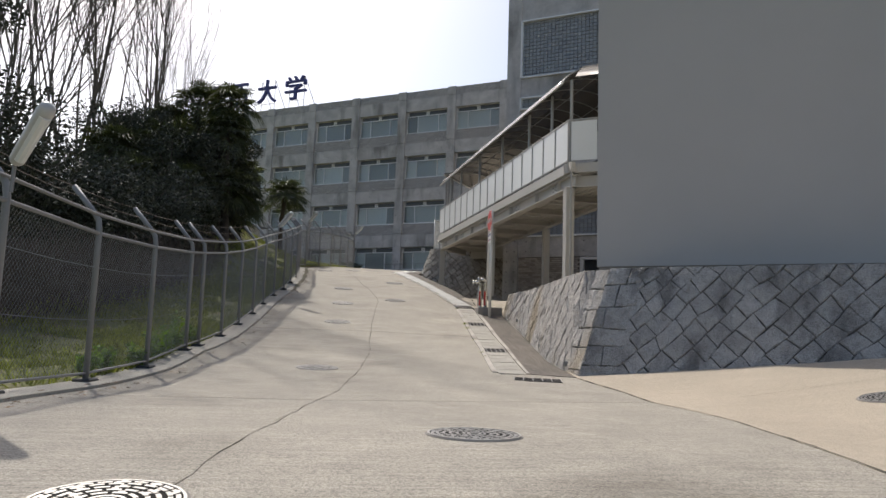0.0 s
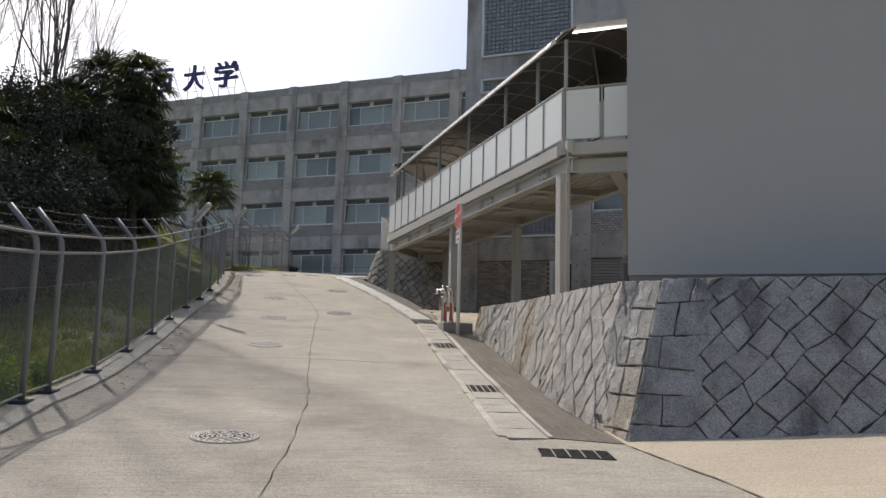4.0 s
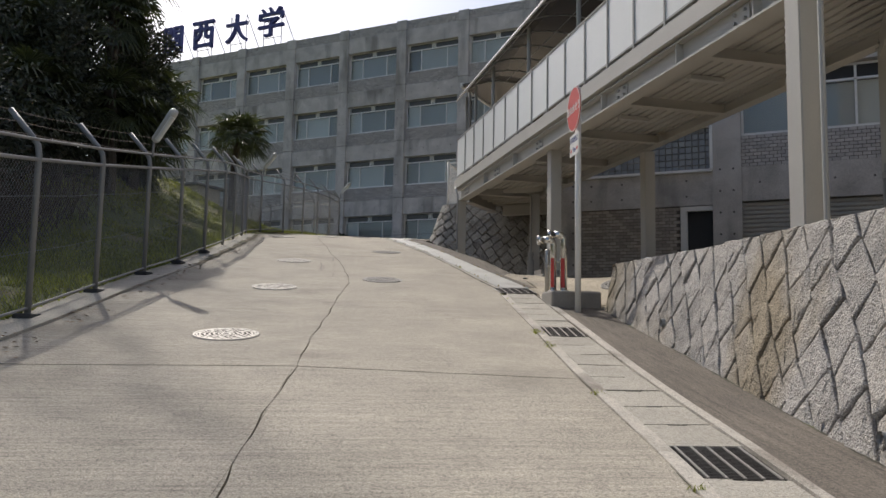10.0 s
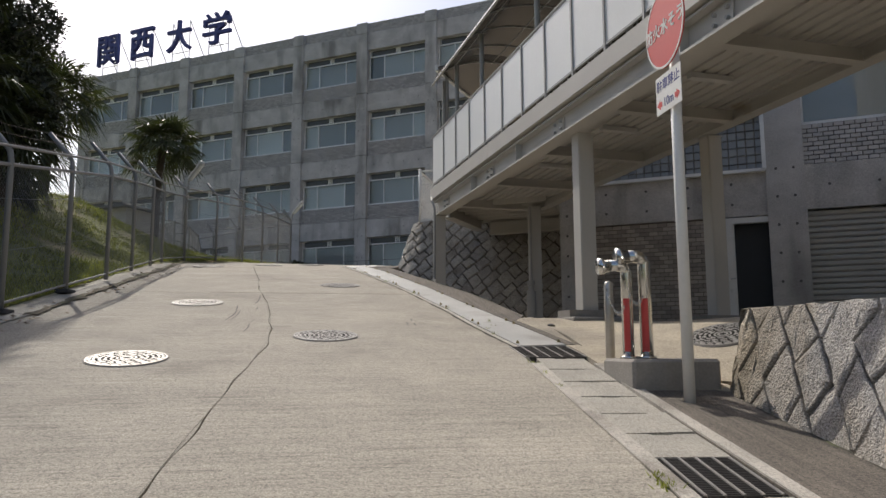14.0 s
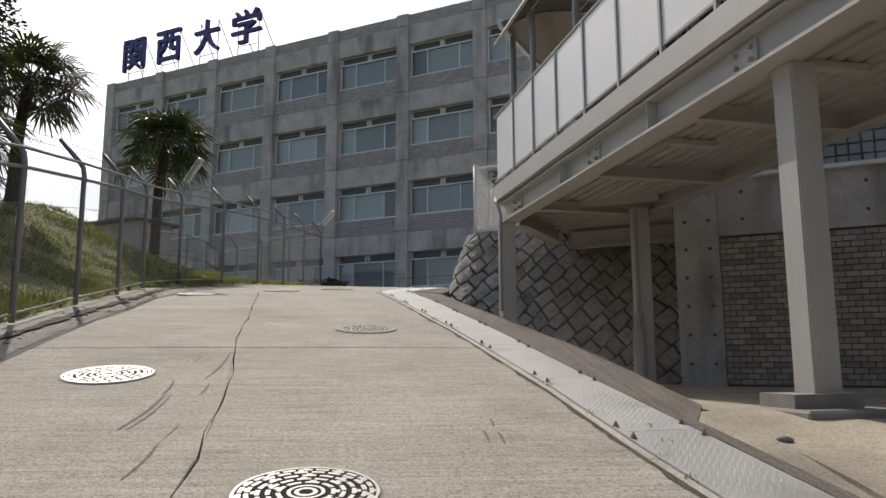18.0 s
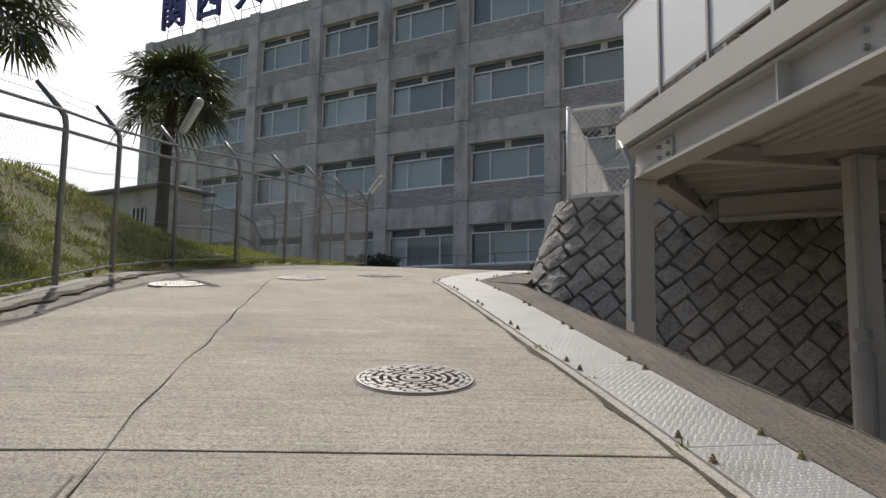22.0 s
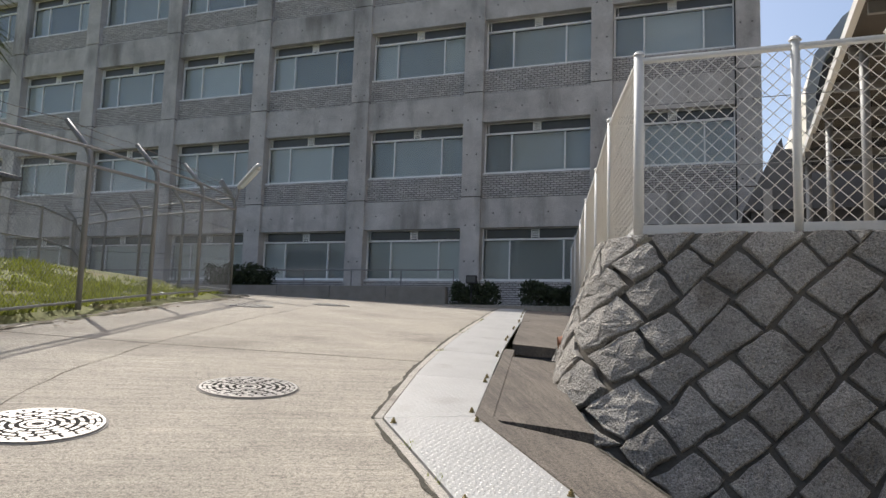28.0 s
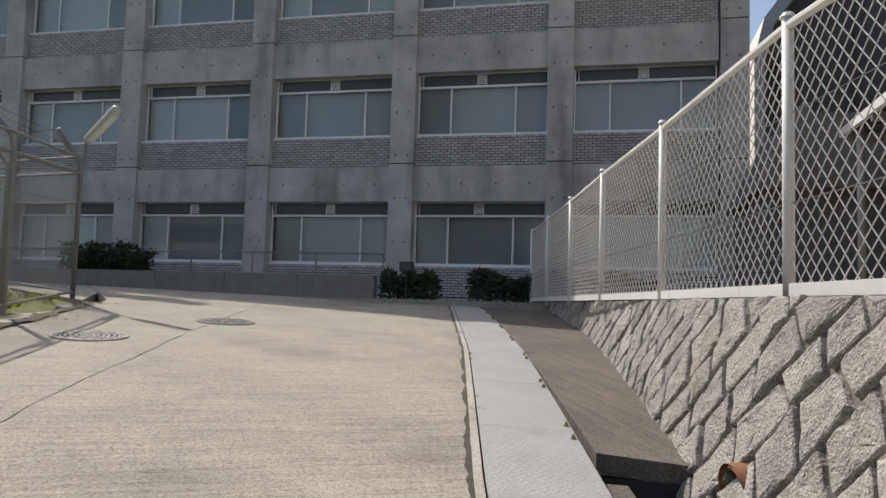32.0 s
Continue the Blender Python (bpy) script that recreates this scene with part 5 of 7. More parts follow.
# I-beam under the fascia
wbeam("girder_flange", -0.1, WLEN - 0.1, 0.14, 0.26, 5.40, 5.43)
wbeam("girder_web", -0.1, WLEN - 0.1, 0.14, 0.03, 5.11, 5.40)
wbeam("girder_flange", -0.1, WLEN - 0.1, 0.14, 0.26, 5.08, 5.11)
wbeam("girder_web", 1.5, WLEN - 0.6, WW - 0.1, 0.03, 5.27, 5.43)
wbeam("girder_flange", 1.5, WLEN - 0.6, WW - 0.1, 0.2, 5.245, 5.27)
wbeam("inner_fascia", 1.5, WLEN, WW + 0.06, 0.12, 5.43, 5.72)
# ribbed deck
n = 14
for i in range(n):
    o0 = 0.1 + (WW - 0.1) * i / n
    bm = bmesh.new()
    obox(bm, wpt(0.3, o0 + 0.05, 0), wpt(WLEN, o0 + 0.05, 0), 0.1, 5.44, 5.47)
    part("deck_rib", bm, M_STEELW, walkway)
bm = bmesh.new()
obox(bm, wpt(-0.1, WW / 2 + 0.02, 0), wpt(WLEN, WW / 2 + 0.02, 0), WW - 0.06, 5.47, 5.62)
part("deck", bm, M_STEELW, walkway)
for s in (2.6, 5.0, 7.3, 9.7, 12.1, 14.4):
    bm = bmesh.new()
    obox(bm, wpt(s, 0.3, 0), wpt(s, WW - 0.15, 0), 0.14, 5.24, 5.265)
    obox(bm, wpt(s, 0.3, 0), wpt(s, WW - 0.15, 0), 0.02, 5.265, 5.42)
    part("cross_beam", bm, M_STEELW, walkway)
for s in (1.25, 4.4, 8.2, 11.2, 14.1):
    bm = bmesh.new()
    obox(bm, wpt(s - 0.16, 0.11, 0), wpt(s + 0.16, 0.11, 0), 0.02, 5.16, 5.36)
    sp = part("splice_plate", bm, M_STEELW, walkway)
    for a in (-0.1, 0.1):
        for z in (5.2, 5.31):
            bm = bmesh.new()
            c = wpt(s + a, 0.1, z)
            tube(bm, [c, c - WR * 0.04], 0.022, 6)
            part("bolt", bm, M_PIPE, sp)
# stiffeners
for s in (0.9, 2.6, 5.0, 9.7, 12.1):
    bm = bmesh.new()
    obox(bm, wpt(s - 0.01, 0.07, 0), wpt(s + 0.01, 0.07, 0), 0.12, 5.11, 5.4)
    part("stiffener", bm, M_STEELW, walkway)


def column(s, o, zb, base=False, w=0.235, xy=None, top=5.24):
    p = wpt(s, o, 0) if xy is None else Vector((xy[0], xy[1], 0))
    if xy is None:
        top = 5.08
    ang = math.atan2(WD.y, WD.x)
    bm = bmesh.new()
    vv = box(bm, -w / 2, w / 2, -w / 2, w / 2, zb, top)
    bevel(bm, 0.012, 2)
    c = part("column", bm, M_STEELW, walkway)
    c.matrix_basis = pose(p.x, p.y, 0, 0, 0, math.degrees(ang))
    bm = bmesh.new()
    box(bm, -w / 2 - 0.012, w / 2 + 0.012, -w / 2 - 0.012, w / 2 + 0.012, top - 0.03, top - 0.008)
    cc = part("cap_plate", bm, M_STEELW, c)
    if base:
        bm = bmesh.new()
        box(bm, -0.4, 0.4, -0.4, 0.4, zb - 0.12, zb + 0.06)
        bevel(bm, 0.02)
        box(bm, -0.2, 0.19, -0.21, 0.36, zb + 0.06, zb + 0.16)
        part("footing", bm, M_BLOCK, c)
    return c


column(0.15, 0.05, 2.3)
column(7.92, 0.33, 2.4, True)
column(14.78, 0.12, 3.3)
column(0, 0, 2.3, xy=(-0.64, 17.5))
column(0, 0, 2.35, True, xy=(-4.74, 22.55))
column(0, 0, 2.35, xy=(-8.83, 27.12), top=5.3)

# railing panels, posts
PAN0, PAN1 = 5.86, 6.94
np_ = 16
for i in range(np_):
    s0, s1 = 0.05 + 14.75 * i / np_, 0.05 + 14.75 * (i + 1) / np_
    bm = bmesh.new()
    obox(bm, wpt(s0 + 0.02, -0.02, 0), wpt(s1 - 0.02, -0.02, 0), 0.012, PAN0 - 0.05, PAN1 - 0.03)
    part("panel", bm, M_PANEL, walkway, "milky acrylic balustrade panel")
    bm = bmesh.new()
    obox(bm, wpt(s0 - 0.02, -0.02, 0), wpt(s0 + 0.02, -0.02, 0), 0.05, 5.72, PAN1)
    part("baluster", bm, M_PIPE, walkway)
for o in (-0.02, WW + 0.04):
    bm = bmesh.new()
    tube(bm, [wpt(0.0 if o < 1 else 1.5, o, PAN1), wpt(WLEN - 0.05, o, PAN1)], 0.028, 8)
    part("handrail", bm, M_PIPE, walkway)
    bm = bmesh.new()
    obox(bm, wpt(0.0 if o < 1 else 1.5, o, 0), wpt(WLEN - 0.05, o, 0), 0.03, PAN0 - 0.06, PAN0 - 0.03)
    part("bottom_rail", bm, M_PIPE, walkway)
for s in (0.1, 1.5, 3.4, 6.1, 8.85, 11.55, 13.2, 14.2):
    for o in (0.08, WW - 0.02):
        bm = bmesh.new()
        tube(bm, [wpt(s, o, 5.7), wpt(s, o, 8.1)], 0.045, 10)
        part("roof_post", bm, M_PIPE, walkway)
# arched roof: ribs and sheet


def arch(s, t, r=1.0):
    """Place on the roof's arch, t from 0 (outer eave) to 1 (inner eave)."""
    a = math.pi * (0.06 + 0.88 * t)
    mid, half = WW / 2, WW / 2 + 0.22
    return wpt(s, mid - half * math.cos(a) * r, 8.0 + 0.85 * (math.sin(a) - math.sin(math.pi * 0.06)) * r)


bm = bmesh.new()
S_ = [0.2 + 14.0 * i / 28 for i in range(29)]
rows = [[bm.verts.new(arch(s, t / 14)) for t in range(15)] for s in S_]
for a, b in zip(rows, rows[1:]):
    for t in range(14):
        bm.faces.new((a[t], b[t], b[t + 1], a[t + 1]))
thicken(bm, 0.008)
part("roof_sheet", bm, M_ROOFP, walkway, "smoky polycarbonate roof sheet", smooth=True)
for i in range(15):
    bm = bmesh.new()
    tube(bm, [arch(0.2 + i, t / 14, 0.985) for t in range(15)], 0.022, 6)
    part("rib", bm, M_PIPE, walkway)
for t in (0, 0.25, 0.5, 0.75, 1):
    bm = bmesh.new()
    tube(bm, [arch(0.1, t, 0.99), arch(14.3, t, 0.99)], 0.024 if t in (0, 1) else 0.016, 8)
    part("eave_rail" if t in (0, 1) else "purlin", bm, M_STEELW if t in (0, 1) else M_PIPE, walkway)
# short arm of the walkway towards the annex
bm = bmesh.new()
box(bm, -1.85, 6.0, 14.70, 14.82, 5.46, 5.72)
part("fascia", bm, M_STEELW, walkway)
bm = bmesh.new()
box(bm, -1.6, 6.0, 14.9, 14.93, 5.11, 5.40)
box(bm, -1.6, 6.0, 14.8, 15.03, 5.08, 5.11)
part("girder", bm, M_STEELW, walkway)
bm = bmesh.new()
box(bm, -1.2, 6.0, 15.1, 17.3, 5.47, 5.6)
part("deck", bm, M_STEELW, walkway)
bm = bmesh.new()
box(bm, -0.78, -0.5, 15.0, 17.6, 5.08, 5.4)
part("girder", bm, M_STEELW, walkway)
for x0, x1 in ((-1.66, -0.95), (-0.85, 0.02), (0.1, 0.9)):
    bm = bmesh.new()
    box(bm, x0, x1, 14.73, 14.742, PAN0 - 0.05, PAN1 - 0.04)
    part("panel", bm, M_PANEL, walkway, "milky acrylic balustrade panel")
for x in (-1.70, -0.90, 0.06, 0.98):
    bm = bmesh.new()
    box(bm, x - 0.02, x + 0.02, 14.72, 14.77, 5.72, PAN1)
    part("baluster", bm, M_PIPE, walkway)
bm = bmesh.new()
tube(bm, [(-1.72, 14.74, PAN1), (6, 14.74, PAN1)], 0.028, 8)
part("handrail", bm, M_PIPE, walkway)
bm = bmesh.new()
tube(bm, [(0.06, 14.85, 5.7), (0.06, 14.85, 8.2)], 0.05, 10)
part("roof_post", bm, M_PIPE, walkway)
for x in range(8):
    bm = bmesh.new()
    tube(bm, [(-1.4 + x, 14.5 + 3.2 * t / 12, 8.05 + 0.8 * math.sin(math.pi * t / 12)) for t in range(13)], 0.022, 6)
    part("rib", bm, M_PIPE, walkway)
bm = bmesh.new()
rows = [[bm.verts.new((x, 14.5 + 3.2 * t / 12, 8.08 + 0.8 * math.sin(math.pi * t / 12))) for t in range(13)] for x in (-1.5, 6)]
for t in range(12):
    bm.faces.new((rows[0][t], rows[1][t], rows[1][t + 1], rows[0][t + 1]))
thicken(bm, 0.008)
part("roof_sheet", bm, M_ROOFP, walkway, "smoky polycarbonate roof sheet", smooth=True)
# drainpipe on the corner column
bm = bmesh.new()
q = wpt(-0.25, -0.02, 0)
tube(bm, [(q.x - 0.1, q.y - 0.12, 5.75), (q.x - 0.1, q.y - 0.12, 5.55), (q.x - 0.02, q.y - 0.05, 5.4), (q.x - 0.02, q.y - 0.05, 2.35)], 0.03, 8)
part("drainpipe", bm, M_PIPE, walkway, "grey drainpipe")

# ---- chain-link fences ----


def wire_net(pts4, cell, r, name, material):
    """Diagonal wires over a four-cornered panel: corners bottom a, bottom b, top b, top a."""
    a, b, c, d = [Vector(p) for p in pts4]
    W, H = (b - a).length, ((d - a).length + (c - b).length) / 2
    nrm = (b - a).cross(d - a).normalized()
    vs, fs = [], []

    def P(x, z):
        u, v = x / W, z / H
        return (a * (1 - u) + b * u) * (1 - v) + (d * (1 - u) + c * u) * v
    for sgn in (1, -1):
        k = -int(H / cell) - 1
        while k * cell < W + H:
            x0 = k * cell if sgn > 0 else k * cell
            z0, z1 = 0.0, H
            xa, xb = (x0, x0 + H) if sgn > 0 else (x0, x0 - H)
            if sgn > 0:
                z0 = max(0, -xa)
                z1 = min(H, W - xa)
            else:
                z0 = max(0, xa - W)
                z1 = min(H, xa)
            if z1 - z0 > 0.01:
                p, q = P(xa + sgn * z0, z0) + nrm * r * sgn, P(xa + sgn * z1, z1) + nrm * r * sgn
                t = (q - p).normalized()
                s = t.cross(nrm)
                o = len(vs)
                for e in (p, q):
                    vs += [tuple(e + s * r), tuple(e - s * r * 0.5 + nrm * r), tuple(e - s * r * 0.5 - nrm * r)]
                fs += [(o, o + 1, o + 4, o + 3), (o + 1, o + 2, o + 5, o + 4), (o + 2, o, o + 3, o + 5)]
            k += 1
    return raw_mesh(name, vs, fs, material)


def left_fence(line, label, foot_from=0, gap_first=False):
    fence = thing("chain_link_fence", label, "fence", (0, 0, 0))
    base = [Vector((x, y, gz(x, y) + 0.03)) for x, y in line]
    H, BEND, ARM = 2.1, 2.0, 0.5
    tips = []
    for i, p in enumerate(base):
        d = (base[min(i + 1, len(base) - 1)] - base[max(i - 1, 0)])
        d = Vector((d.x, d.y, 0)).normalized()
        out = Vector((-d.y, d.x, 0))
        tip = p + Vector((0, 0, BEND + 0.42)) + out * 0.36
        bm = bmesh.new()
        tube(bm, [p, p + Vector((0, 0, BEND - 0.12)), p + Vector((0, 0, BEND)) + out * 0.02, p + Vector((0, 0, BEND + 0.1)) + out * 0.09, tip], 0.036, 8)
        po = part("post", bm, M_POST, fence, smooth=True)
        tips.append((p, out))
        if p.y > 19:
            continue
        bm = bmesh.new()
        ang = math.degrees(math.atan2(d.y, d.x))
        box(bm, -0.16, 0.16, -0.1, 0.1, -0.03, 0.035)
        bevel(bm, 0.012)
        f = part("foot", bm, M_FOOT, po)
        f.matrix_basis = pose(p.x, p.y, p.z, 0, 0, ang)
    for i, ((p, o1), (q, o2)) in enumerate(zip(tips, tips[1:])):
        up = Vector((0, 0, 1))
        part("mesh_panel", wire_net((p + up * 0.1, q + up * 0.1, q + up * (BEND - 0.18), p + up * (BEND - 0.18)), 0.07, 0.0017, "mesh_panel", M_GALV), M_GALV, fence)
        bm = bmesh.new()
        tube(bm, [p + up * (BEND + 0.07) + o1 * 0.03, q + up * (BEND + 0.07) + o2 * 0.03], 0.02, 8)
        part("upper_rail", bm, M_POST, fence)
        for z in (BEND - 0.17, 0.1):
            bm = bmesh.new()
            tube(bm, [p + up * z, q + up * z], 0.024 if z > 1 else 0.017, 8)
            part("rail", bm, M_POST, fence)
        for z in (0.75, 1.4):
            bm = bmesh.new()
            tube(bm, [p + up * z, (p + q) / 2 + up * (z - 0.015), q + up * z], 0.004, 4)
            part("tension_wire", bm, M_GALV, fence)
        # three strands of barbed wire on the arms
        for f in (0.3, 0.65, 1.0):
            a = p + up * (BEND + 0.42 * f) + o1 * (0.36 * f)
            b = q + up * (BEND + 0.42 * f) + o2 * (0.36 * f)
            bm = bmesh.new()
            tube(bm, [a + (b - a) * t / 4 - up * (0.02 * math.sin(math.pi * t / 4)) for t in range(5)], 0.004, 3)
            for t in range(1, 16):
                c = a + (b - a) * t / 16 - up * (0.02 * math.sin(math.pi * t / 16))
                dd = Vector((math.cos(t * 2.1), math.sin(t * 2.1), 1)).normalized() * 0.022
                tube(bm, [c - dd, c + dd], 0.0025, 3, False)
            part("barbed_wire", bm, M_RUST, fence)
    return fence


fb = left_fence(FENCE_A + FENCE_B, "long grey chain-link fence with barbed wire on cranked arms")
fc = left_fence(FENCE_C, "far grey chain-link fence turning away from the road")


def fence_lamp(x, y, zb, rz, up=33):
    lamp = thing("fence_lamp", "tubular grey floodlight tilted on a fence post", "lamp", (x, y, zb), rz, group="fence lamps")
    bm = bmesh.new()
    tube(bm, [(-0.02, 0, -0.25), (0.0, 0, 0.0), (0.06, 0, 0.08)], 0.02, 8)
    part("bracket", bm, M_POST, lamp)
    c, s = math.cos(radians(up)), math.sin(radians(up))
    bm = bmesh.new()
    pts = [(0.05 + c * t, 0, 0.05 + s * t) for t in (-0.05, -0.03, 0.0, 0.66, 0.72, 0.74)]
    tube(bm, pts, [0.03, 0.055, 0.07, 0.078, 0.066, 0.03], 12)
    part("housing", bm, M_LAMPB, lamp, smooth=True)
    bm = bmesh.new()
    tube(bm, [(0.05 + c * t + s * 0.04, 0, 0.05 + s * t - c * 0.04) for t in (0.05, 0.64)], [0.052, 0.056], 10)
    part("lens", bm, M_PANEL, lamp)
    return lamp


for (x, y) in ((-2.9, -0.15), (-11.92, 15.5), (-18.94, 27.02), (-22.2, 36.9)):
    fence_lamp(x + 0.06, y + 0.0, gz(x, y) + (2.14 if y < 0 else 2.3), -16)

# white net fence on the terrace
net = thing("net_fence", "white-posted chain-link fence on the terrace wall", "fence", (0, 0, 0))
NET = [(-13.0, 29.92), (-13.58, 32.35), (-14.15, 34.95), (-14.75, 37.5), (-15.3, 40.0), (-15.9, 42.6), (-16.5, 45.2)]
NETX = [(-13.0, 29.92), (-11.8, 29.92), (-11.14, 29.92)]
for i, (x, y) in enumerate(NET + NETX[1:]):
    bm = bmesh.new()
    nh = 1.56 if y < 30.2 else 1.72
    tube(bm, [(x, y, TERR - 0.05), (x, y, TERR + nh)], 0.042 if i == 0 else 0.036, 12)
    p = part("post", bm, M_WHITE, net, smooth=True)
    bm = bmesh.new()
    tube(bm, [(x, y, TERR + nh), (x, y, TERR + nh + 0.03)], [0.052, 0.03], 10)
    part("post_cap", bm, M_WHITE, p)
for line in (NET, NETX):
    for (ax, ay), (bx, by) in zip(line, line[1:]):
        a, b = Vector((ax, ay, TERR)), Vector((bx, by, TERR))
        up = Vector((0, 0, 1))
        part("mesh_panel", wire_net((a + up * 0.06, b + up * 0.06, b + up * (1.48 if by < 30.2 else 1.64), a + up * (1.48 if ay < 30.2 else 1.64)), 0.115, 0.0042, "mesh_panel", M_WHITE), M_WHITE, net)
        for z, rise_ in ((1.51, 0.16),):
            bm = bmesh.new()
            obox(bm, a, b, 0.035, 0.03, 0.105)
            part("base_rail", bm, M_WHITE, net)
            bm = bmesh.new()
            tube(bm, [a + up * (z + (rise_ if ay > 30.2 else 0)), b + up * (z + (rise_ if by > 30.2 else 0))], 0.028, 8)
            part("rail", bm, M_WHITE, net)
        for z in (0.58, 1.12):
            bm = bmesh.new()
            tube(bm, [a + up * z, b + up * z], 0.004, 4)
            part("tension_wire", bm, M_GALV, net)

# lower landing frame at the walkway's end, pipe sleeve, switch box and strip lamps below the deck
bm = bmesh.new()
box(bm, -10.5, -8.4, 28.86, 28.92, 5.02, 5.3)
box(bm, -10.5, -8.4, 28.78, 29.0, 4.98, 5.02)
part("end_beam", bm, M_STEELW, walkway)
bm = bmesh.new()
tube(bm, [(-8.86, 26.86, 2.35), (-8.86, 26.86, 3.3), (-8.86, 26.86, 3.33)], [0.1, 0.1, 0.085], 14)
tube(bm, [(-8.86, 26.86, 3.33), (-8.86, 26.86, 3.43), (-8.86, 26.86, 3.45), (-8.86, 26.86, 3.55)], [0.06, 0.06, 0.085, 0.085], 14)
part("pipe_sleeve", bm, M_PIPE, walkway, "grey drain sleeve with a collar")
bm = bmesh.new()
tube(bm, [(-8.86, 26.88, 3.5), (-8.86, 26.88, 5.24)], 0.03, 12)
part("drainpipe", bm, M_PIPE, walkway, "grey drainpipe")
for s_ in (3.8, 6.2, 8.5, 10.9):
    bm = bmesh.new()
    obox(bm, wpt(s_, 0.95, 0), wpt(s_, 1.55, 0), 0.11, 5.36, 5.43)
    part("strip_lamp", bm, M_LAMPB, walkway, "unlit white strip lamp")
# landing that joins the walkway to the terrace
bm = bmesh.new()
box(bm, -10.93, -8.42, 26.7, 29.6, 5.475, 5.6)
part("landing", bm, M_STEELW, walkway)
bm = bmesh.new()
box(bm, -11.06, -10.94, 26.7, 29.75, 5.462, 5.735)
part("fascia", bm, M_STEELW, walkway)
bm = bmesh.new()
box(bm, -10.9, -10.64, 26.7, 28.9, 5.085, 5.11)
box(bm, -10.79, -10.76, 26.7, 28.9, 5.11, 5.46)
part("girder", bm, M_STEELW, walkway)
for i in range(6):
    bm = bmesh.new()
    box(bm, -10.75, -8.45, 26.75 + 0.45 * i, 26.83 + 0.45 * i, 5.33, 5.47)
    part("joist", bm, M_STEELW, walkway)
for y0, y1 in ((26.82, 27.76), (27.84, 28.82), (28.9, 29.86)):
    bm = bmesh.new()
    box(bm, -11.006, -10.994, y0, y1, 5.9, 6.93)
    part("panel", bm, M_PANEL, walkway, "milky acrylic balustrade panel")
for y in (26.78, 27.8, 28.86, 29.9):
    bm = bmesh.new()
    box(bm, -11.03, -10.97, y - 0.025, y + 0.025, 5.735, 6.99)
    part("baluster", bm, M_PIPE, walkway)
bm = bmesh.new()
tube(bm, [(-11.0, 26.7, 6.97), (-11.0, 29.9, 6.97)], 0.03, 8)
part("handrail", bm, M_PIPE, walkway)
bm = bmesh.new()
box(bm, -11.02, -10.98, 26.7, 29.9, 5.86, 5.89)
part("bottom_rail", bm, M_PIPE, walkway)
for y in (26.9, 29.7):
    bm = bmesh.new()
    tube(bm, [(-10.9, y, 5.6), (-10.9, y, 8.62)], 0.05, 10)
    part("roof_post", bm, M_PIPE, walkway)
bm = bmesh.new()
box(bm, -11.24, -11.07, 27.3, 27.62, 5.78, 6.12)
bevel(bm, 0.015)
dbox = part("drain_box", bm, M_STEELW, walkway, "beige drain box")
bm = bmesh.new()
tube(bm, [(-11.13, 27.66, 6.1), (-11.13, 27.8, 6.17), (-11.13, 27.93, 6.14), (-11.13, 27.97, 6.05), (-11.13, 27.97, 5.86), (-11.13, 27.9, 5.78), (-11.13, 27.2, 5.75), (-11.1, 26.4, 5.62), (-10.95, 26.12, 5.4), (-10.85, 26.03, 5.2), (-10.85, 26.03, 3.6)], 0.027, 12)
part("bent_pipe", bm, M_PIPE, walkway, "grey bent drainpipe")
# weep pipes in the stone walls
for k, (u, v) in enumerate(((0.85, 0.66), (3.72, 0.93), (8.0, 1.56))):
    p, n = surf_road(u, v)
    bm = bmesh.new()
    n = Vector((n.x, n.y, 0)).normalized()
    tube(bm, [p - n * 0.1, p + n * 0.05], 0.052, 14, cap=False)
    tube(bm, [p - n * 0.1, p + n * 0.05], 0.04, 14, cap=False)
    solid("weep_pipe", bm, M_PIPE, "short grey drain pipe in the stone wall", "pipe", kind="")
for x, z in ((-11.1, 4.95), (-10.0, 4.3), (-9.2, 3.6), (-9.3, 3.1)):
    bm = bmesh.new()
    y = 29.8 - 0.42 * (TERR - z)
    tube(bm, [(x, y + 0.2, z), (x, y - 0.07, z)], 0.06, 14, cap=False)
    tube(bm, [(x, y + 0.2, z), (x, y - 0.07, z)], 0.047, 14, cap=False)
    solid("weep_pipe", bm, M_PIPE, "short grey drain pipe in the stone wall", "pipe", kind="")
# pipe sleeve on the rear column and pipes on the grey building's flank
bm = bmesh.new()
tube(bm, [(-0.72, 17.36, 2.2), (-0.72, 17.36, 3.42)], 0.085, 14)
sl = part("pipe_sleeve", bm, M_POST, walkway, "dark drain sleeve", smooth=True)
bm = bmesh.new()
tube(bm, [(-0.72, 17.36, 3.42), (-0.72, 17.36, 3.5), (-0.72, 17.36, 3.52), (-0.72, 17.36, 3.62)], [0.1, 0.1, 0.07, 0.07], 14)
part("collar", bm, M_PIPE, sl, "pale pipe collar")
for y, r, z1 in ((13.75, 0.035, 9.0), (13.55, 0.03, 15.0)):
    bm = bmesh.new()
    tube(bm, [(GX - 0.03, y, 2.2), (GX - 0.03, y, z1)], r, 12)
    pp = part("flank_pipe", bm, M_POST, gbld, "dark downpipe", smooth=True)
    for z in (3.4, 5.2, 7.0):
        bm = bmesh.new()
        tube(bm, [(GX - 0.03, y, z), (GX - 0.03, y, z + 0.05)], r * 1.25, 12)
        part("bracket", bm, M_PIPE, pp)

# ---- manhole covers ----


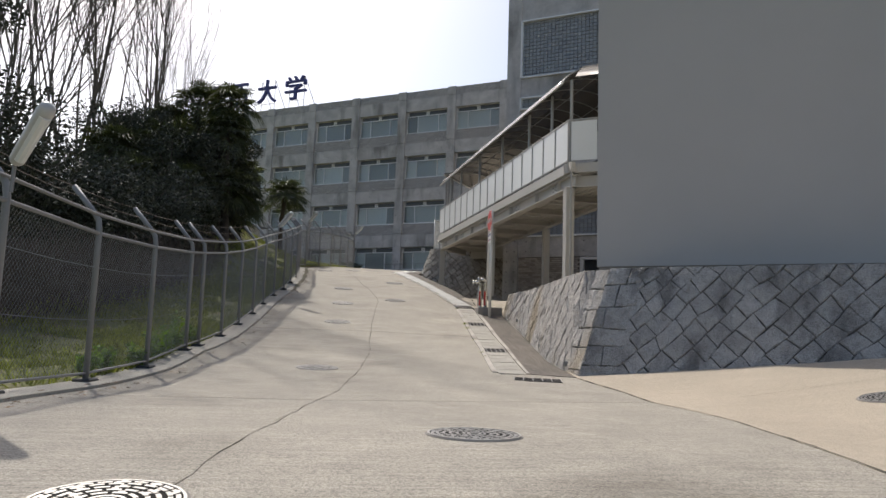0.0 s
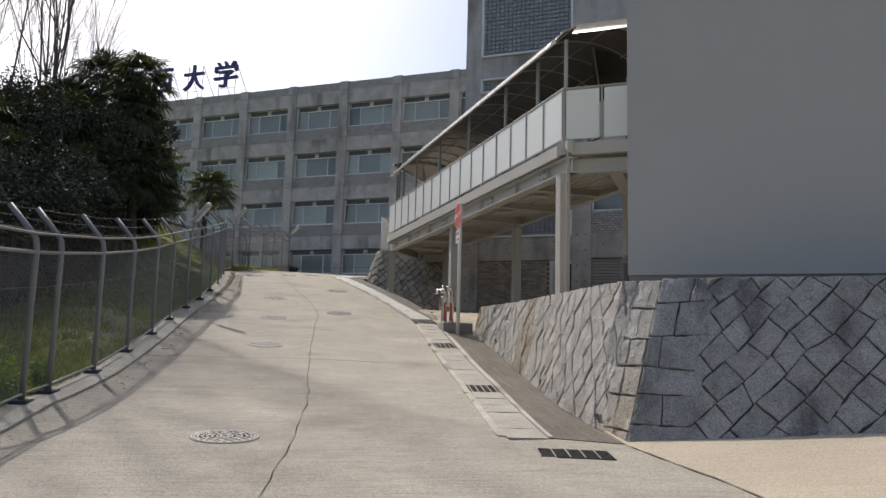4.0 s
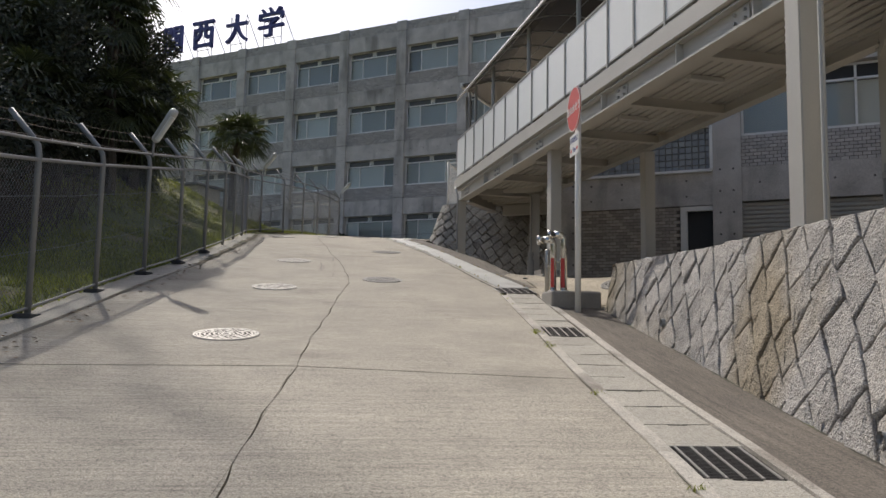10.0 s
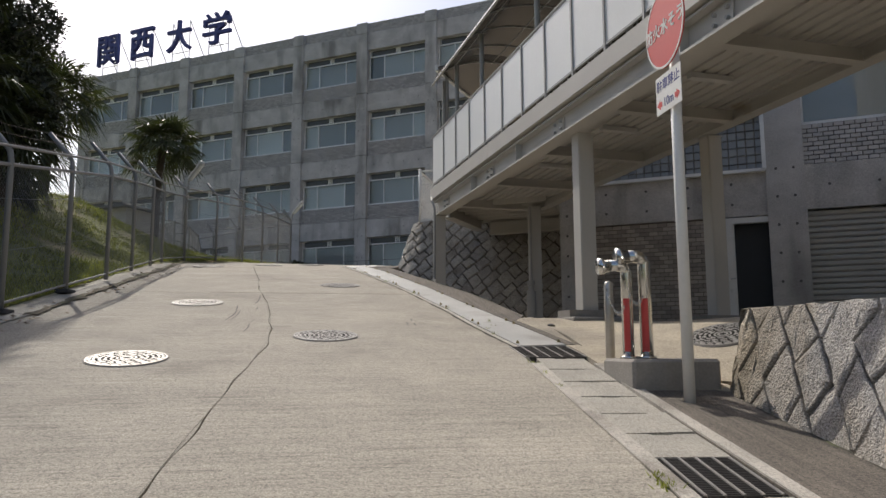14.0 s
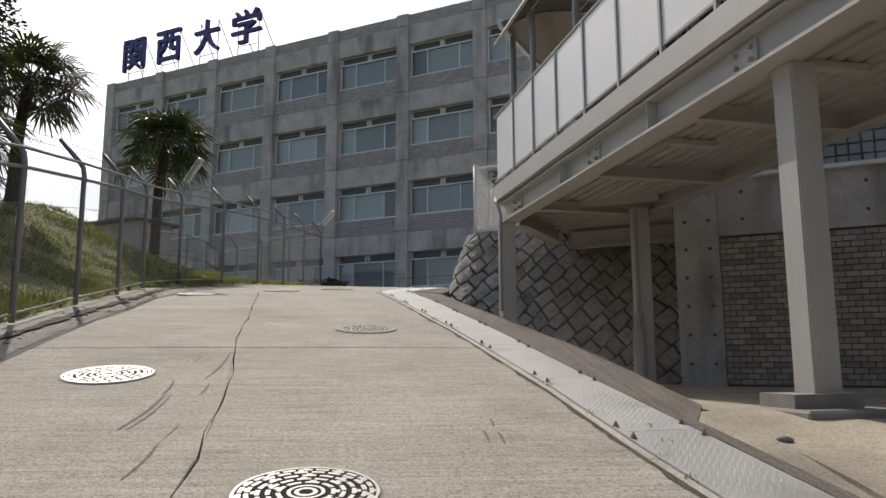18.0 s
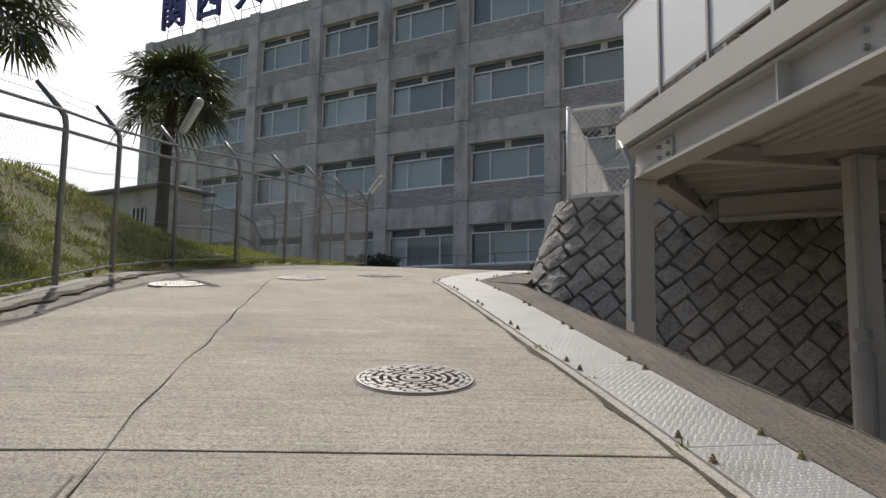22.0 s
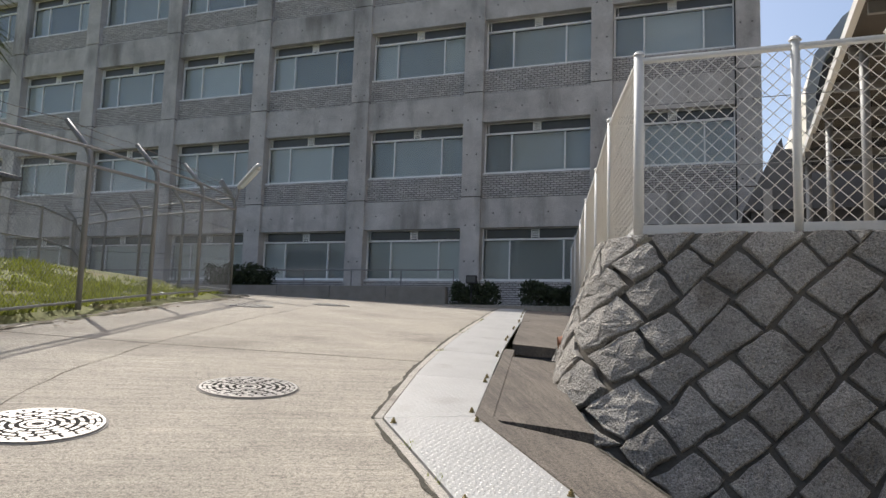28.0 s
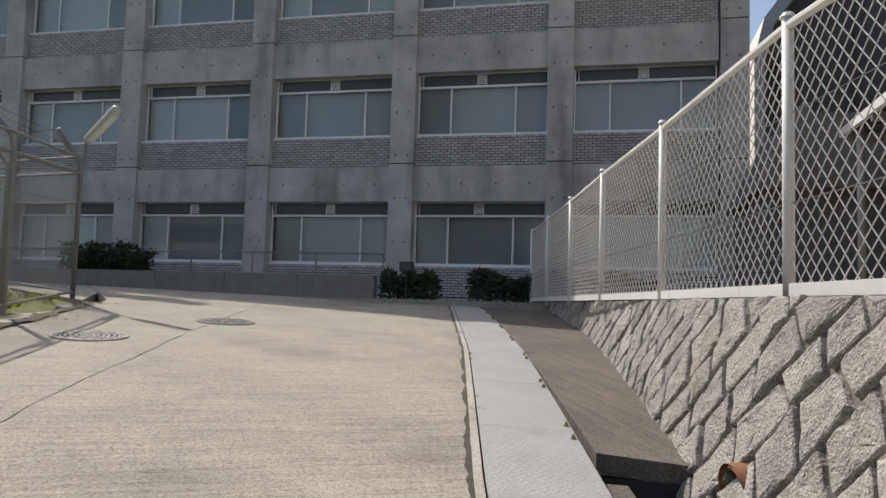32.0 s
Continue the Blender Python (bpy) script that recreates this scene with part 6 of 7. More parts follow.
def cover_mesh(r):
    """Raised ring and short ribs of a cast cover, round a flat disc."""
    bm = bmesh.new()

    def ring_seg(r0, r1, a0, a1, z0, z1, n):
        vs = []
        for i in range(n + 1):
            a = a0 + (a1 - a0) * i / n
            vs.append([bm.verts.new((rr * math.cos(a), rr * math.sin(a), z)) for rr, z in ((r0, z0), (r0, z1), (r1, z1), (r1, z0))])
        for p, q in zip(vs, vs[1:]):
            for k in range(3):
                bm.faces.new((p[k], q[k], q[k + 1], p[k + 1]))
        bm.faces.new(vs[0])
        bm.faces.new(vs[-1][::-1])
    ring_seg(r * 0.955, r * 1.0, 0, 2 * math.pi - 1e-4, -0.01, 0.002, 48)
    ring_seg(r * 0.10, r * 0.16, 0, 2 * math.pi - 1e-4, -0.01, 0.001, 20)
    ring_seg(r * 0.21, r * 0.26, 0, 2 * math.pi - 1e-4, -0.01, 0.001, 24)
    rnd = random.Random(3)
    for j, (rr, n) in enumerate(((0.38, 9), (0.52, 13), (0.66, 16), (0.80, 20), (0.90, 23))):
        for i in range(n):
            a = 2 * math.pi * (i + 0.5 * (j % 2)) / n
            w = 2 * math.pi / n
            ring_seg(r * (rr - 0.04), r * (rr + 0.024), a - w * 0.39, a + w * 0.39, -0.01, 0.001, 4)
            if (i + j) % 2 == 0:
                ring_seg(r * (rr + 0.024), r * (rr + 0.08), a - 0.04 / rr, a + 0.04 / rr, -0.01, 0.001, 1)
    return mesh_of(bm, "ribs", M_COVER)


def disc_mesh(r, z, name, material, n=40):
    bm = bmesh.new()
    tube(bm, [(0, 0, z - 0.06), (0, 0, z)], r, n)
    return mesh_of(bm, name, material)


RM = 0.345
me_rib, me_disc, me_rim = cover_mesh(RM), disc_mesh(RM * 0.97, -0.001, "base_disc", M_PITS), disc_mesh(RM * 1.05, -0.008, "rim", M_BLOCK)
proto = None
for x, y, k in ((1.5, 0.62, 1.08), (0.88, -2.12, 1.05), (-3.56, 5.99, 1), (-7.46, 12.57, 1), (-9.44, 15.87, 1), (-8.58, 17.82, 1), (-11.5, 19.12, 1), (-11.09, 22.33, 1), (-16.3, 24.95, 1), (-15.9, 26.8, 1), (-15.56, 28.27, 1), (-19.6, 34.0, 1), (-19.3, 36.1, 1), (4.62, 4.82, 1.0), (-4.55, 18.9, 1)):
    zf = drive_z if x > 4 else (yard_z if (x, y) == (-4.55, 18.9) else gz)
    z = zf(x, y) + 0.012
    nx = -(zf(x + 0.3, y) - zf(x - 0.3, y)) / 0.6
    ny = -(zf(x, y + 0.3) - zf(x, y - 0.3)) / 0.6
    up = Vector((nx, ny, 1)).normalized()
    m = Matrix.Translation((x, y, z)) @ up.to_track_quat("Z", "Y").to_matrix().to_4x4()
    if proto is None:
        proto = thing("manhole_cover", "round cast-iron manhole cover with worn bright ribs", "manhole cover", group="manhole covers")
        part("rim", me_rim, M_BLOCK, proto)
        part("base_disc", me_disc, M_PITS, proto)
        part("ribs", me_rib, M_COVER, proto)
        proto.matrix_basis = m
    else:
        copy_thing(proto, m)

# ---- hydrant stand pipes and sign ----
stand = thing("hydrant_stand", "polished steel stand pipes with red bands on a concrete block", "hydrant", (-5.15, 17.68, 1.6), 121)
bm = bmesh.new()
box(bm, -0.62, 0.07, -0.38, 0.38, -0.1, 0.35)
bevel(bm, 0.025)
part("plinth", bm, M_BLOCK, stand, "worn concrete plinth")
for x, y, h, r, red in ((0.23, 0.247, 0.98, 0.042, False), (-0.29, 0.28, 0.82, 0.05, True), (-0.3, 0.12, 0.9, 0.055, True)):
    bm = bmesh.new()
    z0 = 0.35 if red else 0.08
    tube(bm, [(x, y, z0), (x, y, z0 + 0.02), (x, y, z0 + 0.022)], [r * 1.5, r * 1.45, r], 20)
    if red:
        top = z0 + h
        pts = [(x, y, z0 + 0.02), (x, y, top - 0.1)]
        for k in range(1, 6):
            a = radians(18 * k)
            pts.append((x, y + 0.075 - 0.075 * math.cos(a), top - 0.1 + 0.1 * math.sin(a) * 0.75))
        pts.append((x, y + 0.16, top - 0.025))
        tube(bm, pts, r, 20)
    else:
        tube(bm, [(x, y, z0 + 0.02), (x, y, z0 + h - 0.03), (x, y, z0 + h - 0.008), (x, y, z0 + h)], [r, r, r * 0.75, r * 0.2], 18)
    p = part("pipe" if red else "bollard", bm, M_CHROME if red else M_SATIN, stand, smooth=True)
    if not red:
        continue
    bm = bmesh.new()
    va = []
    for k in range(11):
        a = radians(118 + 62 * k / 10)
        va.append([bm.verts.new((x + r * 1.02 * math.cos(a), y + r * 1.02 * math.sin(a), z)) for z in (0.41, 0.86)])
    for a, b in zip(va, va[1:]):
        bm.faces.new((a[0], b[0], b[1], a[1]))
    part("band", bm, M_RED, p, "red reflective strip")
    bm = bmesh.new()
    tube(bm, [(x, y + 0.15, top - 0.025), (x, y + 0.2, top - 0.03), (x, y + 0.205, top - 0.03), (x, y + 0.25, top - 0.035)], [r * 1.15, r * 1.15, r * 1.45, r * 1.45], 18)
    part("valve_cap", bm, M_CHROME, p, smooth=True)
    for sg in (-1, 1):
        bm = bmesh.new()
        tube(bm, [(x + sg * r * 1.2, y + 0.22, top - 0.03), (x + sg * r * 2.1, y + 0.23, top - 0.06)], [0.018, 0.012], 8)
        part("lug", bm, M_CHROME, p)
    bm = bmesh.new()
    tube(bm, [(x + 0.11, y - 0.02, z0), (x + 0.11, y - 0.02, top - 0.12), (x + 0.05, y, top - 0.08)], 0.022, 10)
    part("side_pipe", bm, M_CHROME, stand, smooth=True)
    for k in range(12):
        t = k / 11
        c = Vector((x - 0.02 - 0.06 * t, y + 0.2 - 0.14 * t, top - 0.1 - 0.34 * math.sin(math.pi * (0.08 + 0.6 * t))))
        bm = bmesh.new()
        e = Vector((0.009, 0, 0)) if k % 2 else Vector((0, 0.009, 0))
        tube(bm, [c + Vector((0, 0, 0.017)), c + e, c - Vector((0, 0, 0.017)), c - e, c + Vector((0, 0, 0.017))], 0.0035, 5)
        part("chain_link", bm, M_CHROME, p)

sx, sy = -4.72, 16.8
pole = thing("fire_cistern_sign", "round red sign and small plate on a white pole", "sign", (sx, sy, gz(sx, sy) - 0.03), 0)
SH = 3.35
bm = bmesh.new()
tube(bm, [(0, 0, 0), (0, 0, SH)], 0.045, 14)
part("pole", bm, M_WHITE, pole, smooth=True)
FACE = -58.0  # the disc faces down the road


def flat_text(body, size, name, material, parent, m, extrude=0.002):
    cu = bpy.data.curves.new(name, "FONT")
    cu.offset = size * 0.018
    cu.body, cu.size, cu.align_x, cu.align_y, cu.extrude = body, size, "CENTER", "CENTER", extrude
    ob = new("tmp", cu)
    me = bpy.data.meshes.new_from_object(ob.evaluated_get(bpy.context.evaluated_depsgraph_get()))
    bpy.data.objects.remove(ob)
    me.materials.clear()
    me.materials.append(material)
    o = part(name, me, material, parent)
    o.matrix_basis = m
    return o


disc_m = pose(0, 0, SH - 0.33, 0, 0, FACE) @ pose(0, -0.06, 0, 90)
bm = bmesh.new()
tube(bm, [(0, 0, 0), (0, 0, 0.012)], 0.335, 40)
d = part("disc", bm, M_RED, pole, "red disc with white lettering")
d.matrix_basis = disc_m
bm = bmesh.new()
n = 40
ri = [[bm.verts.new((r * math.cos(2 * math.pi * k / n), r * math.sin(2 * math.pi * k / n), z)) for k in range(n)] for r, z in ((0.318, 0.0125), (0.318, 0.015), (0.335, 0.015), (0.335, 0.0125))]
for a, b in zip(ri, ri[1:]):
    for k in range(n):
        bm.faces.new((a[k], a[(k + 1) % n], b[(k + 1) % n], b[k]))
part("border", bm, M_WHITE, d)
flat_text("\u9632\u706b\u6c34\u305d\u3046", 0.135, "lettering", M_WHITE, d, pose(0, 0, 0.014))
plate_m = pose(0, 0, SH - 0.86, 0, 0, FACE) @ pose(0, -0.055, 0, 90)
bm = bmesh.new()
box(bm, -0.22, 0.22, -0.16, 0.16, 0, 0.006)
bevel(bm, 0.003)
pl = part("plate", bm, M_WHITE, pole, "small white no-parking plate")
pl.matrix_basis = plate_m
flat_text("\u99d0\u8eca\u7981\u6b62", 0.1, "lettering", M_NAVY, pl, pose(0, 0.07, 0.0065), 0.001)
flat_text("10m", 0.1, "lettering", M_NAVY, pl, pose(0, -0.08, 0.0065), 0.001)
for sg in (-1, 1):
    bm = bmesh.new()
    v = [bm.verts.new((sg * x, y - 0.08, 0.0075)) for x, y in ((0.20, 0.0), (0.14, 0.045), (0.14, 0.02), (0.11, 0.02), (0.11, -0.02), (0.14, -0.02), (0.14, -0.045))]
    bm.faces.new(v if sg > 0 else v[::-1])
    part("arrow", bm, M_RED, pl, "red arrow")

# ---- low wall, railing and hedges before the hall ----
bm = bmesh.new()
for i in range(10):
    box(bm, -40.3 + 2.0 * i + 0.008, -38.3 + 2.0 * i - 0.008, 44.9, 45.2, 5.3, 6.18)
box(bm, -40.3, -20.3, 44.93, 45.17, 5.3, 6.16)
solid("low_wall", bm, M_BLOCK, "low grey concrete planter wall before the hall", "wall")
rail = thing("handrail", "thin grey steel handrail behind the planter wall", "railing", (0, 0, 0))
for i in range(11):
    x = -38.3 + 1.8 * i
    bm = bmesh.new()
    tube(bm, [(x, 45.6, 5.6), (x, 45.6, 6.75)], 0.02, 6)
    part("post", bm, M_POST, rail)
bm = bmesh.new()
tube(bm, [(-38.3, 45.6, 6.75), (-20.3, 45.6, 6.75)], 0.022, 6)
part("top_rail", bm, M_POST, rail)
bm = bmesh.new()
box(bm, -60, -11, 44.4, 48.2, 5.2, 5.62)
solid("forecourt", bm, M_CONC, "concrete forecourt in front of the hall", "pavement")


def leaf_cloud(rnd, count, where, size, squash=0.5):
    """Many small bent leaves; where(rnd) gives place and outward direction."""
    vs, fs = [], []
    for _ in range(count):
        p, out = where(rnd)
        d = Vector((rnd.gauss(0, 1), rnd.gauss(0, 1), rnd.gauss(0, 0.7))) + out * 0.8
        d.normalize()
        s = d.cross(Vector((rnd.gauss(0, 1), rnd.gauss(0, 1), rnd.gauss(0, 1)))).normalized()
        l = size * rnd.uniform(0.6, 1.3)
        o = len(vs)
        q = p + d * l
        mid = p + d * l * 0.5 + d.cross(s) * l * 0.08
        vs += [tuple(p), tuple(mid + s * l * squash * 0.5), tuple(q), tuple(mid - s * l * squash * 0.5)]
        fs += [(o, o + 1, o + 2), (o, o + 2, o + 3)]
    return vs, fs


def hedge(x0, x1, y0, y1, z0, z1, seed, label):
    rnd = random.Random(seed)
    h = thing("hedge", label, "hedge", ((x0 + x1) / 2, (y0 + y1) / 2, z0))
    cx, cy = (x0 + x1) / 2, (y0 + y1) / 2

    def where(r):
        u, v, w = r.uniform(-1, 1), r.uniform(-1, 1), r.random() ** 0.6
        bulge = 0.85 + 0.15 * math.sin(u * 9 + seed)
        return Vector((u * (x1 - x0) / 2, v * (y1 - y0) / 2, w * (z1 - z0) * bulge)), Vector((0, -0.4, 0.6))
    vs, fs = leaf_cloud(rnd, int(2600 * (x1 - x0) * (z1 - z0)), where, 0.11)
    part("foliage", raw_mesh("foliage", vs, fs, M_HEDGE), M_HEDGE, h)
    bm = bmesh.new()
    for i in range(6):
        x = (x1 - x0) * (i / 5 - 0.5) * 0.8
        tube(bm, [(x, 0, -0.1), (x + 0.05, 0.02, 0.35)], 0.025, 5)
    part("stems", bm, M_BARK, h)


hedge(-20.2, -18.8, 45.0, 45.8, 5.55, 6.35, 2, "dark clipped hedge beside the planter wall")
hedge(-18.0, -13.6, 45.1, 45.9, 5.55, 6.38, 3, "dark clipped hedge under the ground-floor windows")
hedge(-29.6, -27.1, 45.3, 46.1, 5.8, 6.95, 4, "dark clipped shrub by the fence corner")


spot = thing("spotlight", "small black floodlight on a short stake by the hedge", "lamp", (-19.5, 45.0, 5.6))
bm = bmesh.new()
tube(bm, [(0, 0, 0), (0, 0, 0.72)], 0.02, 8)
part("stake", bm, M_FOOT, spot)
bm = bmesh.new()
box(bm, -0.17, 0.17, -0.07, 0.07, 0.68, 0.93)
bevel(bm, 0.02)
part("housing", bm, M_FOOT, spot)
bm = bmesh.new()
box(bm, -0.13, 0.13, -0.078, -0.071, 0.72, 0.89)
part("lens", bm, M_VENT, spot)

# ---- trees ----
def palm(x, y, h, seed, label, fr=38, size=1.0, lean=(0, 0), trunk_r=0.13, sweep=2.1):
    rnd = random.Random(seed)
    z0 = land(x, y) - 0.05
    t = thing("palm_tree", label, "palm tree", (x, y, z0))
    bm = bmesh.new()
    pts = [(lean[0] * (k / 8) ** 2 + 0.03 * math.sin(k), lean[1] * (k / 8) ** 2, h * k / 8) for k in range(9)]
    tube(bm, pts, [trunk_r * (1.25 - 0.3 * k / 8 + 0.08 * (k % 2)) for k in range(9)], 10)
    part("trunk", bm, M_TRUNK, t, "shaggy fibrous trunk")
    top = Vector(pts[-1])
    vs, fs = [], []
    for i in range(90):  # old leaf bases
        a, z = rnd.uniform(0, 6.283), rnd.uniform(h * 0.35, h)
        c = Vector((lean[0] * (z / h) ** 2 + math.cos(a) * trunk_r, lean[1] * (z / h) ** 2 + math.sin(a) * trunk_r, z))
        d = Vector((math.cos(a), math.sin(a), rnd.uniform(-0.6, 0.8))).normalized() * rnd.uniform(0.08, 0.22)
        s = Vector((-math.sin(a), math.cos(a), 0)) * 0.03
        o = len(vs)
        vs += [tuple(c - s), tuple(c + s), tuple(c + d)]
        fs += [(o, o + 1, o + 2)]
    part("fibre", raw_mesh("fibre", vs, fs, M_TRUNK), M_TRUNK, t)["kind"] = "stuff"
    for i in range(fr):
        a = 2.399 * i + rnd.uniform(-0.3, 0.3)
        el = 1.35 - sweep * (i / fr) + rnd.uniform(-0.15, 0.15)
        L = size * rnd.uniform(0.75, 1.1)
        d = Vector((math.cos(a) * math.cos(el), math.sin(a) * math.cos(el), math.sin(el)))
        stem = [top + d * L * 0.75 * u + Vector((0, 0, -0.25 * u * u * L)) for u in (0, 0.35, 0.7, 1)]
        bm = bmesh.new()
        tube(bm, stem, [0.018, 0.014, 0.012, 0.01], 4)
        hub = stem[-1]
        ax = (stem[-1] - stem[-2]).normalized()
        side = ax.cross(Vector((0, 0, 1))).normalized()
        upv = side.cross(ax)
        n = 19
        for j in range(n):  # fan of pleated blades
            b = radians(-125 + 250 * j / (n - 1))
            l = L * (0.62 + 0.12 * math.cos(b)) * rnd.uniform(0.85, 1.08)
            q = ax * math.cos(b) + side * math.sin(b) + upv * 0.12
            w = (-ax * math.sin(b) + side * math.cos(b)) * 0.036
            m1 = hub + q * l * 0.55
            tip = hub + q * l + Vector((0, 0, -l * rnd.uniform(0.12, 0.5)))
            v = [bm.verts.new(p) for p in (hub, m1 + w, tip, m1 - w, m1 - upv * 0.02)]
            bm.faces.new((v[0], v[1], v[4]))
            bm.faces.new((v[0], v[4], v[3]))
            bm.faces.new((v[1], v[2], v[4]))
            bm.faces.new((v[4], v[2], v[3]))
        part("frond", bm, M_PALM, t)
    return t


def bare_tree(x, y, h, seed, label):
    rnd = random.Random(seed)
    z0 = land(x, y) - 0.1
    t = thing("bare_tree", label, "tree", (x, y, z0))
    bm, tw = bmesh.new(), bmesh.new()

    def limb(p, d, l, r, depth):
        pts, q = [p], p
        dd = d.copy()
        k = 4
        for i in range(k):
            dd = (dd + Vector((rnd.gauss(0, 0.07), rnd.gauss(0, 0.07), rnd.gauss(0.09, 0.05)))).normalized()
            q = q + dd * l / k
            pts.append(q)
        tube(bm if depth < 2 else tw, pts, [r * (1 - 0.16 * i) for i in range(k + 1)], 6 if depth < 2 else 3, depth < 2)
        if depth < 4:
            for i in range(4 if depth < 3 else 5):
                b = pts[rnd.randint(1, k)]
                nd = (dd + Vector((rnd.gauss(0, 0.36), rnd.gauss(0, 0.36), rnd.gauss(0.35, 0.2)))).normalized()
                limb(b, nd, l * rnd.uniform(0.45, 0.75), r * 0.5, depth + 1)
    for i in range(3):
        limb(Vector((rnd.uniform(-0.3, 0.3), rnd.uniform(-0.3, 0.3), 0)), Vector((rnd.gauss(0, 0.08), rnd.gauss(0, 0.08), 1)).normalized(), h * rnd.uniform(0.62, 0.85), 0.0045 * h, 0)
    part("trunk", bm, M_BARK, t)
    part("crown", tw, M_BARK, t)["kind"] = "stuff"


def evergreen(x, y, h, w, seed, label, dens=1.0):
    rnd = random.Random(seed)
    z0 = land(x, y) - 0.1
    t = thing("evergreen_tree", label, "tree", (x, y, z0))
    clumps = []
    bm = bmesh.new()
    tube(bm, [(0, 0, 0), (0.1, 0.05, h * 0.4), (0.0, 0.1, h * 0.8)], [0.13, 0.09, 0.04], 7)
    for i in range(26):
        a, f = rnd.uniform(0, 6.283), rnd.uniform(0.12, 1.0)
        r = w * (0.35 + 0.65 * math.sin(math.pi * min(1, 0.25 + 0.75 * (1 - f)))) * rnd.uniform(0.35, 1.0)
        c = Vector((math.cos(a) * r, math.sin(a) * r, h * f))
        clumps.append((c, w * rnd.uniform(0.22, 0.42)))
        tube(bm, [(0.03, 0.03, h * f * 0.7), (c.x * 0.5, c.y * 0.5, h * f * 0.85), tuple(c)], [0.04, 0.025, 0.012], 4, False)
    part("trunk", bm, M_BARK, t)

    def where(r):
        c, s = r.choice(clumps)
        d = Vector((r.gauss(0, 1), r.gauss(0, 1), r.gauss(0, 0.8))).normalized()
        return c + d * s * r.uniform(0.5, 1.05), d
    vs, fs = leaf_cloud(rnd, int(9000 * dens), where, 0.13, 0.5)
    part("crown", raw_mesh("crown", vs, fs, M_LEAF), M_LEAF, t)


palm(-22.85, 29.85, 3.6, 11, "windmill palm with a shaggy trunk on the bank", 44, 1.12, (0.25, 0), trunk_r=0.115, sweep=1.85)
palm(-23.3, 25.9, 9.5 - land(-23.3, 25.9), 12, "windmill palm with drooping fronds on the bank", 38, 1.2, (0.6, -0.2), trunk_r=0.12, sweep=1.9)
for i, (x, y, zc, s) in enumerate(((-24.3, 22.3, 11.5, 1.1), (-21.2, 21.0, 11.6, 1.2), (-18.9, 20.2, 11.1, 1.1), (-17.9, 19.6, 9.7, 0.95), (-24.5, 19.6, 9.9, 1.2), (-21.8, 19.3, 9.0, 1.2), (-19.2, 17.7, 8.7, 1.2),
                                  (-19.4, 21.6, 8.3, 1.1), (-19.0, 21.4, 7.0, 1.1), (-17.8, 19.6, 7.2, 1.1), (-17.6, 16.8, 6.7, 1.1), (-19.9, 17.9, 6.6, 1.1), (-18.4, 15.2, 6.6, 1.0), (-20.3, 22.2, 6.4, 1.0), (-21.0, 16.0, 8.2, 1.1))):
    palm(x, y, zc - land(x, y), 30 + i, "windmill palm in the dark thicket behind the fence", 40, s, (0.25 * (i % 3 - 1), 0.1))
for i, (x, y, h, w) in enumerate(((-14.6, 10.8, 3.2, 1.9), (-13.8, 8.4, 3.0, 1.8), (-13.0, 6.4, 2.5, 1.4), (-12.6, 3.2, 2.4, 1.4), (-13.4, 9.4, 2.4, 1.5), (-12.0, 1.2, 2.3, 1.4), (-15.6, 12.9, 3.2, 2.0), (-17.3, 15.0, 3.5, 2.1), (-18.9, 17.4, 4.0, 2.1), (-12.4, 3.9, 7.4, 2.0), (-16.0, 9.0, 3.6, 2.2), (-18.2, 18.4, 4.0, 1.6), (-19.2, 20.6, 4.2, 1.7), (-12.6, 5.6, 4.4, 2.0), (-21.4, 22.0, 4.4, 2.0), (-22.0, 17.6, 4.6, 2.1), (-19.2, 13.4, 4.0, 2.0), (-23.6, 20.6, 5.0, 2.0))):
    evergreen(x, y, h, w, 50 + i, "dense dark evergreen bush behind the fence", 1.1)
for i, (x, y, h) in enumerate(((-25.7, 16.3, 17), (-28.1, 19.8, 17), (-26.0, 19.2, 16), (-28.7, 22.3, 17), (-26.1, 22.3, 15), (-27.0, 24.2, 15), (-24.8, 14.0, 16), (-22.0, 12.0, 15), (-23.0, 22.6, 9.0))):
    bare_tree(x, y, h, 70 + i, "tall leafless tree with fine twigs")

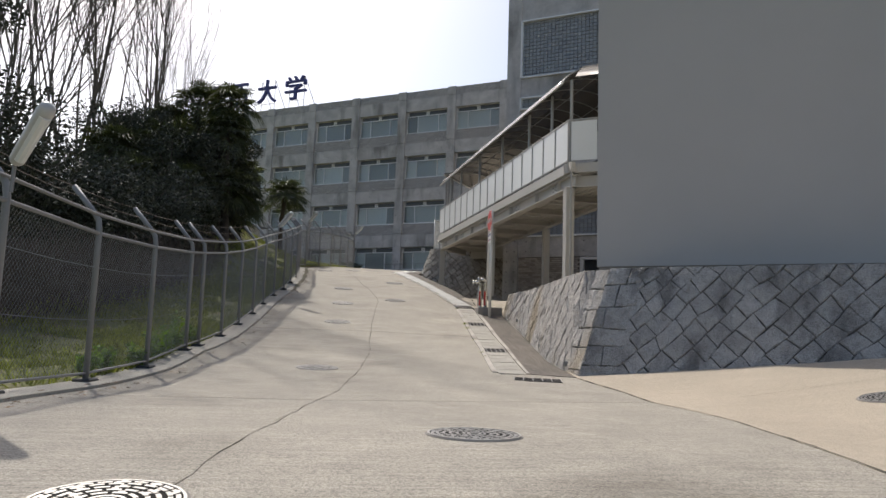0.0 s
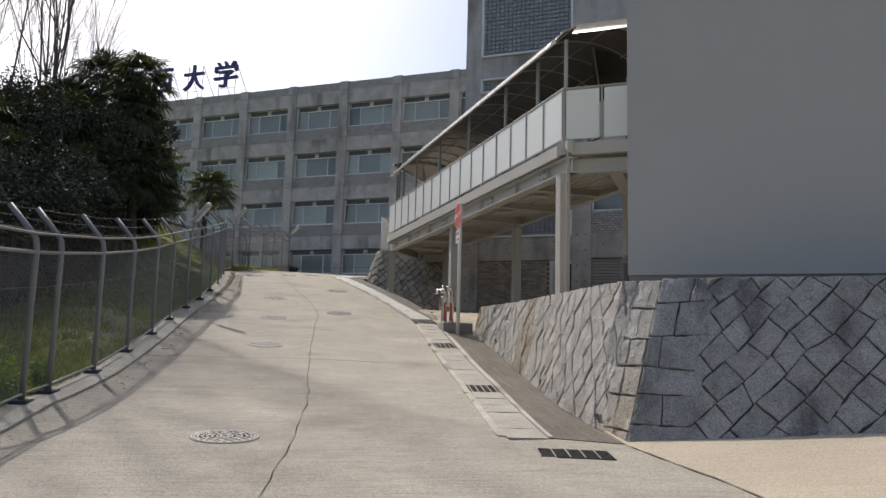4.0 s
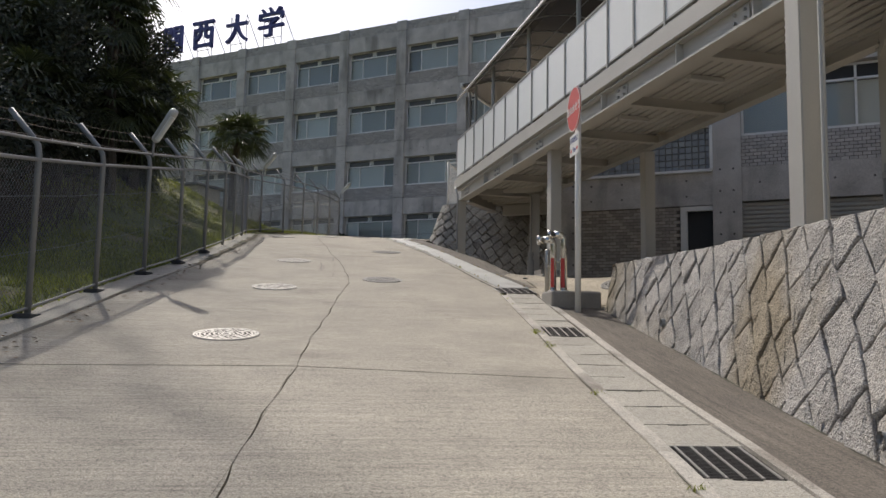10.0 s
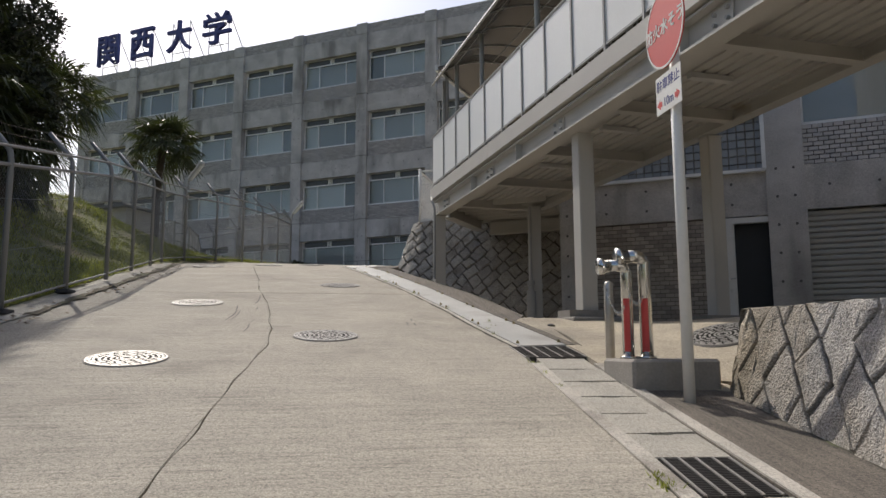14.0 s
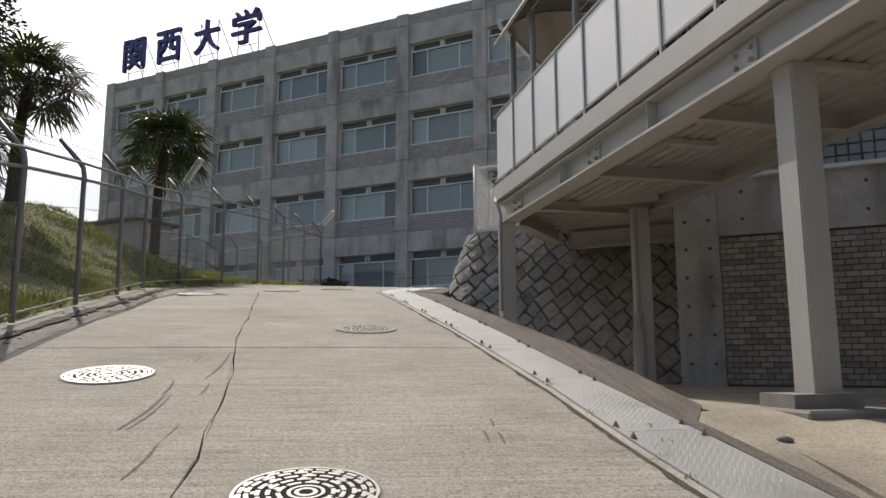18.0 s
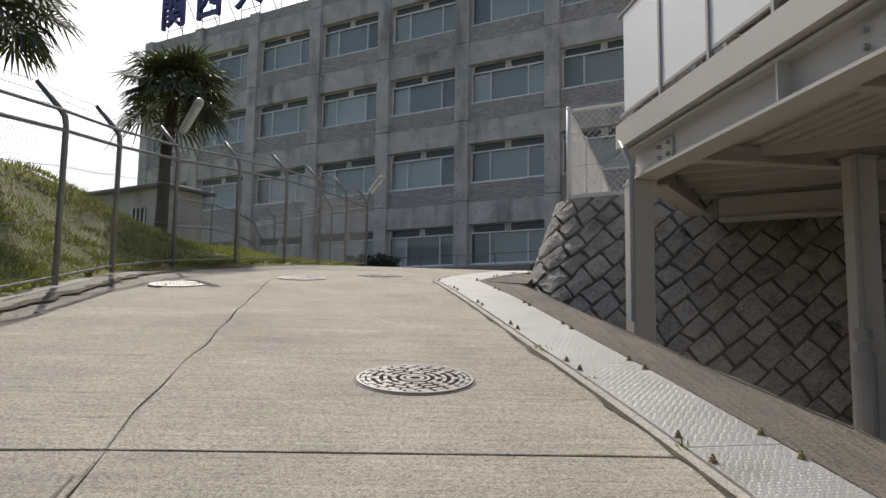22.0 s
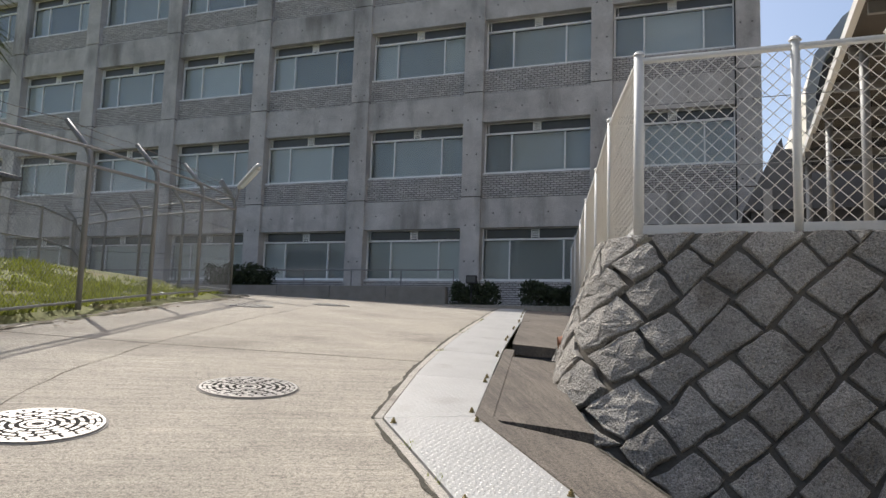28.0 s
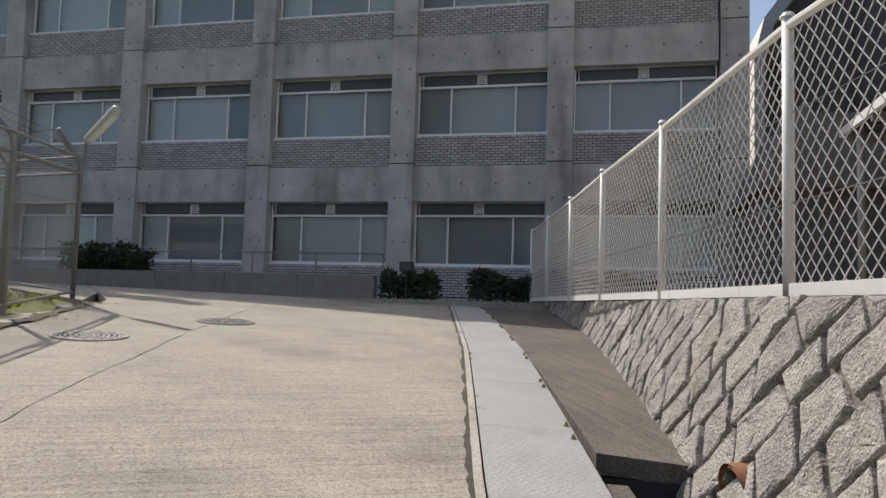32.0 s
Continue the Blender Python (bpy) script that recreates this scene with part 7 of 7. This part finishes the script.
def bramble(x0, y0, x1, y1, width, count, h, seed):
    """Tangle of thin leafless canes arching over one another."""
    rnd = random.Random(seed)
    t = thing("bramble", "tangled leafless brown canes behind the fence", "shrub", ((x0 + x1) / 2, (y0 + y1) / 2, 0))
    cx, cy = (x0 + x1) / 2, (y0 + y1) / 2
    nx, ny = (y0 - y1), (x1 - x0)
    ln = math.hypot(nx, ny)
    vs, fs = [], []
    for _ in range(count):
        u, w = rnd.random(), rnd.uniform(-width, width)
        bx, by = x0 + (x1 - x0) * u + nx / ln * w, y0 + (y1 - y0) * u + ny / ln * w
        a, l, top = rnd.uniform(0, 6.283), rnd.uniform(0.5, 1.6), h * rnd.uniform(0.5, 1.1)
        z = land(bx, by)
        pts = [Vector((bx - cx + math.cos(a) * l * q + rnd.gauss(0, 0.05), by - cy + math.sin(a) * l * q + rnd.gauss(0, 0.05), z + top * math.sin(math.pi * min(0.95, 0.08 + q * 0.75)) - 0.1)) for q in (0, 0.25, 0.5, 0.75, 1)]
        r = rnd.uniform(0.004, 0.009)
        for p, q in zip(pts, pts[1:]):
            s_ = (q - p).cross(Vector((0.3, 0.2, 1))).normalized() * r
            up = s_.cross(q - p).normalized() * r
            o = len(vs)
            vs += [tuple(p + s_), tuple(p - s_), tuple(p + up), tuple(q + s_), tuple(q - s_), tuple(q + up)]
            fs += [(o, o + 1, o + 4, o + 3), (o + 1, o + 2, o + 5, o + 4), (o + 2, o, o + 3, o + 5)]
    part("tangle", raw_mesh("tangle", vs, fs, M_CANE), M_CANE, t)["kind"] = "stuff"


bramble(-8.6, 0.2, -11.6, 6.2, 1.3, 1500, 1.7, 401)
bramble(-11.4, 6.2, -14.6, 12.0, 1.4, 1500, 1.9, 402)
bramble(-14.4, 12.0, -17.0, 17.0, 1.2, 900, 1.6, 403)


def weed(x, y, h, seed):
    rnd = random.Random(seed)
    t = thing("weed", "leafy green weed growing at the fence foot", "weed", (x, y, land(x, y)))
    bm = bmesh.new()
    tips = []
    for i in range(7):
        a, l = rnd.uniform(0, 6.283), h * rnd.uniform(0.6, 1.0)
        pts = [(0.05 * math.cos(a), 0.05 * math.sin(a), -0.02), (0.12 * math.cos(a), 0.12 * math.sin(a), l * 0.5), (0.26 * math.cos(a) * h, 0.26 * math.sin(a) * h, l)]
        tube(bm, pts, [0.006, 0.005, 0.003], 4)
        tips.append([Vector(p) for p in pts])
    part("stems", bm, M_BLADE, t)

    def where(r):
        q = r.choice(tips)
        u = r.uniform(0.15, 1)
        p = q[0] * (1 - u) ** 2 + q[1] * 2 * u * (1 - u) + q[2] * u * u
        return p, Vector((r.gauss(0, 1), r.gauss(0, 1), 0.3))
    vs, fs = leaf_cloud(rnd, 260, where, 0.075, 0.55)
    part("leaves", raw_mesh("leaves", vs, fs, M_WEED), M_WEED, t)


for k, (x, y, h) in enumerate(((-5.75, 4.55, 0.6), (-6.05, 5.0, 0.5), (-6.35, 5.5, 0.75), (-5.3, 3.75, 0.35), (-6.75, 6.1, 0.55), (-4.7, 2.4, 0.3), (-7.2, 6.9, 0.4), (-4.95, 2.9, 0.35))):
    weed(x, y, h, 500 + k)

# grass along the fence and over the bank
rnd = random.Random(5)
vs, fs = [], []
for i in range(120000):
    k = rnd.uniform(0.5, len(FLINE) - 1)
    f = Vector(lerp2(FLINE, k))
    g = Vector(lerp2(FLINE, min(k + 0.05, len(FLINE) - 1))) - Vector(lerp2(FLINE, k - 0.05))
    out = Vector((-g.y, g.x)).normalized()
    d = abs(rnd.gauss(0, 2.6)) + 0.1
    p = f + out * d
    tuft = noise.noise(Vector((p.x * 1.9, p.y * 1.9, 8.1)))
    if noise.noise(Vector((p.x * 0.5, p.y * 0.5, 3.3))) + 0.5 * tuft < -0.12 and rnd.random() < 0.85:
        continue
    z = land(p.x, p.y) - 0.01
    a, h = rnd.uniform(0, 6.283), rnd.uniform(0.03, 0.1) * (1.1 + 1.6 * max(0, tuft))
    w = Vector((math.cos(a), math.sin(a), 0)) * 0.017
    tip = Vector((p.x + rnd.gauss(0, 0.06), p.y + rnd.gauss(0, 0.06), z + h))
    b = Vector((p.x, p.y, z))
    o = len(vs)
    vs += [tuple(b - w), tuple(b + w), tuple(tip)]
    fs += [(o, o + 1, o + 2)]
tagged(new("grass", raw_mesh("grass", vs, fs, M_BLADE)), "short green grass on the bank", "grass", kind="stuff")

# ---- canopy that goes on along the terrace, shed and vaulted sports hall behind it ----
can = thing("terrace_canopy", "dark sheet canopy on slim grey posts along the terrace", "canopy", (0, 0, 0))
bm = bmesh.new()
ruled(bm, [(-10.95, 26.4), (-10.75, 41.6)], [(-7.6, 26.4), (-7.6, 41.6)], lambda x, y: 8.72 + 0.06 * (x + 10.8), [0, 0.5, 1], 6)
thicken(bm, 0.05)
part("roof_sheet", bm, M_ROOFP, can, "brown roof sheet")
bm = bmesh.new()
obox(bm, Vector((-10.96, 26.4, 0)), Vector((-10.76, 41.6, 0)), 0.08, 8.62, 8.76)
part("gutter_rail", bm, M_WHITE, can)
for y in (34.15, 37.6, 41.0):
    bm = bmesh.new()
    tube(bm, [(-10.64, y, TERR), (-10.64, y, 8.66)], 0.06, 12)
    part("post", bm, M_PIPE, can, smooth=True)
for i in range(8):
    bm = bmesh.new()
    y = 31.4 + 1.42 * i
    obox(bm, Vector((-10.8, y, 0)), Vector((-7.6, y, 0)), 0.06, 8.5, 8.64)
    part("rafter", bm, M_POST, can)
plant = thing("planter_wall", "low grey concrete kerb wall under the canopy", "low wall", (0, 0, 0))
slab("body", -11.25, -8.6, 33.4, 33.6, TERR, TERR + 0.45, M_BLOCK, plant)
shed = thing("rear_annex", "dark low annex with a sloping roof behind the canopy", "building", (0, 0, 0))
slab("wall", -11.7, -7.9, 43.2, 47.2, 5.3, 8.1, M_ROOFT, shed)
bm = bmesh.new()
pr = [(-11.9, 7.95), (-11.12, 9.55), (-11.02, 9.7), (-10.98, 9.42), (-7.4, 9.35), (-7.4, 8.0)]
f0, f1 = [bm.verts.new((x, 42.9, z)) for x, z in pr], [bm.verts.new((x, 47.4, z)) for x, z in pr]
bm.faces.new(f0[::-1])
bm.faces.new(f1)
for k in range(6):
    bm.faces.new((f0[k], f0[(k + 1) % 6], f1[(k + 1) % 6], f1[k]))
part("roof", bm, M_ROOFT, shed, "dark roof with a raised verge")
slab("door_panel", -11.45, -11.25, 42.84, 42.9, 7.1, 8.45, M_SHUTTER, shed)
slab("back_wall", -7.9, -7.4, 30.6, 42.8, 5.3, 8.6, M_DARK, shed)
gym = thing("sports_hall", "tall vaulted sports hall with a pale roof rim", "building", (0, 63.3, 4.0))


def vault(x0, x1, zk, ztop, n=14):
    out = [(x0, 0.0), (x0, zk)]
    c, h = (x0 + x1) / 2, (x1 - x0) / 2
    for k in range(1, n):
        a = math.pi * k / n
        out.append((c - h * math.cos(a) * 1.0, zk + (ztop - zk) * math.sin(a)))
    return out + [(x1, zk), (x1, 0.0)]


def vault_solid(prof, y0, y1, inner=None):
    bm = bmesh.new()
    a, b = [bm.verts.new((x, y0, z)) for x, z in prof], [bm.verts.new((x, y1, z)) for x, z in prof]
    n = len(prof)
    if inner:
        c, d = [bm.verts.new((x, y0, z)) for x, z in inner], [bm.verts.new((x, y1, z)) for x, z in inner]
        for k in range(n - 1):
            bm.faces.new((a[k], a[k + 1], c[k + 1], c[k]))
            bm.faces.new((a[k], b[k], b[k + 1], a[k + 1]))
            bm.faces.new((c[k], c[k + 1], d[k + 1], d[k]))
            bm.faces.new((b[k], d[k], d[k + 1], b[k + 1]))
    else:
        bm.faces.new(a)
        bm.faces.new(b[::-1])
        for k in range(n - 1):
            bm.faces.new((a[k], b[k], b[k + 1], a[k + 1]))
    return bm


part("roof_rim", vault_solid(vault(-8.55, 26.0, 13.0, 21.4), -0.5, 40, vault(-8.1, 25.5, 12.8, 20.9)), M_CREAM, gym, "pale roof rim")
part("front_wall", vault_solid(vault(-8.08, 25.48, 12.78, 20.88), 0.6, 1.0), M_GYM, gym, "brown panelled front wall")
for i in range(12):
    bm = bmesh.new()
    x = -6.5 + 2.4 * i
    box(bm, x, x + 0.12, 0.45, 0.6, 0, 12.6 + 7.4 * math.sin(math.pi * (x + 8.5) / 34.5))
    part("rib", bm, M_GYM, gym)
# unseen block, added to enclose the yard on its east side
east = thing("east_building", "plain grey concrete block added out of view to close the yard", "building", (0, 0, 0))
slab("wall", 7, 22, 14.4, 27.7, 2.3, 14, M_FACADE, east)
slab("roof", 6.8, 22.2, 14.3, 27.72, 14, 14.3, M_FACADE, east)
porch = thing("low_house", "low grey rendered house with a dark hipped roof before the hall", "house", (-35.3, 36.0, 4.75))
slab("wall", -1.2, 3.9, 0.8, 2.6, -1.5, 4.0, M_FACADE, porch)
bm = bmesh.new()
v = [bm.verts.new(p) for p in ((-1.45, 0.4, 3.98), (4.2, 0.4, 3.98), (4.2, 3.0, 3.98), (-1.45, 3.0, 3.98), (-0.6, 1.7, 4.4), (3.0, 1.7, 4.4), (-1.45, 0.4, 4.08), (4.2, 0.4, 4.08), (4.2, 3.0, 4.08), (-1.45, 3.0, 4.08))]
for f in ((3, 2, 1, 0), (0, 1, 7, 6), (1, 2, 8, 7), (2, 3, 9, 8), (3, 0, 6, 9), (6, 7, 5, 4), (7, 8, 5), (8, 9, 4, 5), (9, 6, 4)):
    bm.faces.new([v[i] for i in f])
part("roof", bm, M_ROOFT, porch, "dark hipped roof")
bm = bmesh.new()
box(bm, 2.1, 2.9, 0.77, 0.8, 2.6, 3.3)
w_ = part("window", bm, M_DARK, porch)
for k in range(4):
    bm = bmesh.new()
    box(bm, 2.12 + 0.24 * k, 2.15 + 0.24 * k, 0.74, 0.77, 2.6, 3.3)
    part("window_bar", bm, M_ALU, w_)
# low inner fence on the bank
infence = thing("inner_fence", "low grey tubular fence on the grass bank", "fence", (0, 0, 0))
IN = [(-25.0, 32.0), (-26.0, 34.2), (-27.2, 36.4), (-28.6, 38.6), (-30.2, 40.6)]
for x, y in IN:
    bm = bmesh.new()
    tube(bm, [(x, y, land(x, y) - 0.1), (x, y, land(x, y) + 1.35)], 0.035, 8)
    part("post", bm, M_POST, infence)
for p, q in zip(IN, IN[1:]):
    for z in (0.55, 1.3):
        bm = bmesh.new()
        tube(bm, [(p[0], p[1], land(*p) + z), (q[0], q[1], land(*q) + z)], 0.02, 6)
        part("rail", bm, M_POST, infence)
    bm = bmesh.new()
    a3, b3 = Vector((p[0], p[1], land(*p))), Vector((q[0], q[1], land(*q)))
    up = Vector((0, 0, 1))
    part("mesh_panel", wire_net((a3 + up * 0.05, b3 + up * 0.05, b3 + up * 1.3, a3 + up * 1.3), 0.08, 0.002, "mesh_panel", M_GALV), M_GALV, infence)
# open drain: pit box and the mouth of a clay pipe at the wall's foot
drain = thing("drain_pipe", "round clay drain pipe mouth opening into a dark pit", "pipe", (0, 0, 0))
bm = bmesh.new()
for r in (0.152, 0.136):
    tube(bm, [(-13.5, 31.78, 4.72), (-14.0, 31.62, 4.64)], r, 24, cap=False)
part("pipe", bm, M_CLAY, drain, "red clay pipe", smooth=True)
# near-black disc stands in for the shade inside the pipe
bm = bmesh.new()
tube(bm, [(-13.87, 31.662, 4.661), (-13.83, 31.675, 4.667)], 0.136, 24)
part("dark_bore", bm, M_DARK, drain)
# litter and a few loose leaves by the fence, small stones in the yard
rnd = random.Random(77)
for x, y, s_, mm, lab in ((-6.6, 19.9, 0.04, M_BLOCK, "small grey stone lying in the yard"), (-21.6, 34.2, 0.06, M_WHITE, "scrap of white litter on the grass"), (-22.3, 35.6, 0.05, M_WHITE, "scrap of white litter on the grass")):
    bm = bmesh.new()
    bmesh.ops.create_icosphere(bm, subdivisions=2, radius=s_)
    for v in bm.verts:
        v.co = Vector((v.co.x * 1.3, v.co.y, v.co.z * 0.5)) * (1 + 0.35 * noise.noise(v.co * 22 + Vector((x, y, 0))))
    zf = yard_z if x > -7 else (land if x < -20 else gz)
    bmesh.ops.translate(bm, vec=(x, y, zf(x, y) + s_ * 0.3), verts=bm.verts)
    solid("stone" if mm is M_BLOCK else "litter", bm, mm, lab, "stone" if mm is M_BLOCK else "litter", kind="")
bm = bmesh.new()
for i in range(900):
    k = rnd.uniform(1.2, len(FLINE) - 1.05)
    f = Vector(lerp2(FLINE, k))
    g = Vector(lerp2(FLINE, min(k + 0.05, len(FLINE) - 1))) - f
    r = Vector((g.y, -g.x)).normalized()
    p = f + r * (0.5 + abs(rnd.gauss(0, 0.16)) - 0.25 * rnd.random())
    if noise.noise(Vector((p.x * 0.8, p.y * 0.8, 2))) < -0.05:
        continue
    a, l = rnd.uniform(0, 6.28), rnd.uniform(0.02, 0.045)
    d, e = Vector((math.cos(a), math.sin(a))) * l, Vector((-math.sin(a), math.cos(a))) * l * 0.35
    z = gz(p.x, p.y) + (0.045 if (p - f).dot(r) < 0.46 else 0.012)
    bm.faces.new([bm.verts.new((q.x, q.y, z + h)) for q, h in ((p - d, 0), (p + e, rnd.uniform(0, 0.012)), (p + d, rnd.uniform(0, 0.012)), (p - e, 0))])
tagged(solid("leaf_litter", bm, M_LITTER, "dry brown leaves along the fence kerb", "leaves"), "dry brown leaves along the fence kerb", "leaves", kind="stuff")
# small weeds in the joints beside the gutter
vs, fs = [], []
for i in range(70):
    p, d = poly_at(GL[1:], rnd.uniform(0.2, 12.0)) if i < 30 else poly_at(PL1 + PL2[1:], rnd.uniform(0.2, 24.0))
    if noise.noise(Vector((p.x, p.y, 4.0))) < 0:
        continue
    for k in range(14):
        a, h = rnd.uniform(0, 6.28), rnd.uniform(0.015, 0.045)
        b = Vector((p.x + rnd.gauss(0, 0.025), p.y + rnd.gauss(0, 0.025), 0))
        b.z = gz(b.x, b.y)
        w = Vector((math.cos(a), math.sin(a), 0)) * 0.006
        o = len(vs)
        vs += [tuple(b - w), tuple(b + w), (b.x + rnd.gauss(0, 0.02), b.y + rnd.gauss(0, 0.02), b.z + h)]
        fs.append((o, o + 1, o + 2))
tagged(new("weeds", raw_mesh("weeds", vs, fs, M_BLADE)), "tiny weeds growing in the gutter joints", "weeds", kind="stuff")

# dark tyre scuffs on the slabs
for (ax, ay), (bx2, by2), w in (((-10.18, 18.1), (-10.6, 18.85), 0.022), ((-10.13, 18.12), (-10.58, 18.9), 0.014), ((-10.62, 18.85), (-10.92, 19.25), 0.02), ((-9.47, 17.53), (-9.78, 18.05), 0.016), ((-9.82, 18.12), (-9.95, 18.36), 0.008), ((-10.4, 18.98), (-10.6, 19.3), 0.016), ((-10.75, 19.4), (-11.37, 20.37), 0.02), ((-11.3, 19.8), (-11.42, 20.05), 0.012), ((-8.05, 19.0), (-8.17, 19.2), 0.018), ((-8.15, 19.0), (-8.27, 19.2), 0.018), ((-8.24, 19.3), (-8.34, 19.48), 0.016)):
    bm = bmesh.new()
    a, b = Vector((ax, ay)), Vector((bx2, by2))
    d = (b - a).normalized()
    r = Vector((d.y, -d.x)) * w / 2
    n = 12
    vv = []
    for i in range(n + 1):
        c = a + (b - a) * i / n + Vector((d.y, -d.x)) * 0.03 * (b - a).length * math.sin(math.pi * i / n)
        ww = r * (0.3 + 0.7 * math.sin(math.pi * (0.08 + 0.84 * i / n))) * (1 + 0.3 * math.sin(i * 2.7))
        vv.append([bm.verts.new((p.x, p.y, gz(p.x, p.y) + 0.004)) for p in (c - ww, c + ww)])
    for p, q in zip(vv, vv[1:]):
        bm.faces.new((p[0], p[1], q[1], q[0]))
    part("tyre_scuff", bm, M_SCUFF, road)
